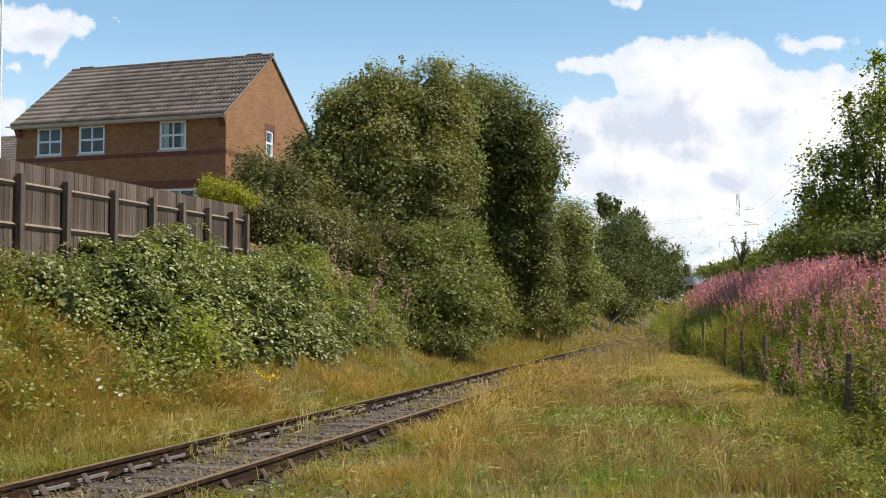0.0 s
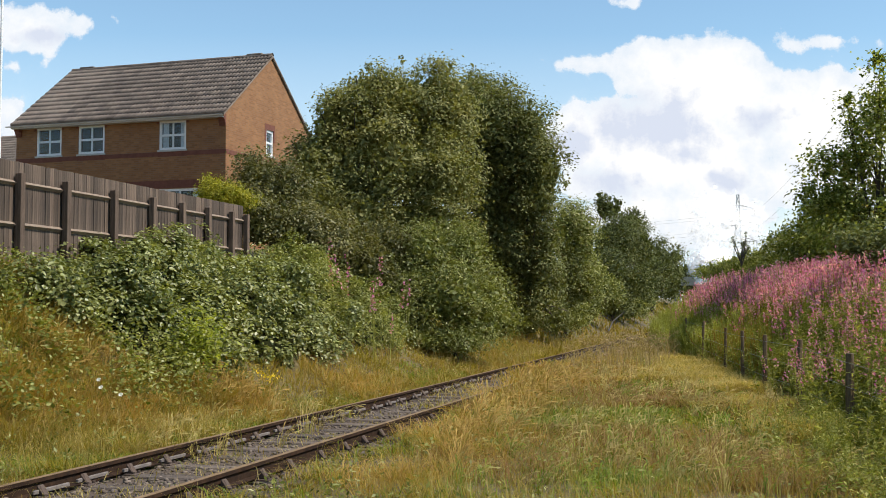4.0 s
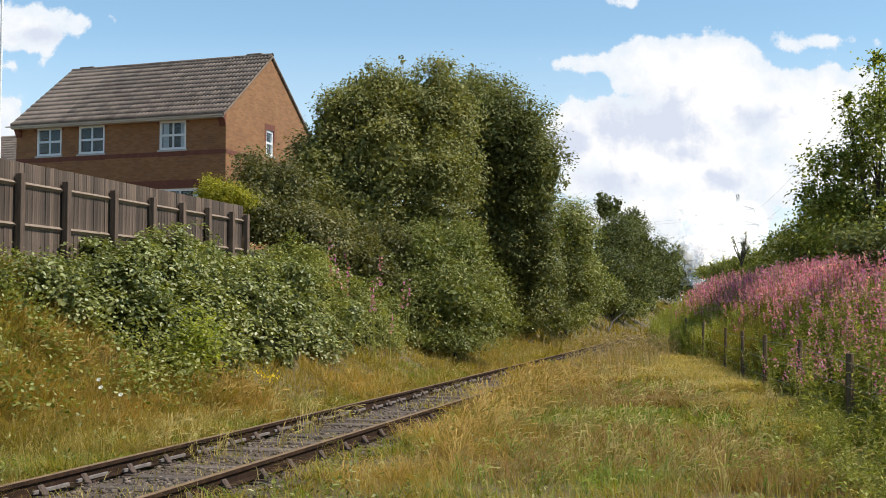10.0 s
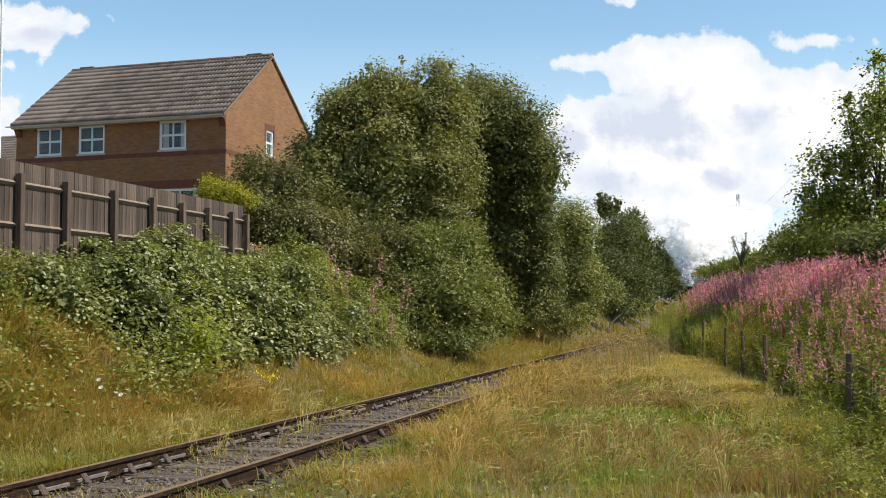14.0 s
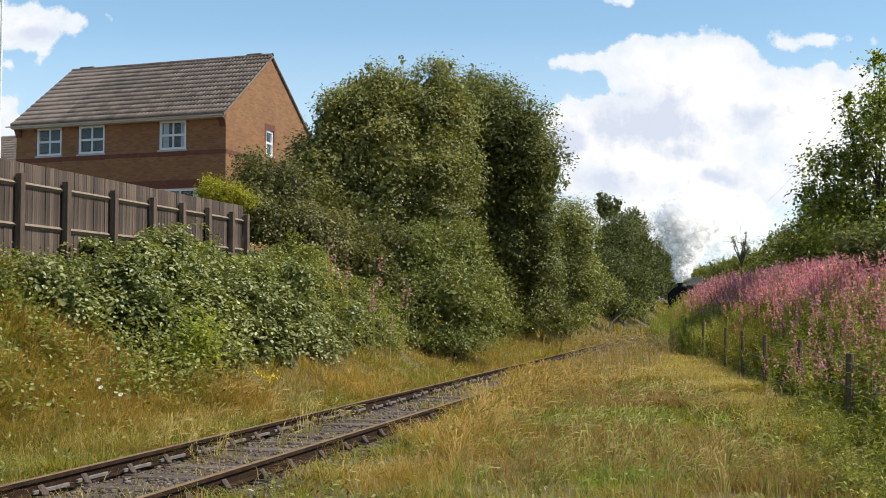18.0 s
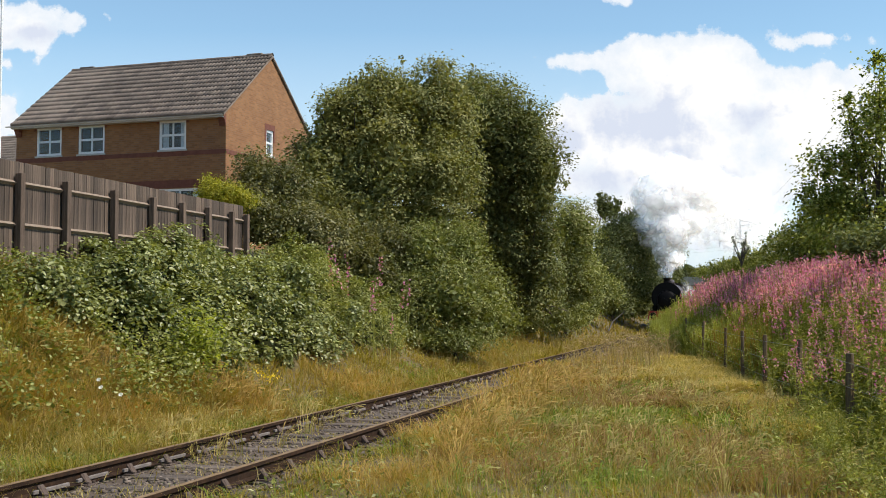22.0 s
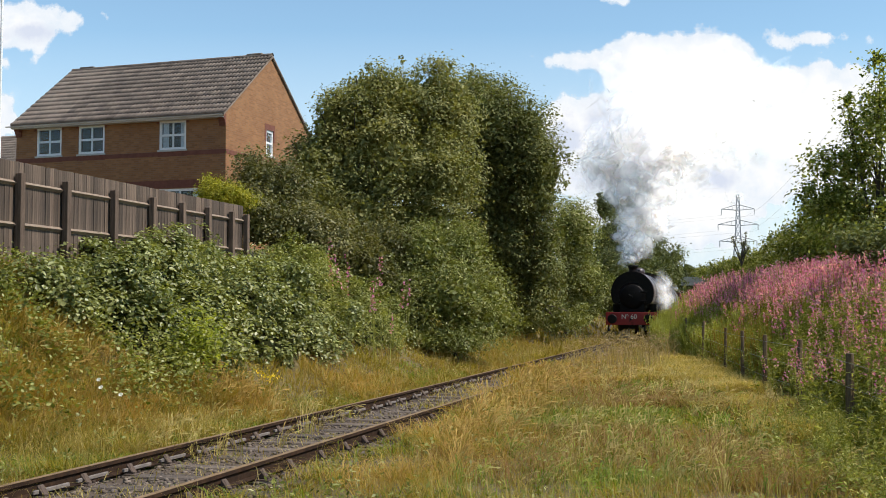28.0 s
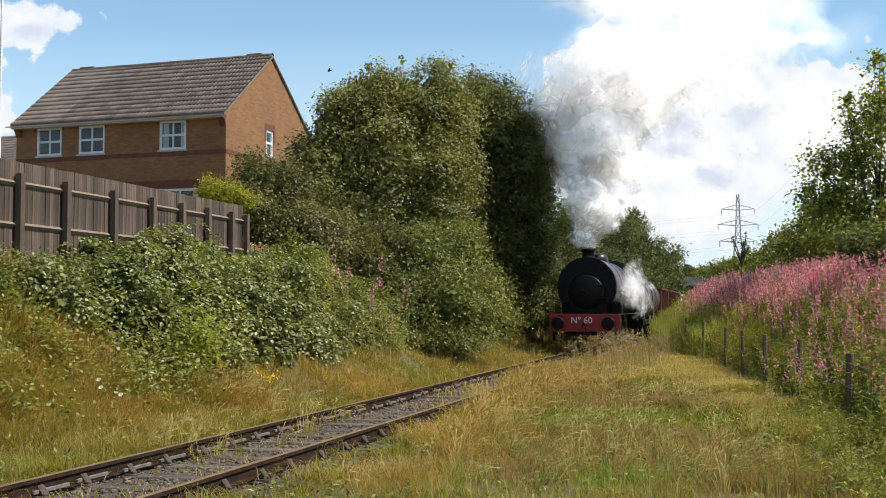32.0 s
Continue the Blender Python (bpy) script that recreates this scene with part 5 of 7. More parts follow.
    hang("bramble_runners", raw_mesh("bramble_runners", v, q), M_WEED, ob, "bramble runners creeping through the grass")
    # a fresh yellow-green shoot of elder among the brambles
    e0 = np.array([-4.05, 19.2, float(ground_z(-4.05, 19.2)) + 0.62])
    pc = e0 + rng.normal(size=(1300, 3)) * np.array([0.24, 0.20, 0.30])
    v, q = leaves(pc, unit(rng.normal(size=pc.shape) * 0.6 + np.array([0, 0, 0.8])), 0.10, 0.045, rng=rng)
    hang("elder_shoots", raw_mesh("elder_shoots", v, q), M_ELDER, ob, "fresh yellow-green shoots")
    s = rng.choice(len(x), 90)
    v, q = leaves(p[s] + n[s] * 0.06, n[s], 0.045, 0.045, rng=rng)
    hang("bramble_flowers", raw_mesh("bramble_flowers", v, q), M_WHITE_FLOWER, ob, "small white bramble flowers")


build_brambles()


# ---- grass ----
def blades(x, y, h, w, lean, rng, bend=0.5):
    """Curved tapering blades: three steps each."""
    n = len(x)
    z = np.where(np.abs(x - track_x(y)) * 0.963 < 1.45, -0.2, ground_z(x, y) - 0.02)
    a = rng.uniform(0, 2 * np.pi, n)
    dx, dy = np.cos(a), np.sin(a)
    fx, fy = -dy, dx
    l = lean * rng.uniform(0.2, 1.3, n) * h
    pts = []
    for k, wk in ((0, 1.0), (0.55, 0.8)):
        off = l * (k ** (1 + bend))
        cx, cy, cz = x + dx * off, y + dy * off, z + h * k
        pts.append(np.stack([cx - fx * w * wk / 2, cy - fy * w * wk / 2, cz], 1))
        pts.append(np.stack([cx + fx * w * wk / 2, cy + fy * w * wk / 2, cz], 1))
    pts.append(np.stack([x + dx * l, y + dy * l, z + h * (1 - 0.25 * lean)], 1))
    v = np.stack(pts, 1).reshape(-1, 3)
    i = np.arange(n) * 5
    return v, np.stack([i, i + 1, i + 3, i + 2], 1), np.stack([i + 2, i + 3, i + 4], 1)


def meadow(name, n, dist_pow, y0, y1, d0, d1, height, width, lean, material, label, rng, mask=None):
    y = y0 + (y1 - y0) * rng.random(n) ** dist_pow
    d = rng.uniform(d0, d1, n)
    x = track_x(y) + d / 0.963
    p = np.stack([x, y, np.zeros(n)], 1)
    keep = np.ones(n, bool)
    if mask is not None:
        keep &= mask(x, y, d, p, rng)
    x, y, p = x[keep], y[keep], p[keep]
    far = np.clip(y / 14.0, 0.8, 3.0)
    h = height * rng.uniform(0.4, 1.15, len(x)) * np.maximum(0.25, 1 + 0.5 * lump(p, 1.3, 6.0) + 0.3 * lump(p, 0.45, 2.0) + 0.9 * lump(p, 3.4, 1.0) + 0.5 * lump(p, 7.0, 3.0))
    v, q, t = blades(x, y, h, width * far * rng.uniform(0.6, 1.3, len(x)), lean, rng)
    ob = hang(name, raw_mesh(name, v, q, t), material)
    return tagged(ob, label, "grass", kind="stuff")


def off_track(x, y, d, p, rng):
    """Bare ballast near by; grass creeps in between the rails farther off and over the near rail's outer side."""
    inner = np.abs(d) < np.where(d > 0, 0.98 - 0.42 * step01((y - 17) / 7), 0.86) + 0.2 * lump(p, 1.9, 2.0)
    creep = rng.random(len(x)) < np.clip((y - 26) / 5, 0.02, 1.0)
    cover = bramble_h(x, y) > 0.4
    open_rail = (y > 26) & (y < 66) & (d > -1.0) & (d < 0.35 + 0.2 * lump(p, 1.3, 5.0)) & (rng.random(len(x)) > 0.16)
    bare = np.zeros(len(x), bool)
    for cx, cy, rx, ry in ((0.9, 12.5, 1.2, 0.8), (0.1, 11.0, 0.9, 0.6), (2.3, 15.0, 1.3, 0.7), (4.0, 23.6, 1.6, 1.5), (3.0, 10.5, 0.9, 0.5), (5.2, 17.5, 0.9, 1.2)):
        bare |= ((x - cx) / rx) ** 2 + ((y - cy) / ry) ** 2 + 0.7 * lump(p, 3.0, cx) < 0.9
    bare &= rng.random(len(x)) > 0.42
    return (~inner | creep) & ~cover & ~open_rail & ~bare


def heads(name, n, y0, y1, d0, d1, height, size, material, label, rng, mask):
    """Nodding seed heads on thin stalks."""
    y = y0 + (y1 - y0) * rng.random(n) ** 1.4
    d = rng.uniform(d0, d1, n)
    x = track_x(y) + d / 0.963
    k = mask(x, y, d, np.stack([x, y, np.zeros(n)], 1), rng)
    x, y = x[k], y[k]
    m = len(x)
    h = height * rng.uniform(0.7, 1.25, m)
    a = rng.uniform(0, 2 * np.pi, m)
    off = 0.25 * h * rng.random(m)
    g = np.maximum(ground_z(x, y), -0.2)
    v, q, t = blades(x, y, h, 0.004 * np.clip(y / 12, 1, 3), 0.3, rng)
    c = np.stack([x + np.cos(a) * off * 0.3, y + np.sin(a) * off * 0.3, g + h * 0.96], 1)
    c = np.repeat(c, 3, 0) + rng.normal(size=(3 * m, 3)) * np.array([0.02, 0.02, 0.05])
    nn = unit(rng.normal(size=(3 * m, 3)) * np.array([1, 1, 0.3]))
    nod = np.repeat(np.stack([np.cos(a), np.sin(a), rng.uniform(-0.5, 1.1, m)], 1), 3, 0)
    tdir = unit(nod + rng.normal(size=(3 * m, 3)) * 0.18)
    s = unit(np.cross(nn, tdir))
    L = (size * rng.uniform(0.6, 1.4, 3 * m))[:, None]
    W = L * 0.021 * np.repeat(np.clip(y / 16, 1, 2), 3)[:, None]
    hv = np.stack([c - tdir * L / 2, c + s * W, c + tdir * L / 2, c - s * W], 1).reshape(-1, 3)
    hq = np.arange(4 * 3 * m).reshape(-1, 4) + len(v)
    ob = hang(name, raw_mesh(name, np.concatenate([v, hv]), np.concatenate([q, hq]), t), material)
    return tagged(ob, label, "grass", kind="stuff")


def low_herbs(rng):
    """Small leafy herbs in tufts between the grasses."""
    m, per = 1700, 14
    y = 7 + 30 * rng.random(m) ** 1.6
    x = track_x(y) + rng.uniform(-4.5, 8.5, m) / 0.963
    d = (x - track_x(y)) * 0.963
    k = off_track(x, y, d, np.stack([x, y, np.zeros(m)], 1), rng)
    x, y = x[k], y[k]
    m = len(x)
    hh = rng.uniform(0.08, 0.32, m)
    c = np.stack([x, y, ground_z(x, y)], 1)
    u = rng.random(m * per)
    a = rng.uniform(0, 2 * np.pi, m * per)
    cc = np.repeat(c, per, 0) + np.stack([np.cos(a) * 0.09, np.sin(a) * 0.09, np.repeat(hh, per) * u], 1)
    v, q = leaves(cc, unit(np.stack([np.cos(a) * 0.5, np.sin(a) * 0.5, np.ones(m * per)], 1) + rng.normal(size=(m * per, 3)) * 0.4), 0.066, 0.030, rng=rng)
    ob = hang("low_herbs", raw_mesh("low_herbs", v, q), M_WEED)
    tagged(ob, "small green leafy herbs among the grass", "herbs", kind="stuff")


def tuft_patch(name, spots, per_m2, height, width, material, label, rng):
    """Patches of one kind of grass with ragged edges."""
    px, py = [], []
    for cx, cy, rx, ry in spots:
        n = int(per_m2 * rx * ry * 3.1)
        r, a = rng.random(n) ** 0.6, rng.uniform(0, 2 * np.pi, n)
        k = 1 + 0.35 * np.sin(3 * a + cx) + 0.2 * np.sin(7 * a + cy)
        px.append(cx + rx * r * k * np.cos(a))
        py.append(cy + ry * r * k * np.sin(a))
    x, y = np.concatenate(px), np.concatenate(py)
    p = np.stack([x, y, np.zeros(len(x))], 1)
    k = off_track(x, y, (x - track_x(y)) * 0.963, p, rng)
    x, y, p = x[k], y[k], p[k]
    h = height * rng.uniform(0.4, 1.2, len(x)) * (1 + 0.4 * lump(p, 1.6, 6.0))
    v, q, t = blades(x, y, h, width * np.clip(y / 14.0, 0.8, 2.5) * rng.uniform(0.6, 1.3, len(x)), 1.4, rng)
    ob = hang(name, raw_mesh(name, v, q, t), material)
    tagged(ob, label, "grass", kind="stuff")


def bent_straw(name, spots, per_m2, length, width, material, label, rng):
    """Long dry stalks in sheaves: they rise together, lean over and hang at the tip, each with a thin seed head."""
    px, py, way = [], [], []
    for cx, cy, rx, ry in spots:
        n = max(3, int(per_m2 * rx * ry * 3.1 / 14))
        r, a = rng.random(n) ** 0.6, rng.uniform(0, 2 * np.pi, n)
        px.append(np.repeat(cx + rx * r * np.cos(a), 14) + rng.normal(size=n * 14) * 0.05)
        py.append(np.repeat(cy + ry * r * np.sin(a), 14) + rng.normal(size=n * 14) * 0.05)
        way.append(np.repeat(rng.normal(0.3, 1.1, n), 14) + rng.normal(size=n * 14) * 0.45)
    x, y, a = np.concatenate(px), np.concatenate(py), np.concatenate(way)
    n = len(x)
    L = length * rng.uniform(0.55, 1.2, n)
    lean = rng.uniform(0.25, 0.95, n)
    g = np.where(np.abs(x - track_x(y)) * 0.963 < 1.45, -0.2, ground_z(x, y) - 0.02)
    w = width * np.clip(y / 14.0, 0.8, 2.5) * rng.uniform(0.7, 1.3, n)
    dx, dy = np.cos(a), np.sin(a)
    steps = ((0, 1.0), (0.3, 0.9), (0.6, 0.7), (0.8, 0.6), (0.87, 1.7), (0.94, 1.6), (1.0, 0.2))
    rows = []
    for k, wk in steps:
        out = L * lean * k ** 1.7 * 0.85
        up = L * (k - 0.55 * lean * k ** 2.6)
        for s in (-0.5, 0.5):
            rows.append(np.stack([x + dx * out - dy * w * wk * s, y + dy * out + dx * w * wk * s, g + up + s * w * wk * 0.5], 1))
    m = len(rows)
    v = np.stack(rows, 1).reshape(-1, 3)
    i = np.arange(n) * m
    q = np.concatenate([np.stack([i + 2 * j, i + 2 * j + 1, i + 2 * j + 3, i + 2 * j + 2], 1) for j in range(len(steps) - 1)])
    ob = hang(name, raw_mesh(name, v, q), material)
    tagged(ob, label, "grass", kind="stuff")


def build_grass():
    rng = np.random.default_rng(41)
    tuft_patch("fresh_grass", [(4.9, 34.5, 1.9, 4.0), (1.7, 16.8, 1.3, 1.9), (3.3, 18.5, 1.2, 1.2), (2.0, 11.5, 0.9, 0.5), (-3.6, 13.5, 1.6, 1.4), (-2.6, 16.2, 1.4, 1.0), (-4.9, 14.4, 1.3, 1.3), (-4.3, 17.0, 0.8, 0.7), (-5.7, 16.4, 0.9, 1.1), (-4.2, 12.6, 1.0, 1.0), (-1.9, 20.5, 0.6, 1.6), (-0.2, 27.5, 0.7, 2.2), (6.1, 27.0, 0.9, 3.0), (4.4, 12.2, 0.7, 1.0)], 520, 0.22, 0.009, M_FRESH, "fresh green grass tufts", rng)
    tuft_patch("red_fescue", [(4.0, 23.8, 1.9, 2.6), (2.4, 15.0, 1.5, 1.3), (5.4, 17.6, 1.2, 1.8), (1.0, 12.6, 1.4, 1.0), (4.9, 20.0, 1.2, 1.2), (0.2, 20.0, 0.7, 1.6), (3.2, 11.0, 1.1, 0.7), (3.3, 13.0, 1.2, 1.2), (3.6, 20.6, 1.4, 1.6)], 950, 0.33, 0.0065, M_FESCUE, "reddish-brown flowering fescue grass", rng)
    tuft_patch("amber_grass", [(2.1, 25.6, 1.3, 3.2), (0.3, 14.6, 0.8, 2.0), (-0.4, 11.4, 0.7, 1.0), (3.0, 30.5, 1.4, 3.0), (-4.7, 15.8, 1.3, 1.3), (-5.9, 17.4, 1.1, 1.2), (-4.3, 17.2, 0.8, 0.9), (-5.4, 14.6, 0.8, 0.9), (-3.2, 18.6, 0.7, 1.6), (-1.6, 24.0, 0.8, 2.0), (1.3, 21.0, 0.8, 1.6), (4.4, 33.0, 1.3, 4.0), (3.2, 27.5, 1.0, 2.6)], 800, 0.36, 0.007, M_AMBER, "dry amber-coloured grass", rng)
    meadow("meadow_grass", 155000, 1.7, 6, 42, -2.2, 10, 0.22, 0.0080, 1.5, M_GRASS, "rough green and yellowing meadow grass", rng, off_track)
    meadow("bank_grass", 95000, 1.0, 9, 46, -7.5, -0.8, 0.32, 0.0080, 1.4, M_GRASS, "long yellowing grass on the slope", rng, off_track)
    meadow("slope_grass", 40000, 1.0, 10.5, 19.5, -7.6, -2.4, 0.42, 0.0075, 1.6, M_GRASS, "lush tall grass leaning down the slope", rng, off_track)
    meadow("green_blades", 22000, 1.6, 6, 36, 0.8, 9.5, 0.24, 0.011, 1.4, M_FRESH, "bright green blades of grass", rng, off_track)
    tuft_patch("verge_grass", [(6.2, 27.0, 0.8, 3.5), (5.6, 22.5, 0.8, 2.6), (5.1, 18.6, 0.7, 2.0), (4.9, 15.4, 0.7, 1.6), (7.3, 33.0, 0.8, 3.5)], 700, 0.40, 0.0075, M_PALE, "tall yellow-green grass along the fence", rng)
    tuft_patch("pale_grass", [(-5.6, 16.6, 1.2, 1.6), (-4.6, 14.2, 1.0, 1.1), (-5.2, 13.4, 0.8, 0.8), (-3.6, 15.6, 0.9, 1.0), (6.6, 30.5, 0.8, 3.0), (7.6, 36.0, 0.9, 3.5), (5.0, 25.5, 1.0, 2.4)], 420, 0.40, 0.0075, M_PALE, "pale sunlit grass leaning over", rng)
    low_herbs(rng)
    bent_straw("bent_straw", [(0.25, 13.2, 0.35, 1.3), (0.65, 16.2, 0.45, 1.8), (1.15, 19.2, 0.5, 2.0), (1.7, 22.5, 0.6, 2.2), (2.4, 26.5, 0.7, 2.6), (-5.3, 16.6, 0.9, 0.9), (-6.3, 18.2, 0.8, 0.8), (-3.5, 19.2, 0.6, 1.6)], 120, 0.58, 0.0075, M_AMBER, "tall bent amber straw beside the rail", rng)
    bent_straw("wild_oat_grass", [(2.4, 14.5, 2.0, 3.0), (4.4, 19.0, 1.8, 3.5), (1.6, 11.4, 1.6, 1.2), (4.2, 26.0, 1.4, 4.5), (3.9, 12.0, 1.2, 1.6), (-3.4, 14.6, 1.4, 2.2), (-2.2, 19.0, 0.8, 3.0)], 34, 0.50, 0.0064, M_STRAW, "loose straw-coloured wild grass in seed", rng)
    bent_straw("green_tussocks", [(2.0, 13.2, 1.6, 2.0), (3.8, 16.5, 1.6, 2.5), (4.6, 22.5, 1.4, 3.0), (1.0, 11.2, 1.0, 0.9), (3.4, 10.9, 1.0, 0.6), (5.4, 14.4, 0.6, 2.2)], 45, 0.32, 0.011, M_FRESH, "tussocks of broad green grass", rng)
    meadow("worn_grass", 9000, 1.0, -9, 7, 1.2, 13, 0.16, 0.014, 0.9, M_GRASS, "short worn grass where one stands", rng)
    meadow("far_grass", 32000, 1.2, 40, 175, -9, 3.5, 0.42, 0.02, 0.6, M_GRASS, "rough grass farther along the line", rng, off_track)

    def drifts(x, y, d, p, rng):
        return off_track(x, y, d, p, rng) & (lump(p, 0.8, 12.0) + 0.6 * lump(p, 2.1, 3.0) > 0.15 - 0.35 * (d < -1.5))
    meadow("seed_grass", 64000, 1.4, 7, 60, -6, 9, 0.38, 0.0055, 1.3, M_STRAW, "tall ripe straw-coloured grass", rng, drifts)
    heads("seed_heads", 20000, 7, 60, -6, 8, 0.46, 0.075, M_STRAW, "nodding ripe grass seed heads", rng, drifts)

    def fringe(x, y, d, p, rng):
        return (y > 27 + 2 * lump(p, 1.0, 1.0)) & ((d < -1.1) | (d > 0.9))
    heads("fringe_grass", 1100, 26, 62, -2.4, 3.2, 0.42, 0.10, M_HEAD, "tall pale grass growing over the rails", rng, fringe)
    heads("tall_seed_grass", 650, 29, 39, 0.1, 3.2, 0.85, 0.16, M_HEAD, "tall nodding pale seed grass beside the line", rng, fringe)

    def litter(x, y, d, p, rng):
        return (lump(p, 2.2, 7.0) + rng.normal(size=len(x)) * 0.4 > 0.15)
    meadow("ballast_weeds", 6000, 1.3, 7, 32, -0.65, 1.7, 0.14, 0.008, 1.3, M_GRASS, "green and yellow weeds on the ballast", rng, litter)
    meadow("straw_litter", 9000, 1.3, 7, 32, -1.2, 1.7, 0.22, 0.008, 1.6, M_STRAW, "dry grass creeping over the ballast", rng, litter)


build_grass()


# ---- rosebay willowherb ----
def herb_field(name, xy, hgt, rng, flower=True, label="tall pink-flowering willowherb in full bloom", per=14, leaf=0.105):
    """Upright stems with narrow leaves all round and a tapering spike of flowers."""
    x, y = xy
    n = len(x)
    g = ground_z(x, y)
    h = hgt * rng.uniform(0.72, 1.15, n)
    lx, ly = rng.normal(size=n) * 0.17, rng.normal(size=n) * 0.17
    ob = empty(name, Matrix.Identity(4), label, "wildflowers", kind="stuff")
    k = np.clip((np.arange(per)[None] + rng.random((n, per))) / per, 0, 1) * (0.62 if flower else 0.88) + 0.12
    a = np.arange(per)[None] * 2.4 + rng.uniform(0, 6.28, (n, 1)) + rng.normal(size=(n, per)) * 0.3
    out = np.stack([np.cos(a), np.sin(a), rng.uniform(-0.15, 0.75, (n, per))], 2).reshape(-1, 3)
    out = unit(out)
    L = (leaf * rng.uniform(0.6, 1.3, (n, per)) * (1.15 - 0.55 * k)).reshape(-1, 1)
    c = np.stack([x[:, None] + lx[:, None] * k, y[:, None] + ly[:, None] * k, g[:, None] + h[:, None] * k], 2).reshape(-1, 3)
    side = unit(np.cross(out, np.array([[0, 0, 1.0]])))
    W = L * 0.12
    mid = c + out * L * 0.45
    tip = c + out * L - np.array([0, 0, 1.0]) * L * rng.uniform(0, 0.35, (len(L), 1))
    v = np.stack([c, mid + side * W, tip, mid - side * W], 1).reshape(-1, 3)
    q = np.arange(len(v)).reshape(-1, 4)
    w = 0.005 * np.clip(y / 14, 1, 3)
    foot, top = np.stack([x, y, g - 0.02], 1), np.stack([x + lx, y + ly, g + h], 1)
    sx = np.stack([w, w * 0, w * 0], 1)
    sv = np.stack([foot - sx, foot + sx, top + sx * 0.4, top - sx * 0.4], 1).reshape(-1, 3)
    sy = np.stack([w * 0, w, w * 0], 1)
    sv = np.concatenate([sv, np.stack([foot - sy, foot + sy, top + sy * 0.4, top - sy * 0.4], 1).reshape(-1, 3)])
    hang("willowherb_leaves", raw_mesh("willowherb_leaves", np.concatenate([v, sv]), np.concatenate([q, np.arange(len(sv)).reshape(-1, 4) + len(v)])), M_WILLOWHERB, ob)
    if flower:
        fl = 18
        k = rng.uniform(0, 1, (n, fl)) ** 1.25
        a = rng.uniform(0, 2 * np.pi, (n, fl))
        r = 0.048 * (1.08 - k)
        c = np.stack([x[:, None] + lx[:, None] * (0.7 + 0.4 * k) + np.cos(a) * r, y[:, None] + ly[:, None] * (0.7 + 0.4 * k) + np.sin(a) * r, g[:, None] + h[:, None] * (0.66 + 0.38 * k)], 2).reshape(-1, 3)
        nn = unit(rng.normal(size=(n * fl, 3)) + np.array([0, 0, 0.3]))
        size = np.repeat(0.040 * np.clip(y / 17, 1, 1.7), fl)
        v, q = leaves(c, nn, size, size * 0.85, rng=rng)
        hang("willowherb_flowers", raw_mesh("willowherb_flowers", v, q), M_PINK, ob, "pink flower spikes")
    return ob


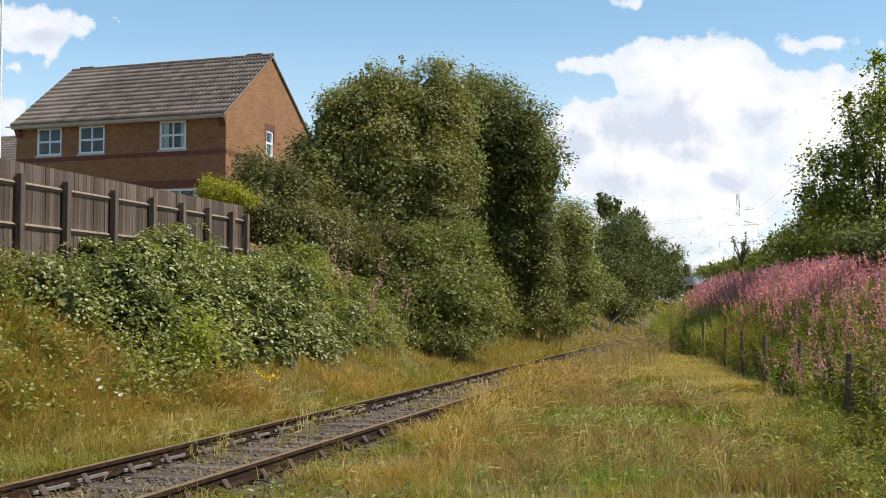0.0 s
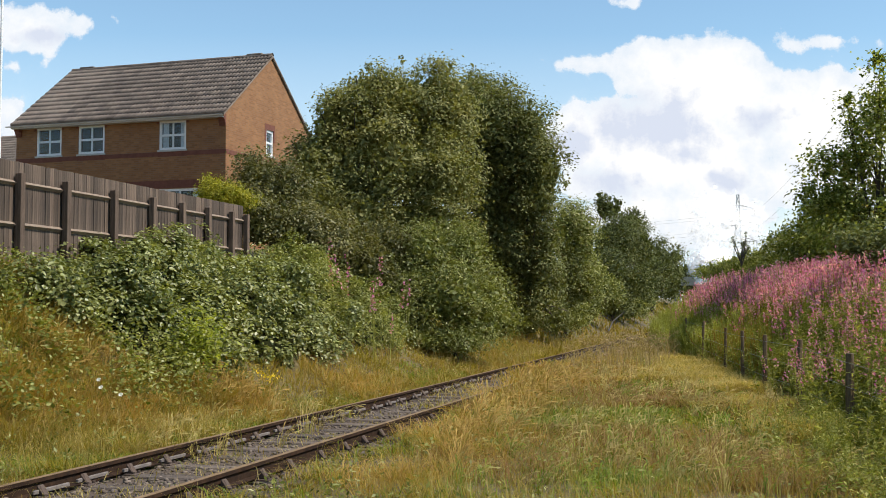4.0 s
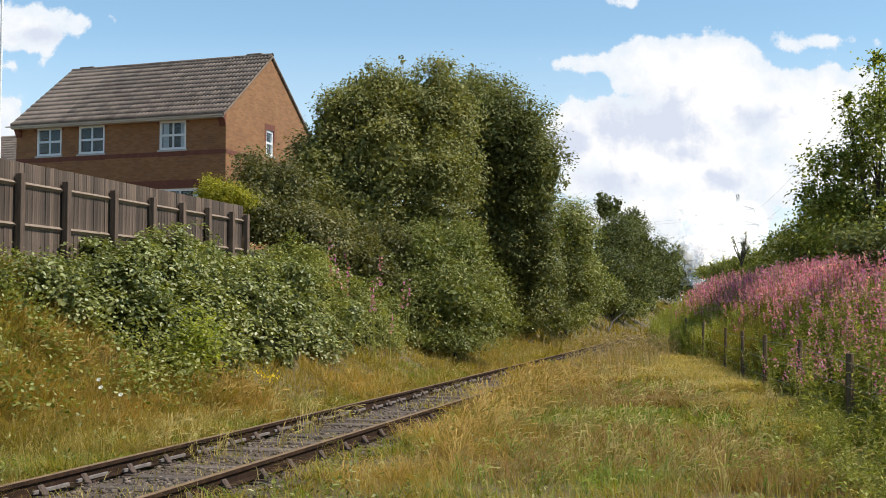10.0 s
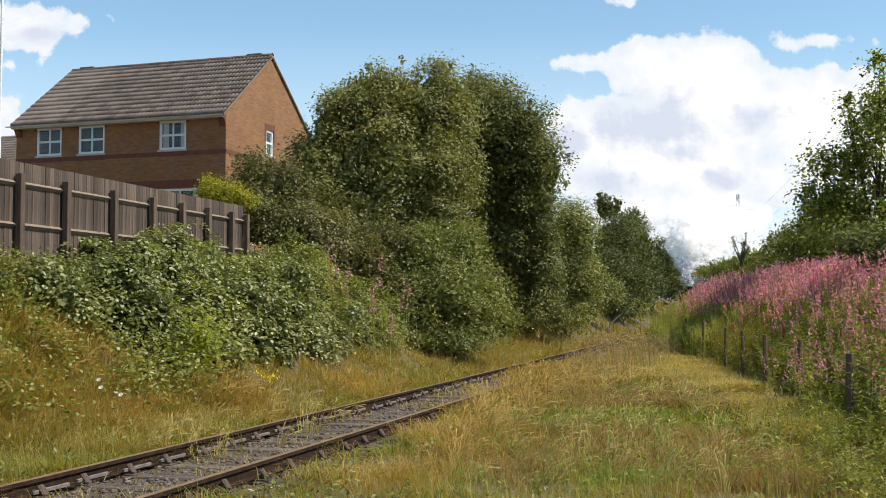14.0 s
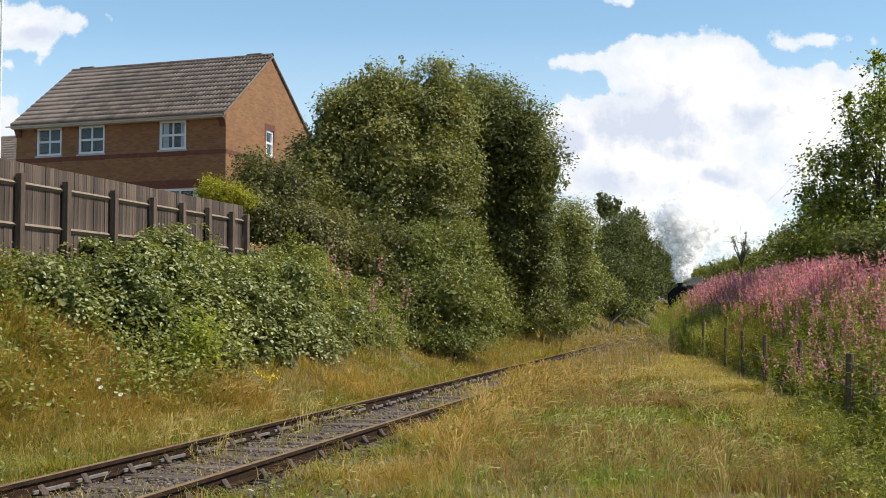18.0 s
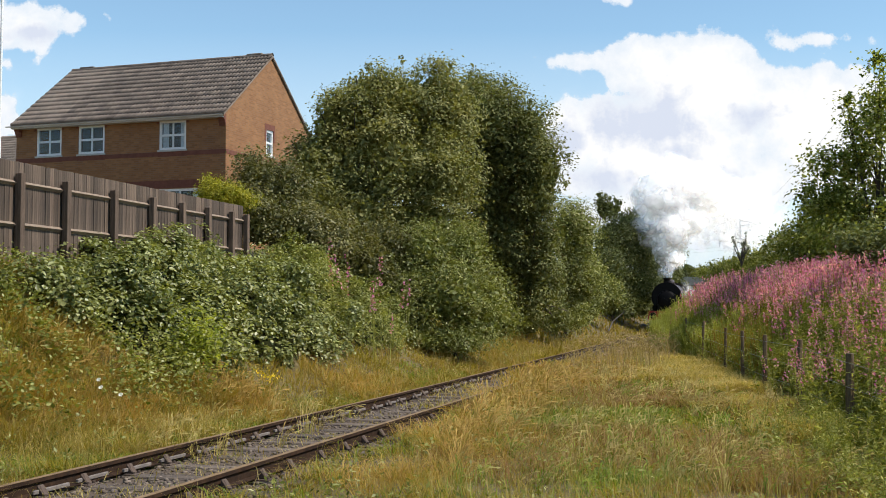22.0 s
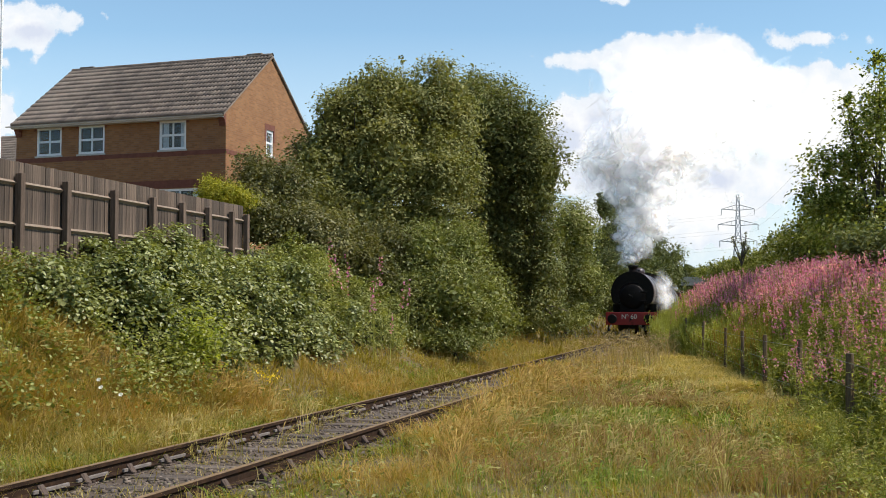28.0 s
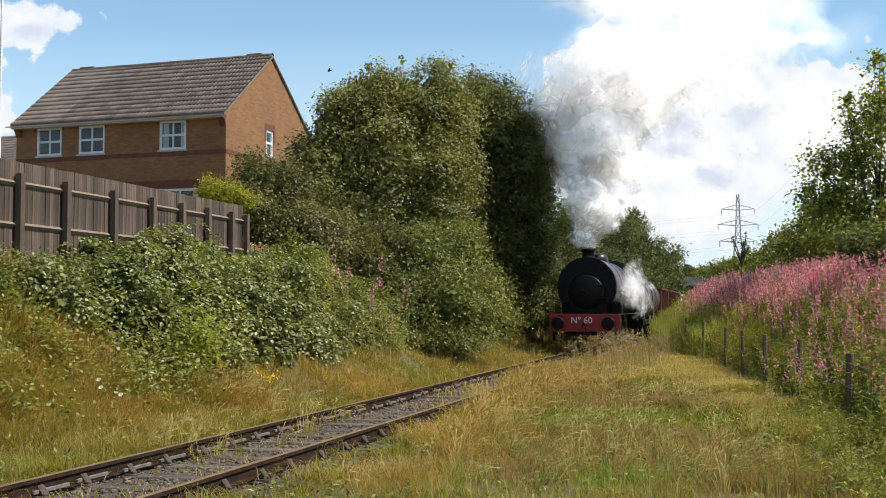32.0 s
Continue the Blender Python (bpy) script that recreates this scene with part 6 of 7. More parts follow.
def build_willowherb():
    rng = np.random.default_rng(51)
    n = 17000
    y = 12 + 56 * rng.random(n) ** 1.25
    e = 0.3 + 11 * rng.random(n) ** 1.35
    x = bank_x(y) + e
    keep = e > 0.55 + 1.1 * rng.random(n) ** 0.8 + 0.3 * (y > 37)
    keep &= (y > 17) | (e > 1.3) | (rng.random(n) < 0.25)
    keep &= lump(np.stack([x, y, y * 0], 1), 1.1, 2.0) + 0.5 * lump(np.stack([x, y, y * 0], 1), 2.7, 6.0) + 0.9 * rng.random(n) > 0.05
    herb_field("willowherb", (x[keep], y[keep]), 1.2 + 0.25 * lump(np.stack([x, y, y * 0], 1)[keep], 0.8, 4.0), rng)
    n = 3600
    y = 8 + 30 * rng.random(n) ** 1.2
    x = bank_x(y) + rng.normal(0.95, 0.55, n) + 0.25 * step01((y - 15) / 6)
    clump = lump(np.stack([x, y, y * 0], 1), 2.4, 3.0) + 0.5 * rng.random(n) > 0.08
    clump &= (np.abs(x - 5.25 * y / 12.8) > 0.30) | (y > 12.8)
    x, y = x[clump], y[clump]
    herb_field("young_willowherb", (x, y), 0.95, rng, False, "leafy green willowherb not yet in flower", 34, 0.15)
    n = 2600
    y = 37 + 38 * rng.random(n)
    x = bank_x(y) + rng.uniform(-0.05, 1.6, n)
    ob = herb_field("bank_weeds", (x, y), 1.05 + 0.45 * step01((y - 46) / 8), rng, False, "tall sunlit green weeds beside the line", 22, 0.17)
    for c in ob.children:
        c.data.materials.clear()
        c.data.materials.append(M_PALEWEED)
    # a few flowering plants close by, in front of the posts
    y = rng.uniform(11.5, 22, 130)
    x = bank_x(y) + rng.normal(0.7, 0.5, 130)
    herb_field("willowherb", (x, y), 1.05, rng)
    # low leafy herbs between the path and the fence
    y = 8 + 9 * rng.random(1100) ** 1.2
    x = bank_x(y) + rng.normal(-0.10, 0.55, 1100)
    clump = lump(np.stack([x, y, y * 0], 1), 2.1, 9.0) + 0.6 * rng.random(1100) > 0.0
    herb_field("leafy_herbs", (x[clump], y[clump]), 0.42, rng, False, "low leafy green herbs along the path", 24, 0.10)
    # yellowing and rusty stems by the fence
    n = 480
    y = rng.normal(32, 3.4, n)
    x = bank_x(y) + np.abs(rng.normal(0.4, 0.8, n))
    ob = herb_field("fading_willowherb", (x, y), 1.05, rng, False, "yellow and rust-coloured fading herbs by the fence")
    for c in ob.children:
        c.data.materials.clear()
        c.data.materials.append(M_DOCK)
    # single flowering plants that stand up out of the brambles
    x, y = rng.uniform(-3.0, -0.9, 16), rng.uniform(27.5, 31, 16)
    herb_field("willowherb", (x, y), 1.75, rng)
    # white bindweed trumpets in the slope's grass
    for bx, by in ((-4.62, 15.6), (-4.50, 15.3), (-4.24, 15.3)):
        bm = bmesh.new()
        lathe(bm, [(0.005, 0.0), (0.008, 0.025), (0.017, 0.042), (0.031, 0.048), (0.028, 0.050), (0.006, 0.028)], Matrix.Identity(4), 10)
        fl = part("bindweed_flower", bm, M_WHITE_FLOWER, None, smooth=True)
        fl.matrix_world = pose(bx, by, float(ground_z(bx, by)) + 0.48, 38, 34, 10 * bx)
        tagged(fl, "white trumpet-shaped bindweed flower in the grass", "wildflower", "bindweed flowers")
        bm = bmesh.new()
        rod(bm, (0, 0, -0.55), (0, 0, 0.004), 0.003, n=5)
        part("stalk", bm, M_WILLOWHERB, fl)
    # lone plants: ragwort on the slope
    for px in ((-3.03, 19.5), (-2.86, 19.35)):
        x, y = np.full(30, px[0]) + rng.normal(size=30) * 0.07, np.full(30, px[1]) + rng.normal(size=30) * 0.07
        g = ground_z(x, y)
        c = np.stack([x, y, g + 0.55 + rng.normal(size=30) * 0.05], 1)
        v, q = leaves(c, unit(rng.normal(size=(30, 3)) + np.array([0, 0, 1])), 0.045, 0.045, rng=rng)
        rag = empty("ragwort", Matrix.Identity(4), "ragwort plant with yellow flower heads", "wildflower", "ragwort plants")
        hang("flower_head", raw_mesh("flower_head", v, q), M_YELLOW, rag)["kind"] = "stuff"
        v, q, t = blades(x[:8], y[:8], np.full(8, 0.55), 0.012, 0.15, rng)
        hang("stem", raw_mesh("stem", v, q, t), M_WILLOWHERB, rag)


build_willowherb()


# ---- far woods closing the view along the line ----
def build_far_woods():
    rng = np.random.default_rng(61)
    for name, y0, x0, x1, h, n in (("far_woods", 190, -120, 25, 7, 14000), ("far_woods", 300, 20, 190, 9, 16000), ("far_woods", 75, -60, -6, 5, 9000)):
        x = rng.uniform(x0, x1, n)
        top = h * (0.75 + 0.35 * np.sin(x * 0.21 + y0) * np.sin(x * 0.083) + 0.2 * np.sin(x * 0.6))
        z = np.maximum(top, 1.5) * rng.random(n) ** 0.6
        y = y0 + rng.normal(size=n) * 2.5
        c = np.stack([x, y, ground_z(x, y) + z], 1)
        v, q = leaves(c, unit(rng.normal(size=(n, 3)) + np.array([0.3, -0.3, 0.5])), 0.010 * y0 * 0.55, 0.008 * y0 * 0.5, rng=rng)
        ob = hang(name, raw_mesh(name, v, q), M_FARLEAF)
        tagged(ob, "distant green hedge and woodland", "woods", kind="stuff")


build_far_woods()



# ---- steam locomotive: local y points forwards, z = 0 on the rails, y = 0 at the front beam ----
def build_loco():
    lo = empty("steam_locomotive", Matrix.Identity(4), "black saddle-tank steam locomotive with red buffer beam", "locomotive")
    # frames, footplate, beams
    for s in (-1, 1):
        bm = bmesh.new()
        box(bm, s * 0.62 - 0.015, s * 0.62 + 0.015, -8.4, -0.05, 0.45, 1.3)
        part("frame_plate", bm, M_BLACK, lo)
    bm = bmesh.new()
    box(bm, -1.2, 1.2, -8.5, -0.02, 1.33, 1.37, 0.01)
    part("footplate", bm, M_BLACK, lo)
    for y0, y1 in ((-0.05, 0.0), (-8.55, -8.5)):
        bm = bmesh.new()
        box(bm, -1.22, 1.22, y0, y1, 0.76, 1.37, 0.008)
        beam = part("buffer_beam", bm, M_RED if y0 > -1 else M_BLACK, lo, "bright red buffer beam" if y0 > -1 else "black rear buffer beam")
        sg = 1 if y0 > -1 else -1
        yb = 0.0 if sg > 0 else -8.55
        for s in (-0.865, 0.865):
            bm = bmesh.new()
            m = Matrix.Translation((s, yb, 1.05)) @ Matrix.Rotation(-sg * math.pi / 2, 4, "X")
            lathe(bm, [(0.19, 0), (0.19, 0.03), (0.13, 0.05), (0.115, 0.30), (0.075, 0.31), (0.075, 0.42)], m, 20)
            bu = part("buffer", bm, M_BLACK, lo, "black round buffer")
            bm = bmesh.new()
            lathe(bm, [(0.08, 0.42), (0.21, 0.43), (0.228, 0.445), (0.20, 0.468), (0.05, 0.475)], m, 24)
            part("buffer_head", bm, M_BLACK, bu)
        bm = bmesh.new()
        for j in range(3):
            yy = yb + sg * 0.08
            bmesh.ops.create_cone(bm, cap_ends=True, segments=8, radius1=0.02, radius2=0.02, depth=0.2, matrix=Matrix.Translation((0.05 * (-1) ** j, yy + sg * 0.05, 0.98 - j * 0.17)))
        rod(bm, (0, yb, 1.02), (0, yb + sg * 0.14, 1.02), 0.045, n=8)
        part("coupling", bm, M_BLACK, lo, "hanging screw coupling chain")
    # boiler, smokebox, saddle
    fy = -0.62
    bm = bmesh.new()
    m = Matrix.Translation((0, fy, 2.13)) @ Matrix.Rotation(math.pi / 2, 4, "X")
    lathe(bm, [(0.62, 0), (0.64, 0.02), (0.64, 5.4)], m, 36)
    part("boiler", bm, M_SMOKEBOX, lo, smooth=False)
    bm = bmesh.new()
    lathe(bm, [(0.60, 0.0), (0.60, -0.02), (0.55, -0.05), (0.40, -0.085), (0.15, -0.105), (0.03, -0.11)], m, 36)
    door = part("smokebox_door", bm, M_SMOKEBOX, lo, "dished black smokebox door", smooth=True)
    bm = bmesh.new()
    lathe(bm, [(0.05, -0.105), (0.05, -0.17), (0.02, -0.18)], m, 12)
    for a in (0.6, 2.2):
        rod(bm, m @ Vector((0, 0, -0.155)), m @ Vector((math.cos(a) * 0.22, math.sin(a) * 0.22, -0.165)), 0.012, n=6)
    part("door_handle", bm, M_BLACK, door)
    for dz in (0.22, -0.22):
        bm = bmesh.new()
        box(bm, -0.72, -0.1, fy + 0.03, fy + 0.075, 2.13 + dz - 0.035, 2.13 + dz + 0.035, 0.008)
        part("hinge_strap", bm, M_SMOKEBOX, door)
    bm = bmesh.new()
    box(bm, -0.58, 0.58, -1.75, fy, 1.37, 1.95)
    part("smokebox_saddle", bm, M_SMOKEBOX, lo)
    # saddle tank: a rounded arch with turned-under lower edges
    outer = [(math.cos(a) * 1.04, 2.32 + math.sin(a) * 1.05) for a in np.linspace(-0.50, math.pi + 0.50, 41)]
    outer += [(-0.84, 1.77), (-0.70, 1.76)]
    inner = [(math.cos(a) * 0.66, 2.13 + math.sin(a) * 0.66) for a in np.linspace(math.pi + 0.45, -0.45, 21)]
    outer = outer + inner + [(0.70, 1.76), (0.84, 1.77)]
    bm = bmesh.new()
    extrude_profile(bm, outer, -6.15, fy - 0.03)
    bmesh.ops.bevel(bm, geom=[e for e in bm.edges if abs(e.verts[0].co.y - e.verts[1].co.y) < 1e-4 and e.verts[0].co.y > -1], offset=0.02, segments=1, affect="EDGES")
    tank = part("saddle_tank", bm, M_MAROON, lo, "dark maroon saddle tank")
    bm = bmesh.new()
    extrude_profile(bm, [(x * 0.995, 2.2 + (z - 2.2) * 0.995) for x, z in outer], fy - 0.031, fy - 0.012)
    part("tank_front", bm, M_SMOKEBOX, tank, "black tank front plate")
    for yy in (-0.78, -2.4, -4.2, -6.05):
        bm = bmesh.new()
        arch = [(math.cos(a), math.sin(a)) for a in np.linspace(-0.4, math.pi + 0.4, 33)]
        pts = [(c * 1.05, 2.32 + s * 1.06) for c, s in arch] + [(c * 1.03, 2.32 + s * 1.04) for c, s in arch[::-1]]
        extrude_profile(bm, pts, yy - 0.03, yy + 0.03)
        part("tank_band", bm, M_BLACK, tank)
    # chimney, filler, dome, safety valves, whistle
    bm = bmesh.new()
    lathe(bm, [(0.34, 2.98), (0.30, 3.16), (0.225, 3.24), (0.205, 3.42), (0.255, 3.46), (0.27, 3.51), (0.25, 3.56), (0.17, 3.56), (0.16, 3.2)], Matrix.Translation((0, -1.12, 0.12)), 28)
    part("chimney", bm, M_SMOKEBOX, lo, "short flared black chimney", smooth=True)
    bm = bmesh.new()
    lathe(bm, [(0.26, 3.2), (0.26, 3.33), (0.29, 3.34), (0.29, 3.37), (0.1, 3.41)], Matrix.Translation((0, -1.95, 0.12)), 24)
    part("tank_filler", bm, M_BLACK, lo, "round tank filler lid")
    bm = bmesh.new()
    lathe(bm, [(0.36, 3.15), (0.34, 3.36), (0.28, 3.47), (0.12, 3.53)], Matrix.Translation((0, -3.9, 0.12)), 24)
    part("dome", bm, M_MAROON, lo, smooth=True)
    bm = bmesh.new()
    for s in (-0.12, 0.12):
        rod(bm, (s, -5.7, 3.15), (s, -5.7, 3.55), 0.07, 0.05, 12)
    part("safety_valve", bm, M_STEEL, lo)
    bm = bmesh.new()
    rod(bm, (0.35, -6.05, 3.1), (0.35, -6.05, 3.5), 0.03, n=8)
    part("whistle", bm, M_STEEL, lo)
    # handrails
    for s in (-1, 1):
        bm = bmesh.new()
        rod(bm, (s * 1.08, -6.0, 2.2), (s * 1.08, -0.8, 2.2), 0.016, n=6)
        for yy in (-0.9, -2.6, -4.3, -5.9):
            rod(bm, (s * 1.0, yy, 2.2), (s * 1.09, yy, 2.2), 0.014, n=6)
        part("handrail", bm, M_STEEL, lo, "polished handrail")
        bm = bmesh.new()
        rod(bm, (s * 1.05, -0.25, 1.37), (s * 1.05, -0.25, 1.75), 0.014, n=6)
        part("lamp_iron", bm, M_BLACK, lo)
        # steps, sandbox, cylinder cover, tank brackets
        bm = bmesh.new()
        box(bm, s * 1.16 - 0.012, s * 1.16 + 0.012, -0.75, -0.4, 0.45, 1.33)
        box(bm, s * 1.0, s * 1.18, -0.75, -0.4, 0.44, 0.47)
        box(bm, s * 1.0, s * 1.18, -0.75, -0.4, 0.84, 0.87)
        part("footstep", bm, M_BLACK, lo)
        bm = bmesh.new()
        box(bm, s * 0.72, s * 1.08, -2.35, -1.85, 1.37, 1.78, 0.03)
        part("sandbox", bm, M_BLACK, lo)
    # cab with rounded roof, spectacle windows, bunker
    bm = bmesh.new()
    box(bm, -1.2, -1.17, -8.0, -6.15, 1.37, 2.75)
    box(bm, 1.17, 1.2, -8.0, -6.15, 1.37, 2.75)
    wall_with_holes(bm, -1.17, 1.17, 1.37, 2.95, -6.18, -6.14, [(-0.85, -0.5, 2.55, 2.9), (0.5, 0.85, 2.55, 2.9)], "y")
    wall_with_holes(bm, -1.17, 1.17, 1.37, 2.95, -8.0, -7.96, [(-0.85, -0.5, 2.45, 2.85), (0.5, 0.85, 2.45, 2.85)], "y")
    cab = part("cab", bm, M_MAROON, lo, "dark maroon cab")
    roof = [(math.cos(a) * 1.27, 2.72 + math.sin(a) * 0.74) for a in np.linspace(0, math.pi, 23)]
    roof += [(math.cos(a) * 1.24, 2.72 + math.sin(a) * 0.71) for a in np.linspace(math.pi, 0, 23)]
    bm = bmesh.new()
    extrude_profile(bm, roof, -8.15, -5.98)
    part("cab_roof", bm, M_MAROON, cab, "rounded dark cab roof")
    bm = bmesh.new()
    for yy in (-6.0, -8.13):
        extrude_profile(bm, [(x * 1.008, z + 0.006) for x, z in roof], yy - 0.03, yy + 0.03)
    part("roof_rib", bm, M_BLACK, cab)
    for yy in (-6.15, -7.98):
        bm = bmesh.new()
        arc = [(math.cos(a) * 1.23, 2.72 + math.sin(a) * 0.70) for a in np.linspace(0.32, math.pi - 0.32, 17)]
        extrude_profile(bm, arc, yy - 0.02, yy + 0.02)
        part("cab_end", bm, M_MAROON, cab)
    bm = bmesh.new()
    box(bm, -1.17, 1.17, -8.5, -8.02, 1.37, 2.45, 0.03)
    part("coal_bunker", bm, M_MAROON, lo)
    # wheels, rods
    wheels = []
    for yy in (-2.35, -4.03, -5.71):
        for s in (-1, 1):
            w = empty("wheel", Matrix.Identity(4), "", "")
            w.parent = lo
            w.matrix_basis = pose(s * 0.75, yy, 0.648)
            bm = bmesh.new()
            mm = Matrix.Rotation(math.pi / 2, 4, "Y")
            n = 36
            ring = [(0.648, -0.06), (0.648, 0.06), (0.56, 0.06), (0.56, -0.06)]
            vs = [[bm.verts.new(mm @ Vector((r * math.cos(2 * math.pi * i / n), r * math.sin(2 * math.pi * i / n), h))) for r, h in ring] for i in range(n)]
            for i in range(n):
                for j in range(4):
                    bm.faces.new((vs[i][j], vs[(i + 1) % n][j], vs[(i + 1) % n][(j + 1) % 4], vs[i][(j + 1) % 4]))
            bmesh.ops.recalc_face_normals(bm, faces=bm.faces[:])
            part("tyre", bm, M_STEEL, w, "worn steel tyre")
            bm = bmesh.new()
            rod(bm, (-0.09, 0, 0), (0.09, 0, 0), 0.13, n=16)
            for i in range(12):
                a = 2 * math.pi * i / 12
                rod(bm, (0, 0.1 * math.cos(a), 0.1 * math.sin(a)), (0, 0.57 * math.cos(a), 0.57 * math.sin(a)), 0.045, 0.03, 6)
            rod(bm, (s * 0.05, 0.0, 0.33), (s * 0.24, 0.0, 0.33), 0.07, n=12)
            part("wheel_centre", bm, M_BLACK, w)
            wheels.append((w, s, yy))
    rods = []
    for s in (-1, 1):
        bm = bmesh.new()
        box(bm, -0.03, 0.03, -1.75, 1.75, -0.05, 0.05, 0.01)
        for yy in (-1.68, 0, 1.68):
            rod(bm, (-0.045, yy, 0), (0.045, yy, 0), 0.1, n=14)
        r = part("coupling_rod", bm, M_STEEL, lo, "bright steel coupling rod")
        rods.append((r, s))
    # number on the beam
    cu = bpy.data.curves.new("running_number", "FONT")
    cu.body, cu.size, cu.extrude, cu.align_x = "Nº 60", 0.31, 0.004, "CENTER"
    cu.materials.append(M_LETTER)
    tx = new("running_number", cu)
    tx.parent = lo
    tx.matrix_basis = Matrix.Translation((0.10, 0.006, 1.05)) @ Matrix.Rotation(math.pi, 4, "Z") @ Matrix.Rotation(math.pi / 2, 4, "X")
    tx["label"] = "cream painted lettering"
    return lo, wheels, rods


loco, loco_wheels, loco_rods = build_loco()


def build_wagon():
    w = empty("open_wagon", Matrix.Identity(4), "rusty red open mineral wagon behind the locomotive", "wagon", "wagons of the train")
    bm = bmesh.new()
    box(bm, -1.2, 1.2, -5.0, 0, 1.0, 1.16, 0.01)
    for s in (-0.95, 0.95):
        box(bm, s - 0.06, s + 0.06, -5.0, 0, 0.78, 1.0)
    part("underframe", bm, M_BLACK, w)
    for x0, x1, y0, y1 in ((-1.2, -1.16, -5, 0), (1.16, 1.2, -5, 0), (-1.16, 1.16, -0.04, 0), (-1.16, 1.16, -5, -4.96)):
        bm = bmesh.new()
        box(bm, x0, x1, y0, y1, 1.16, 2.5, 0.006)
        side = part("side_panel", bm, M_WAGON, w)
        long = y1 - y0 > 1
        n = 7 if long else 4
        for i in range(n):
            bm = bmesh.new()
            if long:
                yy = y0 + (y1 - y0) * (i + 0.5) / n
                sx = x1 if x1 > 0 else x0
                box(bm, sx - 0.05, sx + 0.05, yy - 0.04, yy + 0.04, 1.12, 2.53)
            else:
                xx = x0 + (x1 - x0) * (i + 0.5) / n
                yy = y1 if y1 > -1 else y0
                box(bm, xx - 0.04, xx + 0.04, yy - 0.05, yy + 0.05, 1.12, 2.53)
            part("stanchion", bm, M_WAGON, side)
        bm = bmesh.new()
        if long:
            box(bm, (x0 + x1) / 2 - 0.06, (x0 + x1) / 2 + 0.06, y0, y1, 2.5, 2.57, 0.01)
        else:
            box(bm, x0, x1, (y0 + y1) / 2 - 0.06, (y0 + y1) / 2 + 0.06, 2.502, 2.572, 0.01)
        part("top_rail", bm, M_WAGON, side)
    for y0, sg in ((0, 1), (-5.0, -1)):
        for s in (-0.865, 0.865):
            bm = bmesh.new()
            m = Matrix.Translation((s, y0, 1.05)) @ Matrix.Rotation(-sg * math.pi / 2, 4, "X")
            lathe(bm, [(0.15, 0), (0.1, 0.04), (0.09, 0.33), (0.2, 0.34), (0.2, 0.37), (0.05, 0.39)], m, 16)
            part("buffer", bm, M_BLACK, w)
    for yy in (-1.15, -3.85):
        for s in (-1, 1):
            bm = bmesh.new()
            rod(bm, (s * 0.69, yy, 0.475), (s * 0.81, yy, 0.475), 0.475, n=28)
            rod(bm, (s * 0.81, yy, 0.475), (s * 1.0, yy, 0.475), 0.1, n=12)
            part("wheel", bm, M_SHADED_RUST, w)
            bm = bmesh.new()
            box(bm, s * 0.98, s * 1.04, yy - 0.14, yy + 0.14, 0.35, 1.0, 0.01)
            part("axle_guard", bm, M_BLACK, w)
    return w


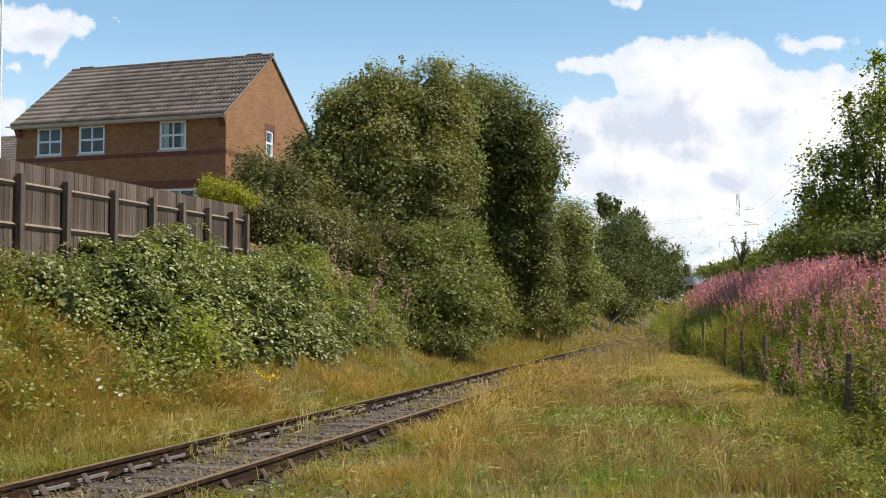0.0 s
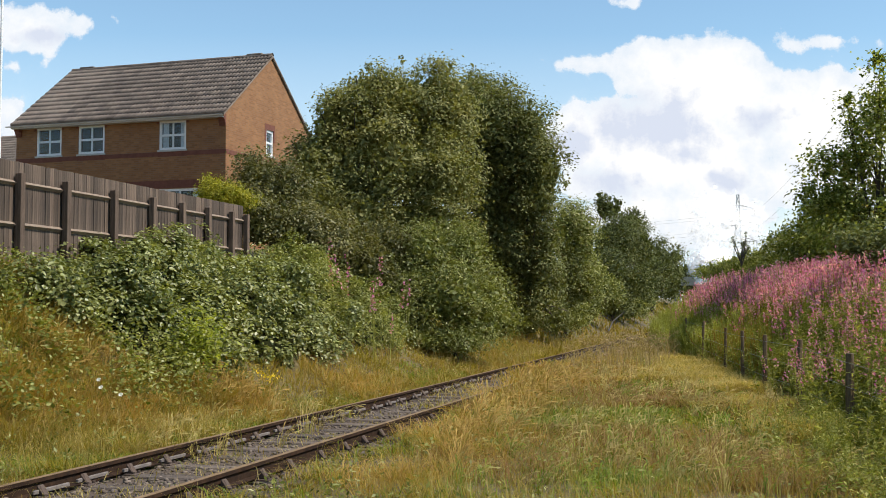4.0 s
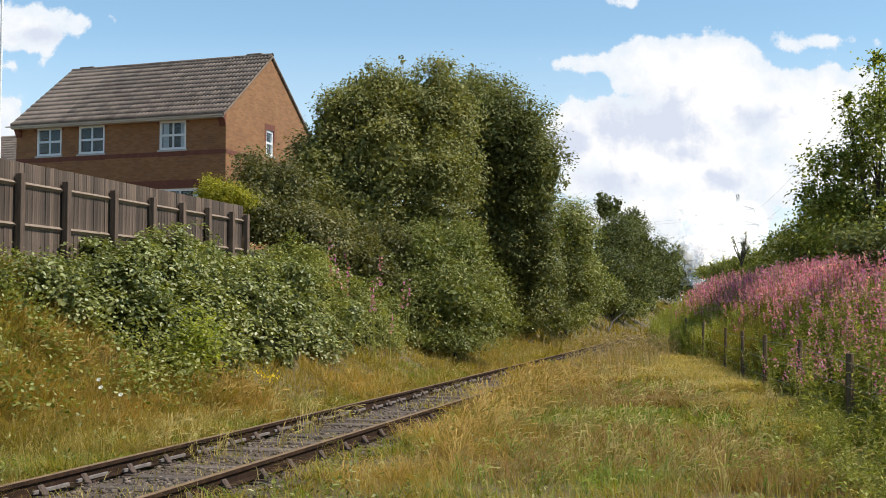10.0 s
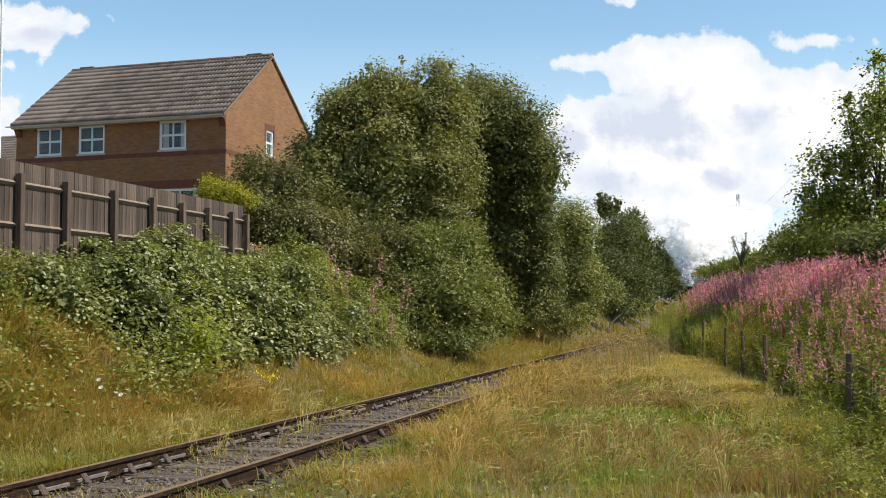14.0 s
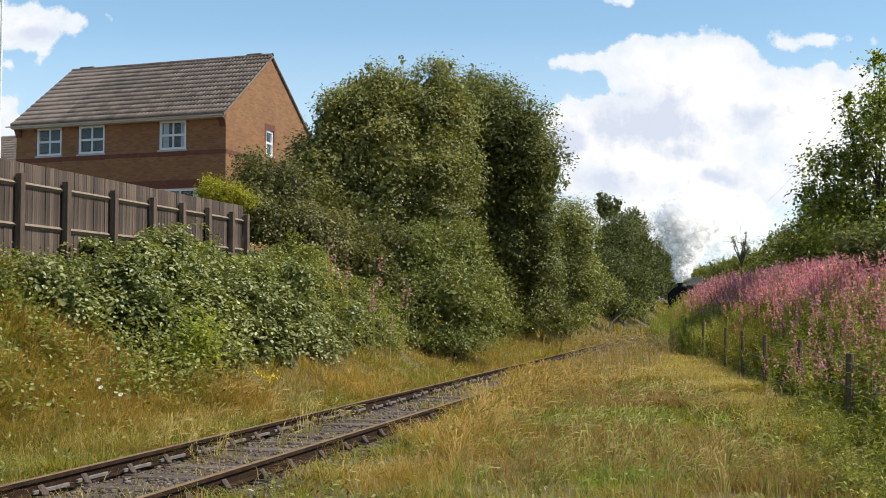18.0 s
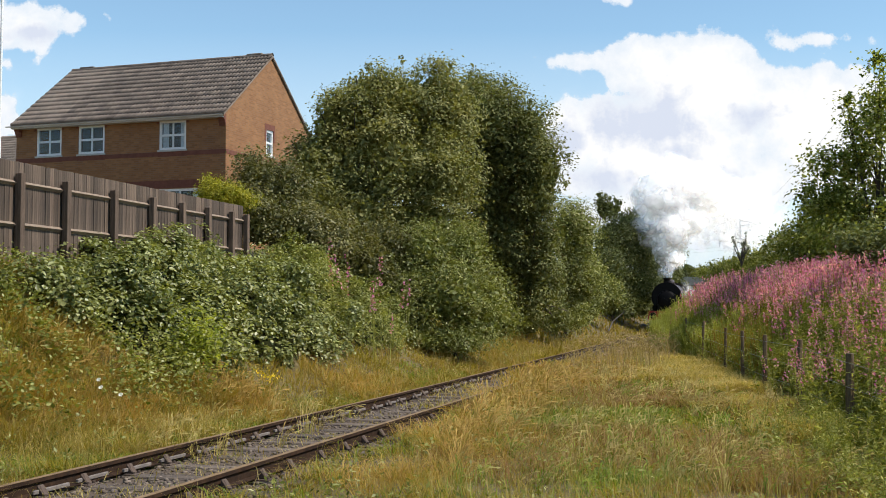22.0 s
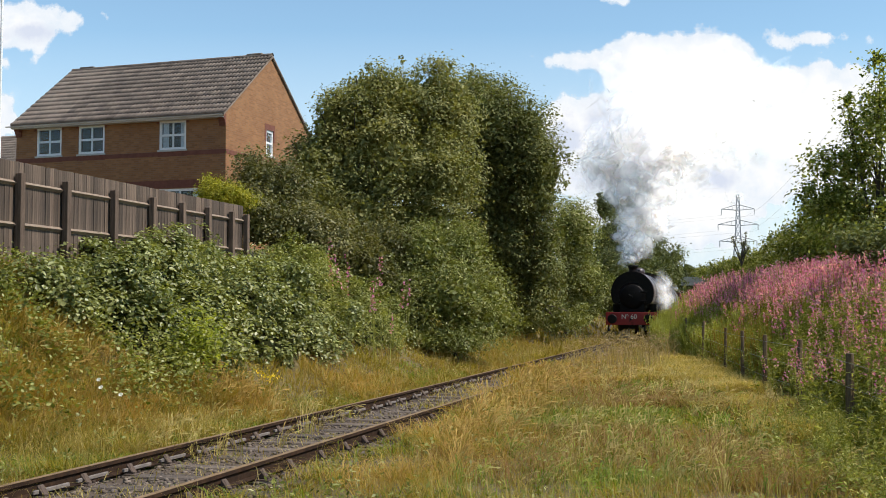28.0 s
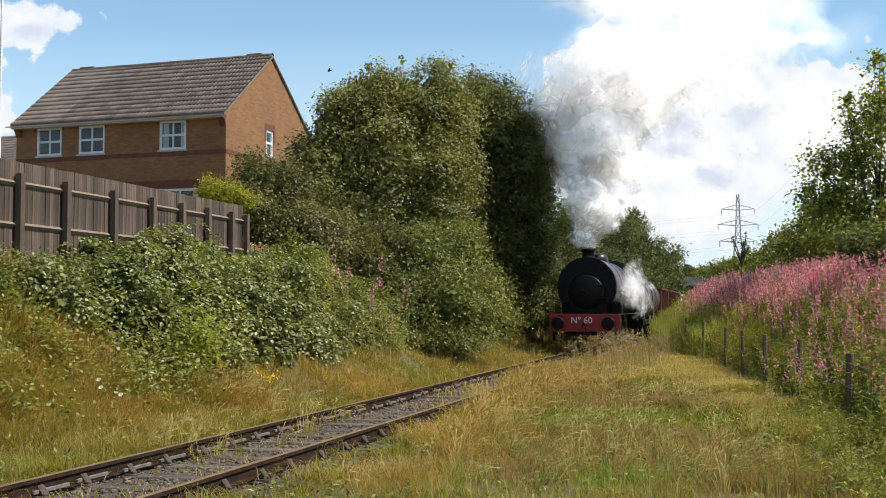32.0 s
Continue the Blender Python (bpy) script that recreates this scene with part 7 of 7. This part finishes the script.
def build_tank_wagon():
    w = empty("tank_wagon", Matrix.Identity(4), "grimy dark brown cylindrical tank wagon behind the locomotive", "wagon", "wagons of the train")
    L = 9.5
    for s in (-0.85, 0.85):
        bm = bmesh.new()
        box(bm, s - 0.06, s + 0.06, -L, 0, 0.82, 1.06, 0.01)
        part("sole_bar", bm, M_BLACK, w)
    for y0 in (-0.08, -L):
        bm = bmesh.new()
        box(bm, -1.2, 1.2, y0, y0 + 0.08, 0.80, 1.10, 0.01)
        part("headstock", bm, M_BLACK, w)
    bm = bmesh.new()
    m = Matrix.Translation((0, -0.28, 2.02)) @ Matrix.Diagonal((1.17, 1, 0.97, 1)) @ Matrix.Rotation(math.pi / 2, 4, "X")
    lathe(bm, [(0.25, -0.10), (0.7, -0.06), (0.98, 0.03), (1.03, 0.10), (1.03, L - 0.66), (0.98, L - 0.59), (0.7, L - 0.5), (0.25, L - 0.46)], m, 40)
    part("barrel", bm, M_TANKER, w, smooth=False)
    for k in range(5):
        yy = -0.5 - k * (L - 1.0) / 4
        bm = bmesh.new()
        ring = [(math.cos(a), math.sin(a)) for a in np.linspace(0, 2 * math.pi, 41)[:-1]]
        outer = [(c * 1.24, 2.02 + s * 1.03) for c, s in ring]
        extrude_profile(bm, outer, yy - 0.04, yy + 0.04)
        part("hoop", bm, M_STEEL if k in (0, 4) else M_TANKER, w, "raised steel hoop")
    bm = bmesh.new()
    lathe(bm, [(0.34, 2.95), (0.34, 3.18), (0.38, 3.19), (0.36, 3.23), (0.1, 3.27)], Matrix.Translation((0, -L / 2, 0)), 24)
    part("manhole", bm, M_TANKER, w)
    for y0, y1 in ((-0.35, -1.1), (-L + 0.35, -L + 1.1)):
        for s in (-1, 1):
            bm = bmesh.new()
            rod(bm, (s * 0.95, y0, 1.08), (s * 0.80, y1, 1.45), 0.05, n=6)
            part("stay", bm, M_BLACK, w)
    bm = bmesh.new()
    for s in (0.0, 0.32):
        rod(bm, (-1.3, -L / 2 - 0.16 + s, 0.9), (-1.1, -L / 2 - 0.16 + s, 2.8), 0.018, n=6)
    for j in range(7):
        k = j / 7
        rod(bm, (-1.3 + 0.2 * k, -L / 2 - 0.16, 1.0 + 1.8 * k), (-1.3 + 0.2 * k, -L / 2 + 0.16, 1.0 + 1.8 * k), 0.014, n=6)
    part("ladder", bm, M_STEEL, w)
    for y0, sg in ((0, 1), (-L, -1)):
        for s in (-0.865, 0.865):
            bm = bmesh.new()
            m = Matrix.Translation((s, y0, 1.05)) @ Matrix.Rotation(-sg * math.pi / 2, 4, "X")
            lathe(bm, [(0.15, 0), (0.1, 0.04), (0.09, 0.33), (0.2, 0.34), (0.2, 0.37), (0.05, 0.39)], m, 16)
            part("buffer", bm, M_BLACK, w)
    for yy in (-1.7, -7.8):
        for s in (-1, 1):
            bm = bmesh.new()
            rod(bm, (s * 0.69, yy, 0.475), (s * 0.81, yy, 0.475), 0.475, n=28)
            rod(bm, (s * 0.81, yy, 0.475), (s * 1.0, yy, 0.475), 0.1, n=12)
            part("wheel", bm, M_SHADED_RUST, w)
            bm = bmesh.new()
            box(bm, s * 0.93, s * 1.0, yy - 0.14, yy + 0.14, 0.35, 0.84, 0.01)
            part("axle_guard", bm, M_BLACK, w)
    return w


tank_wagon = build_tank_wagon()
wagons = [build_wagon()]
for _ in range(2):
    wagons.append(copy_thing(wagons[0], Matrix.Identity(4)))


# ---- steam ----
def puff_meshes(material, n, core, seed, lumps=9, upward_bias=0.0):
    """A puff of vapour: soft-rimmed shreds over a handful of billows, round a ragged core."""
    out = []
    rng = np.random.default_rng(seed)
    for k in range(6):
        vs, fs, soft, nrm = [], [], [], []
        count = 0
        if core:
            bm = bmesh.new()
            bmesh.ops.create_icosphere(bm, subdivisions=3, radius=1.0)
            for w in bm.verts:
                s = w.co + Vector((k * 7.1, k * 3.3, k))
                b = abs(noise.noise(s * 1.2)) * 0.30 + abs(noise.noise(s * 2.7)) * 0.22 + abs(noise.noise(s * 5.6)) * 0.12
                w.co = w.co * (0.42 + b)
            vs.append(np.array([w.co[:] for w in bm.verts]))
            nrm.append(unit(vs[0]))
            fs.append(np.array([[w.index for w in f.verts] for f in bm.faces]))
            soft.append(np.full(len(bm.verts), core))
            count = len(bm.verts)
            bm.free()
        sc = unit(rng.normal(size=(lumps, 3))) * rng.uniform(0.30, 0.62, (lumps, 1))
        sr = rng.uniform(0.26, 0.48, lumps)
        pick = np.arange(n) % lumps
        d = unit(rng.normal(size=(n, 3)) + 0.6 * unit(sc[pick]))
        c = sc[pick] + d * sr[pick][:, None] * (rng.uniform(0.75, 1.0, (n, 1)) if core else rng.random((n, 1)))
        nn = unit(d + rng.normal(size=(n, 3)) * 0.55)
        nn = np.where((nn * d).sum(1, keepdims=True) < 0.1, d, nn)
        t = unit(np.cross(nn, rng.normal(size=(n, 3))))
        s = np.cross(nn, t)
        size = (sr[pick] * rng.uniform(0.75, 1.35, n))[:, None]
        pts = [c]
        for reach in (0.5, 1.0):
            for a in np.arange(8) * math.pi / 4:
                pts.append(c + (t * math.cos(a) + s * math.sin(a)) * size * reach * rng.uniform(0.85, 1.15, (n, 1)) - nn * size * 0.12 * reach * reach)
        vs.append(np.stack(pts, 1).reshape(-1, 3))
        # Shading normals bent upward, so the puffs look brighter than their shape would.
        nrm.append(np.repeat(unit(d * (0.8 - 0.35 * upward_bias) + unit(c) * 0.35 + np.array([0, 0, 0.9 * upward_bias])), 17, 0))
        i0 = np.arange(n)[:, None] * 17 + count
        for j in range(8):
            j1 = (j + 1) % 8
            fs += [i0 + np.array([[0, 1 + j, 1 + j1]]), i0 + np.array([[1 + j, 9 + j, 9 + j1]]), i0 + np.array([[1 + j, 9 + j1, 1 + j1]])]
        soft.append(np.tile(np.array([0.9] + [0.5] * 8 + [0.0] * 8), n))
        me = raw_mesh("steam_puff", np.concatenate(vs), None, np.concatenate(fs))
        me.materials.append(material)
        me.attributes.new("soft", "FLOAT", "POINT").data.foreach_set("value", np.concatenate(soft).astype(np.float32))
        me.polygons.foreach_set("use_smooth", [True] * len(me.polygons))
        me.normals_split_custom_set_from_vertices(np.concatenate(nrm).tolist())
        out.append(me)
    return out


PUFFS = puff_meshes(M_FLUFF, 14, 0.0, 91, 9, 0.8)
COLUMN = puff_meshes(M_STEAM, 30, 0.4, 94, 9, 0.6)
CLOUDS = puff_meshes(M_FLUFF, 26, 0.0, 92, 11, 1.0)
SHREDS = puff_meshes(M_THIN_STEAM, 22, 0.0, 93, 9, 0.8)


exhaust = empty("exhaust_steam", Matrix.Identity(4), "billowing white steam trailing from the locomotive", "steam", kind="stuff")


def make_puff(k, size, meshes, label):
    ob = new("steam_puff", meshes[k % 6])
    ob.parent = exhaust
    ob.scale = size
    ob["label"] = label
    return ob


def train_y(t):
    """Where the front beam is along the line; the train comes on at a steady 4 m a second."""
    return 39.9 + 3.98 * (32.0 - t)


def train_pose(t, back=0.0):
    y = train_y(t) + back * 0.9669
    slope = float(track_x(y + 2) - track_x(y - 2)) / 4
    return pose(float(track_x(y)), y, 0, 0, 0, 180 - math.degrees(math.atan(slope)))


CHIMNEY = Vector((0, -1.12, 3.75))
steam_plan, plume_plan = [], []


def plan_steam():
    rng = random.Random(77)
    # fresh puffs: they leave the chimney one after another
    t, i = -3.0, 0
    while t < 32.0:
        r = rng.uniform(0.48, 0.72)
        ob = make_puff(i, (r, r * rng.uniform(1.0, 1.3), r), PUFFS, "billowing pale grey exhaust steam above the chimney")
        steam_plan.append((ob, t, rng.uniform(-1.2, 1.2), rng.uniform(-1.2, 1.2), rng.uniform(-1.2, 1.2), rng.uniform(0.55, 1.2)))
        i += 1
        t += 0.36
    # the column over the train widens upwards
    for k in range(34):
        u = ((k + 0.5) / 34) ** 1.25
        r = (0.30 + 2.3 * u ** 0.7) * rng.uniform(0.8, 1.15)
        ob = make_puff(k, (r, r, r * 0.92), COLUMN, "large pale cloud of rising steam")
        x = rng.uniform(-1, 1) * (0.04 + 2.0 * u) + 1.5 * u
        plume_plan.append((ob, Vector((x, rng.gauss(0.2 + 1.5 * u, 0.05 + 0.5 * u), 0.15 + 6.8 * u)), rng.uniform(0, 6.28), rng.gauss(0, 1), 0.0))
    # the sunlit head of the plume spreads away with the wind
    for k in range(18):
        r = rng.uniform(1.9, 2.8)
        ob = make_puff(k, (r, r, r * 0.9), CLOUDS, "large bright white cloud of drifting steam")
        plume_plan.append((ob, Vector((0.2 + 0.45 * k + rng.uniform(-0.5, 0.5), rng.uniform(2.5, 7), rng.uniform(4.4, 7.4) - 0.04 * k)), rng.uniform(0, 6.28), rng.gauss(0, 1), 1.0))
    # older steam that trails off beside the line, then lifts
    for k in range(16):
        r = rng.uniform(1.8, 2.8)
        ob = make_puff(k, (r, r, r * 0.9), CLOUDS if k % 2 else SHREDS, "old white steam drifting away behind the train")
        plume_plan.append((ob, Vector((1.0 + 0.55 * k, rng.uniform(4, 9), rng.uniform(2.4, 5.2))), rng.uniform(0, 6.28), rng.gauss(0, 1), 1.6))


plan_steam()
side_steam = []


def plan_side_steam():
    rng = random.Random(78)
    for i in range(16):
        k = i / 15
        side_steam.append((make_puff(i, [0.5 * rng.uniform(0.6, 1.2), 1.0 * rng.uniform(0.7, 1.3), 0.65 * rng.uniform(0.6, 1.3)], SHREDS, "thin white steam leaking along the boiler side"),
                           Vector((-1.25 - 0.5 * rng.random(), -1.2 - 4.2 * k, 1.7 + 1.2 * rng.random())), rng.uniform(0, 6)))


plan_side_steam()


# ---- two small birds that leave the thorn tree ----
M_FEATHER = plain("dark_plumage", (0.012, 0.011, 0.012), (0.03, 0.027, 0.026), 20, 0.6)


def build_bird():
    """A swallow-sized bird with raised wings; local y points forwards."""
    b = empty("bird", Matrix.Identity(4), "small dark bird flying over the trees", "bird", "birds")
    bm = bmesh.new()
    m = Matrix.Translation((0, 0.085, 0)) @ Matrix.Rotation(math.pi / 2, 4, "X")
    lathe(bm, [(0.004, -0.012), (0.014, 0.004), (0.020, 0.022), (0.027, 0.06), (0.024, 0.10), (0.010, 0.15), (0.004, 0.16)], m, 10)
    part("body", bm, M_FEATHER, b, smooth=True)
    for s in (-1, 1):
        bm = bmesh.new()
        pts = [(0.015, 0.05, 0.01), (0.09, 0.065, 0.05), (0.19, -0.03, 0.07), (0.10, -0.005, 0.05), (0.018, -0.02, 0.008)]
        top = [bm.verts.new((s * x, y, z)) for x, y, z in pts]
        low = [bm.verts.new((s * x, y, z - 0.005)) for x, y, z in pts]
        bm.faces.new(top)
        bm.faces.new(low[::-1])
        for i in range(5):
            bm.faces.new((top[i], top[(i + 1) % 5], low[(i + 1) % 5], low[i]))
        bmesh.ops.recalc_face_normals(bm, faces=bm.faces[:])
        part("wing", bm, M_FEATHER, b)
    bm = bmesh.new()
    for s in (-1, 1):
        rod(bm, (0, -0.06, 0), (s * 0.022, -0.13, 0), 0.008, 0.003, 5)
    part("tail", bm, M_FEATHER, b)
    return b


birds = [build_bird()]
birds.append(copy_thing(birds[0], Matrix.Identity(4)))


def motions():
    step = 0.25
    times = [i * step for i in range(129)]
    walk(loco, [(t, train_pose(t)) for t in times[::2]])
    walk(tank_wagon, [(t, train_pose(t, 9.3)) for t in times[::2]])
    for k, w in enumerate(wagons):
        walk(w, [(t, train_pose(t, 19.6 + 5.85 * k)) for t in times[::2]])
    for w, s, yy in loco_wheels:
        walk(w, [(t, Matrix.Translation((s * 0.75, yy, 0.648)) @ Matrix.Rotation(-(train_y(0) - train_y(t)) * 1.034 / 0.648 + (math.pi / 2 if s > 0 else 0), 4, "X")) for t in times])
    for r, s in loco_rods:
        rows = []
        for t in times:
            a = -(train_y(0) - train_y(t)) * 1.034 / 0.648 + (math.pi / 2 if s > 0 else 0)
            rows.append((t, Matrix.Translation((s * 0.97, -4.03 - 0.33 * math.sin(a), 0.648 + 0.33 * math.cos(a)))))
        walk(r, rows)
    for ob, t0, gx, gy, gz, k in steam_plan:
        rows = []
        ts = sorted({0.0, 32.0, *[float(x) for x in np.arange(2.0, 32.0, 2.0)], *[t0 + d for d in (0, 0.25, 0.6, 1.2, 2.0, 3.5, 5.0, 7.0) if 0 < t0 + d < 32]})
        for t in ts:
            a = t - t0
            if a <= 0:
                m = train_pose(t)
                rows.append((t, Matrix.Translation(m @ Vector((0, -2.6, 2.3))) @ m.to_3x3().to_4x4()))
                continue
            born = train_pose(t0) @ CHIMNEY
            up = 2.2 * (1 - math.exp(-a / 0.8)) * k + (3.4 + 2.6 * float(step01((t - 22.0) / 9.0))) * (1 - math.exp(-a / 4.0)) * k
            wide = 0.12 + 1.6 * (1 - math.exp(-a / 3.5))
            off = 4.5 * (1 - math.exp(-max(a - 3.0, 0) / 6.0))
            c = born + Vector((-0.92 * a + gx * wide * 0.75 + 0.5 * off, -3.95 * a + gy * wide * 0.6 + 0.8 * off, up + gz * wide * 0.6 + 0.1 * off))
            rows.append((t, Matrix.Translation(c) @ train_pose(t).to_3x3().to_4x4() @ pose(0, 0, 0, 12 * gx * min(a, 1), 12 * gy * min(a, 1), 18 * gz * min(a, 8))))
        walk(ob, rows)
    for ob, off, ph, g, lift in plume_plan:
        rows = []
        for t in [float(x) for x in np.arange(0, 32.01, 1.0)]:
            base = train_pose(t) @ CHIMNEY
            k = float(np.interp(t, (0, 6, 12, 19, 25), (2.0, 1.7, 1.25, 0.95, 1.0) if lift else (0.55, 0.6, 0.75, 0.95, 1.0)))
            rise = 4.2 * float(step01((t - 24.0) / 6.0)) * lift
            loose = min(1.0, 0.15 + off.z / 3)
            sway = Vector((0.35 * math.sin(t * 0.5 + ph), 0.4 * math.cos(t * 0.45 + ph * 2), 0.35 * math.sin(t * 0.6 + ph * 3))) * loose + Vector((0, 0, rise))
            rows.append((t, Matrix.Translation(base + Vector((off.x, off.y, off.z * k)) + sway) @ pose(0, 0, 0, 6 * math.sin(t * 0.8 + ph), 6 * math.cos(t * 0.7 + ph), 9 * t * (1 if g > 0 else -1) + 57 * ph)))
        walk(ob, rows)
    for ob, off, ph in side_steam:
        walk(ob, [(t, train_pose(t) @ Matrix.Translation(off + Vector((0.1 * math.sin(t * 1.7 + ph), 0.3 * math.sin(t * 0.9 + ph), 0.12 * math.sin(t * 2.3 + ph)))) @ Matrix.Rotation(0.5 * math.sin(t * 0.8 + ph), 4, "X")) for t in times[::2]])
    # one bird slips out of the crown and over the house, the other climbs, wheels and comes back
    walk(birds[0], [(0, pose(-1.2, 38.6, 7.6, 0, 0, 60)), (23.2, pose(-1.2, 38.6, 7.6, 0, 0, 60)), (23.4, pose(-1.6, 39.5, 9.4, 8, 0, 75)), (23.6, pose(-2.6, 41.0, 10.8, 6, 0, 88)), (23.8, pose(-4.0, 42.0, 11.3, 0, -12, 92)),
                    (24.0, pose(-5.7, 42.0, 11.05, -4, 10, 95)), (24.3, pose(-8.3, 42.0, 11.2, 3, 0, 90)), (25.5, pose(-19.5, 43.0, 12.5, 3, 0, 85)), (32.0, pose(-75.0, 60.0, 22.0, 3, 0, 75))])
    walk(birds[1], [(0, pose(-1.7, 38.4, 7.9, 0, 0, -20)), (30.5, pose(-1.7, 38.4, 7.9, 0, 0, -20)), (30.65, pose(-1.7, 39.8, 9.6, 30, 0, -20)), (30.8, pose(-1.62, 42.0, 11.2, 30, 0, -30)), (31.0, pose(-1.0, 42.0, 12.1, 25, 0, -40)),
                    (31.3, pose(-0.9, 42.0, 14.0, 20, 20, 20)), (31.6, pose(-2.5, 42.0, 13.6, -10, 10, 90)), (32.0, pose(-4.15, 42.0, 10.28, -20, 0, 100))])
    walk(cloud_sheet, [(0, pose(0, 3000, 0)), (32.0, pose(-36, 3000, 13))])


motions()
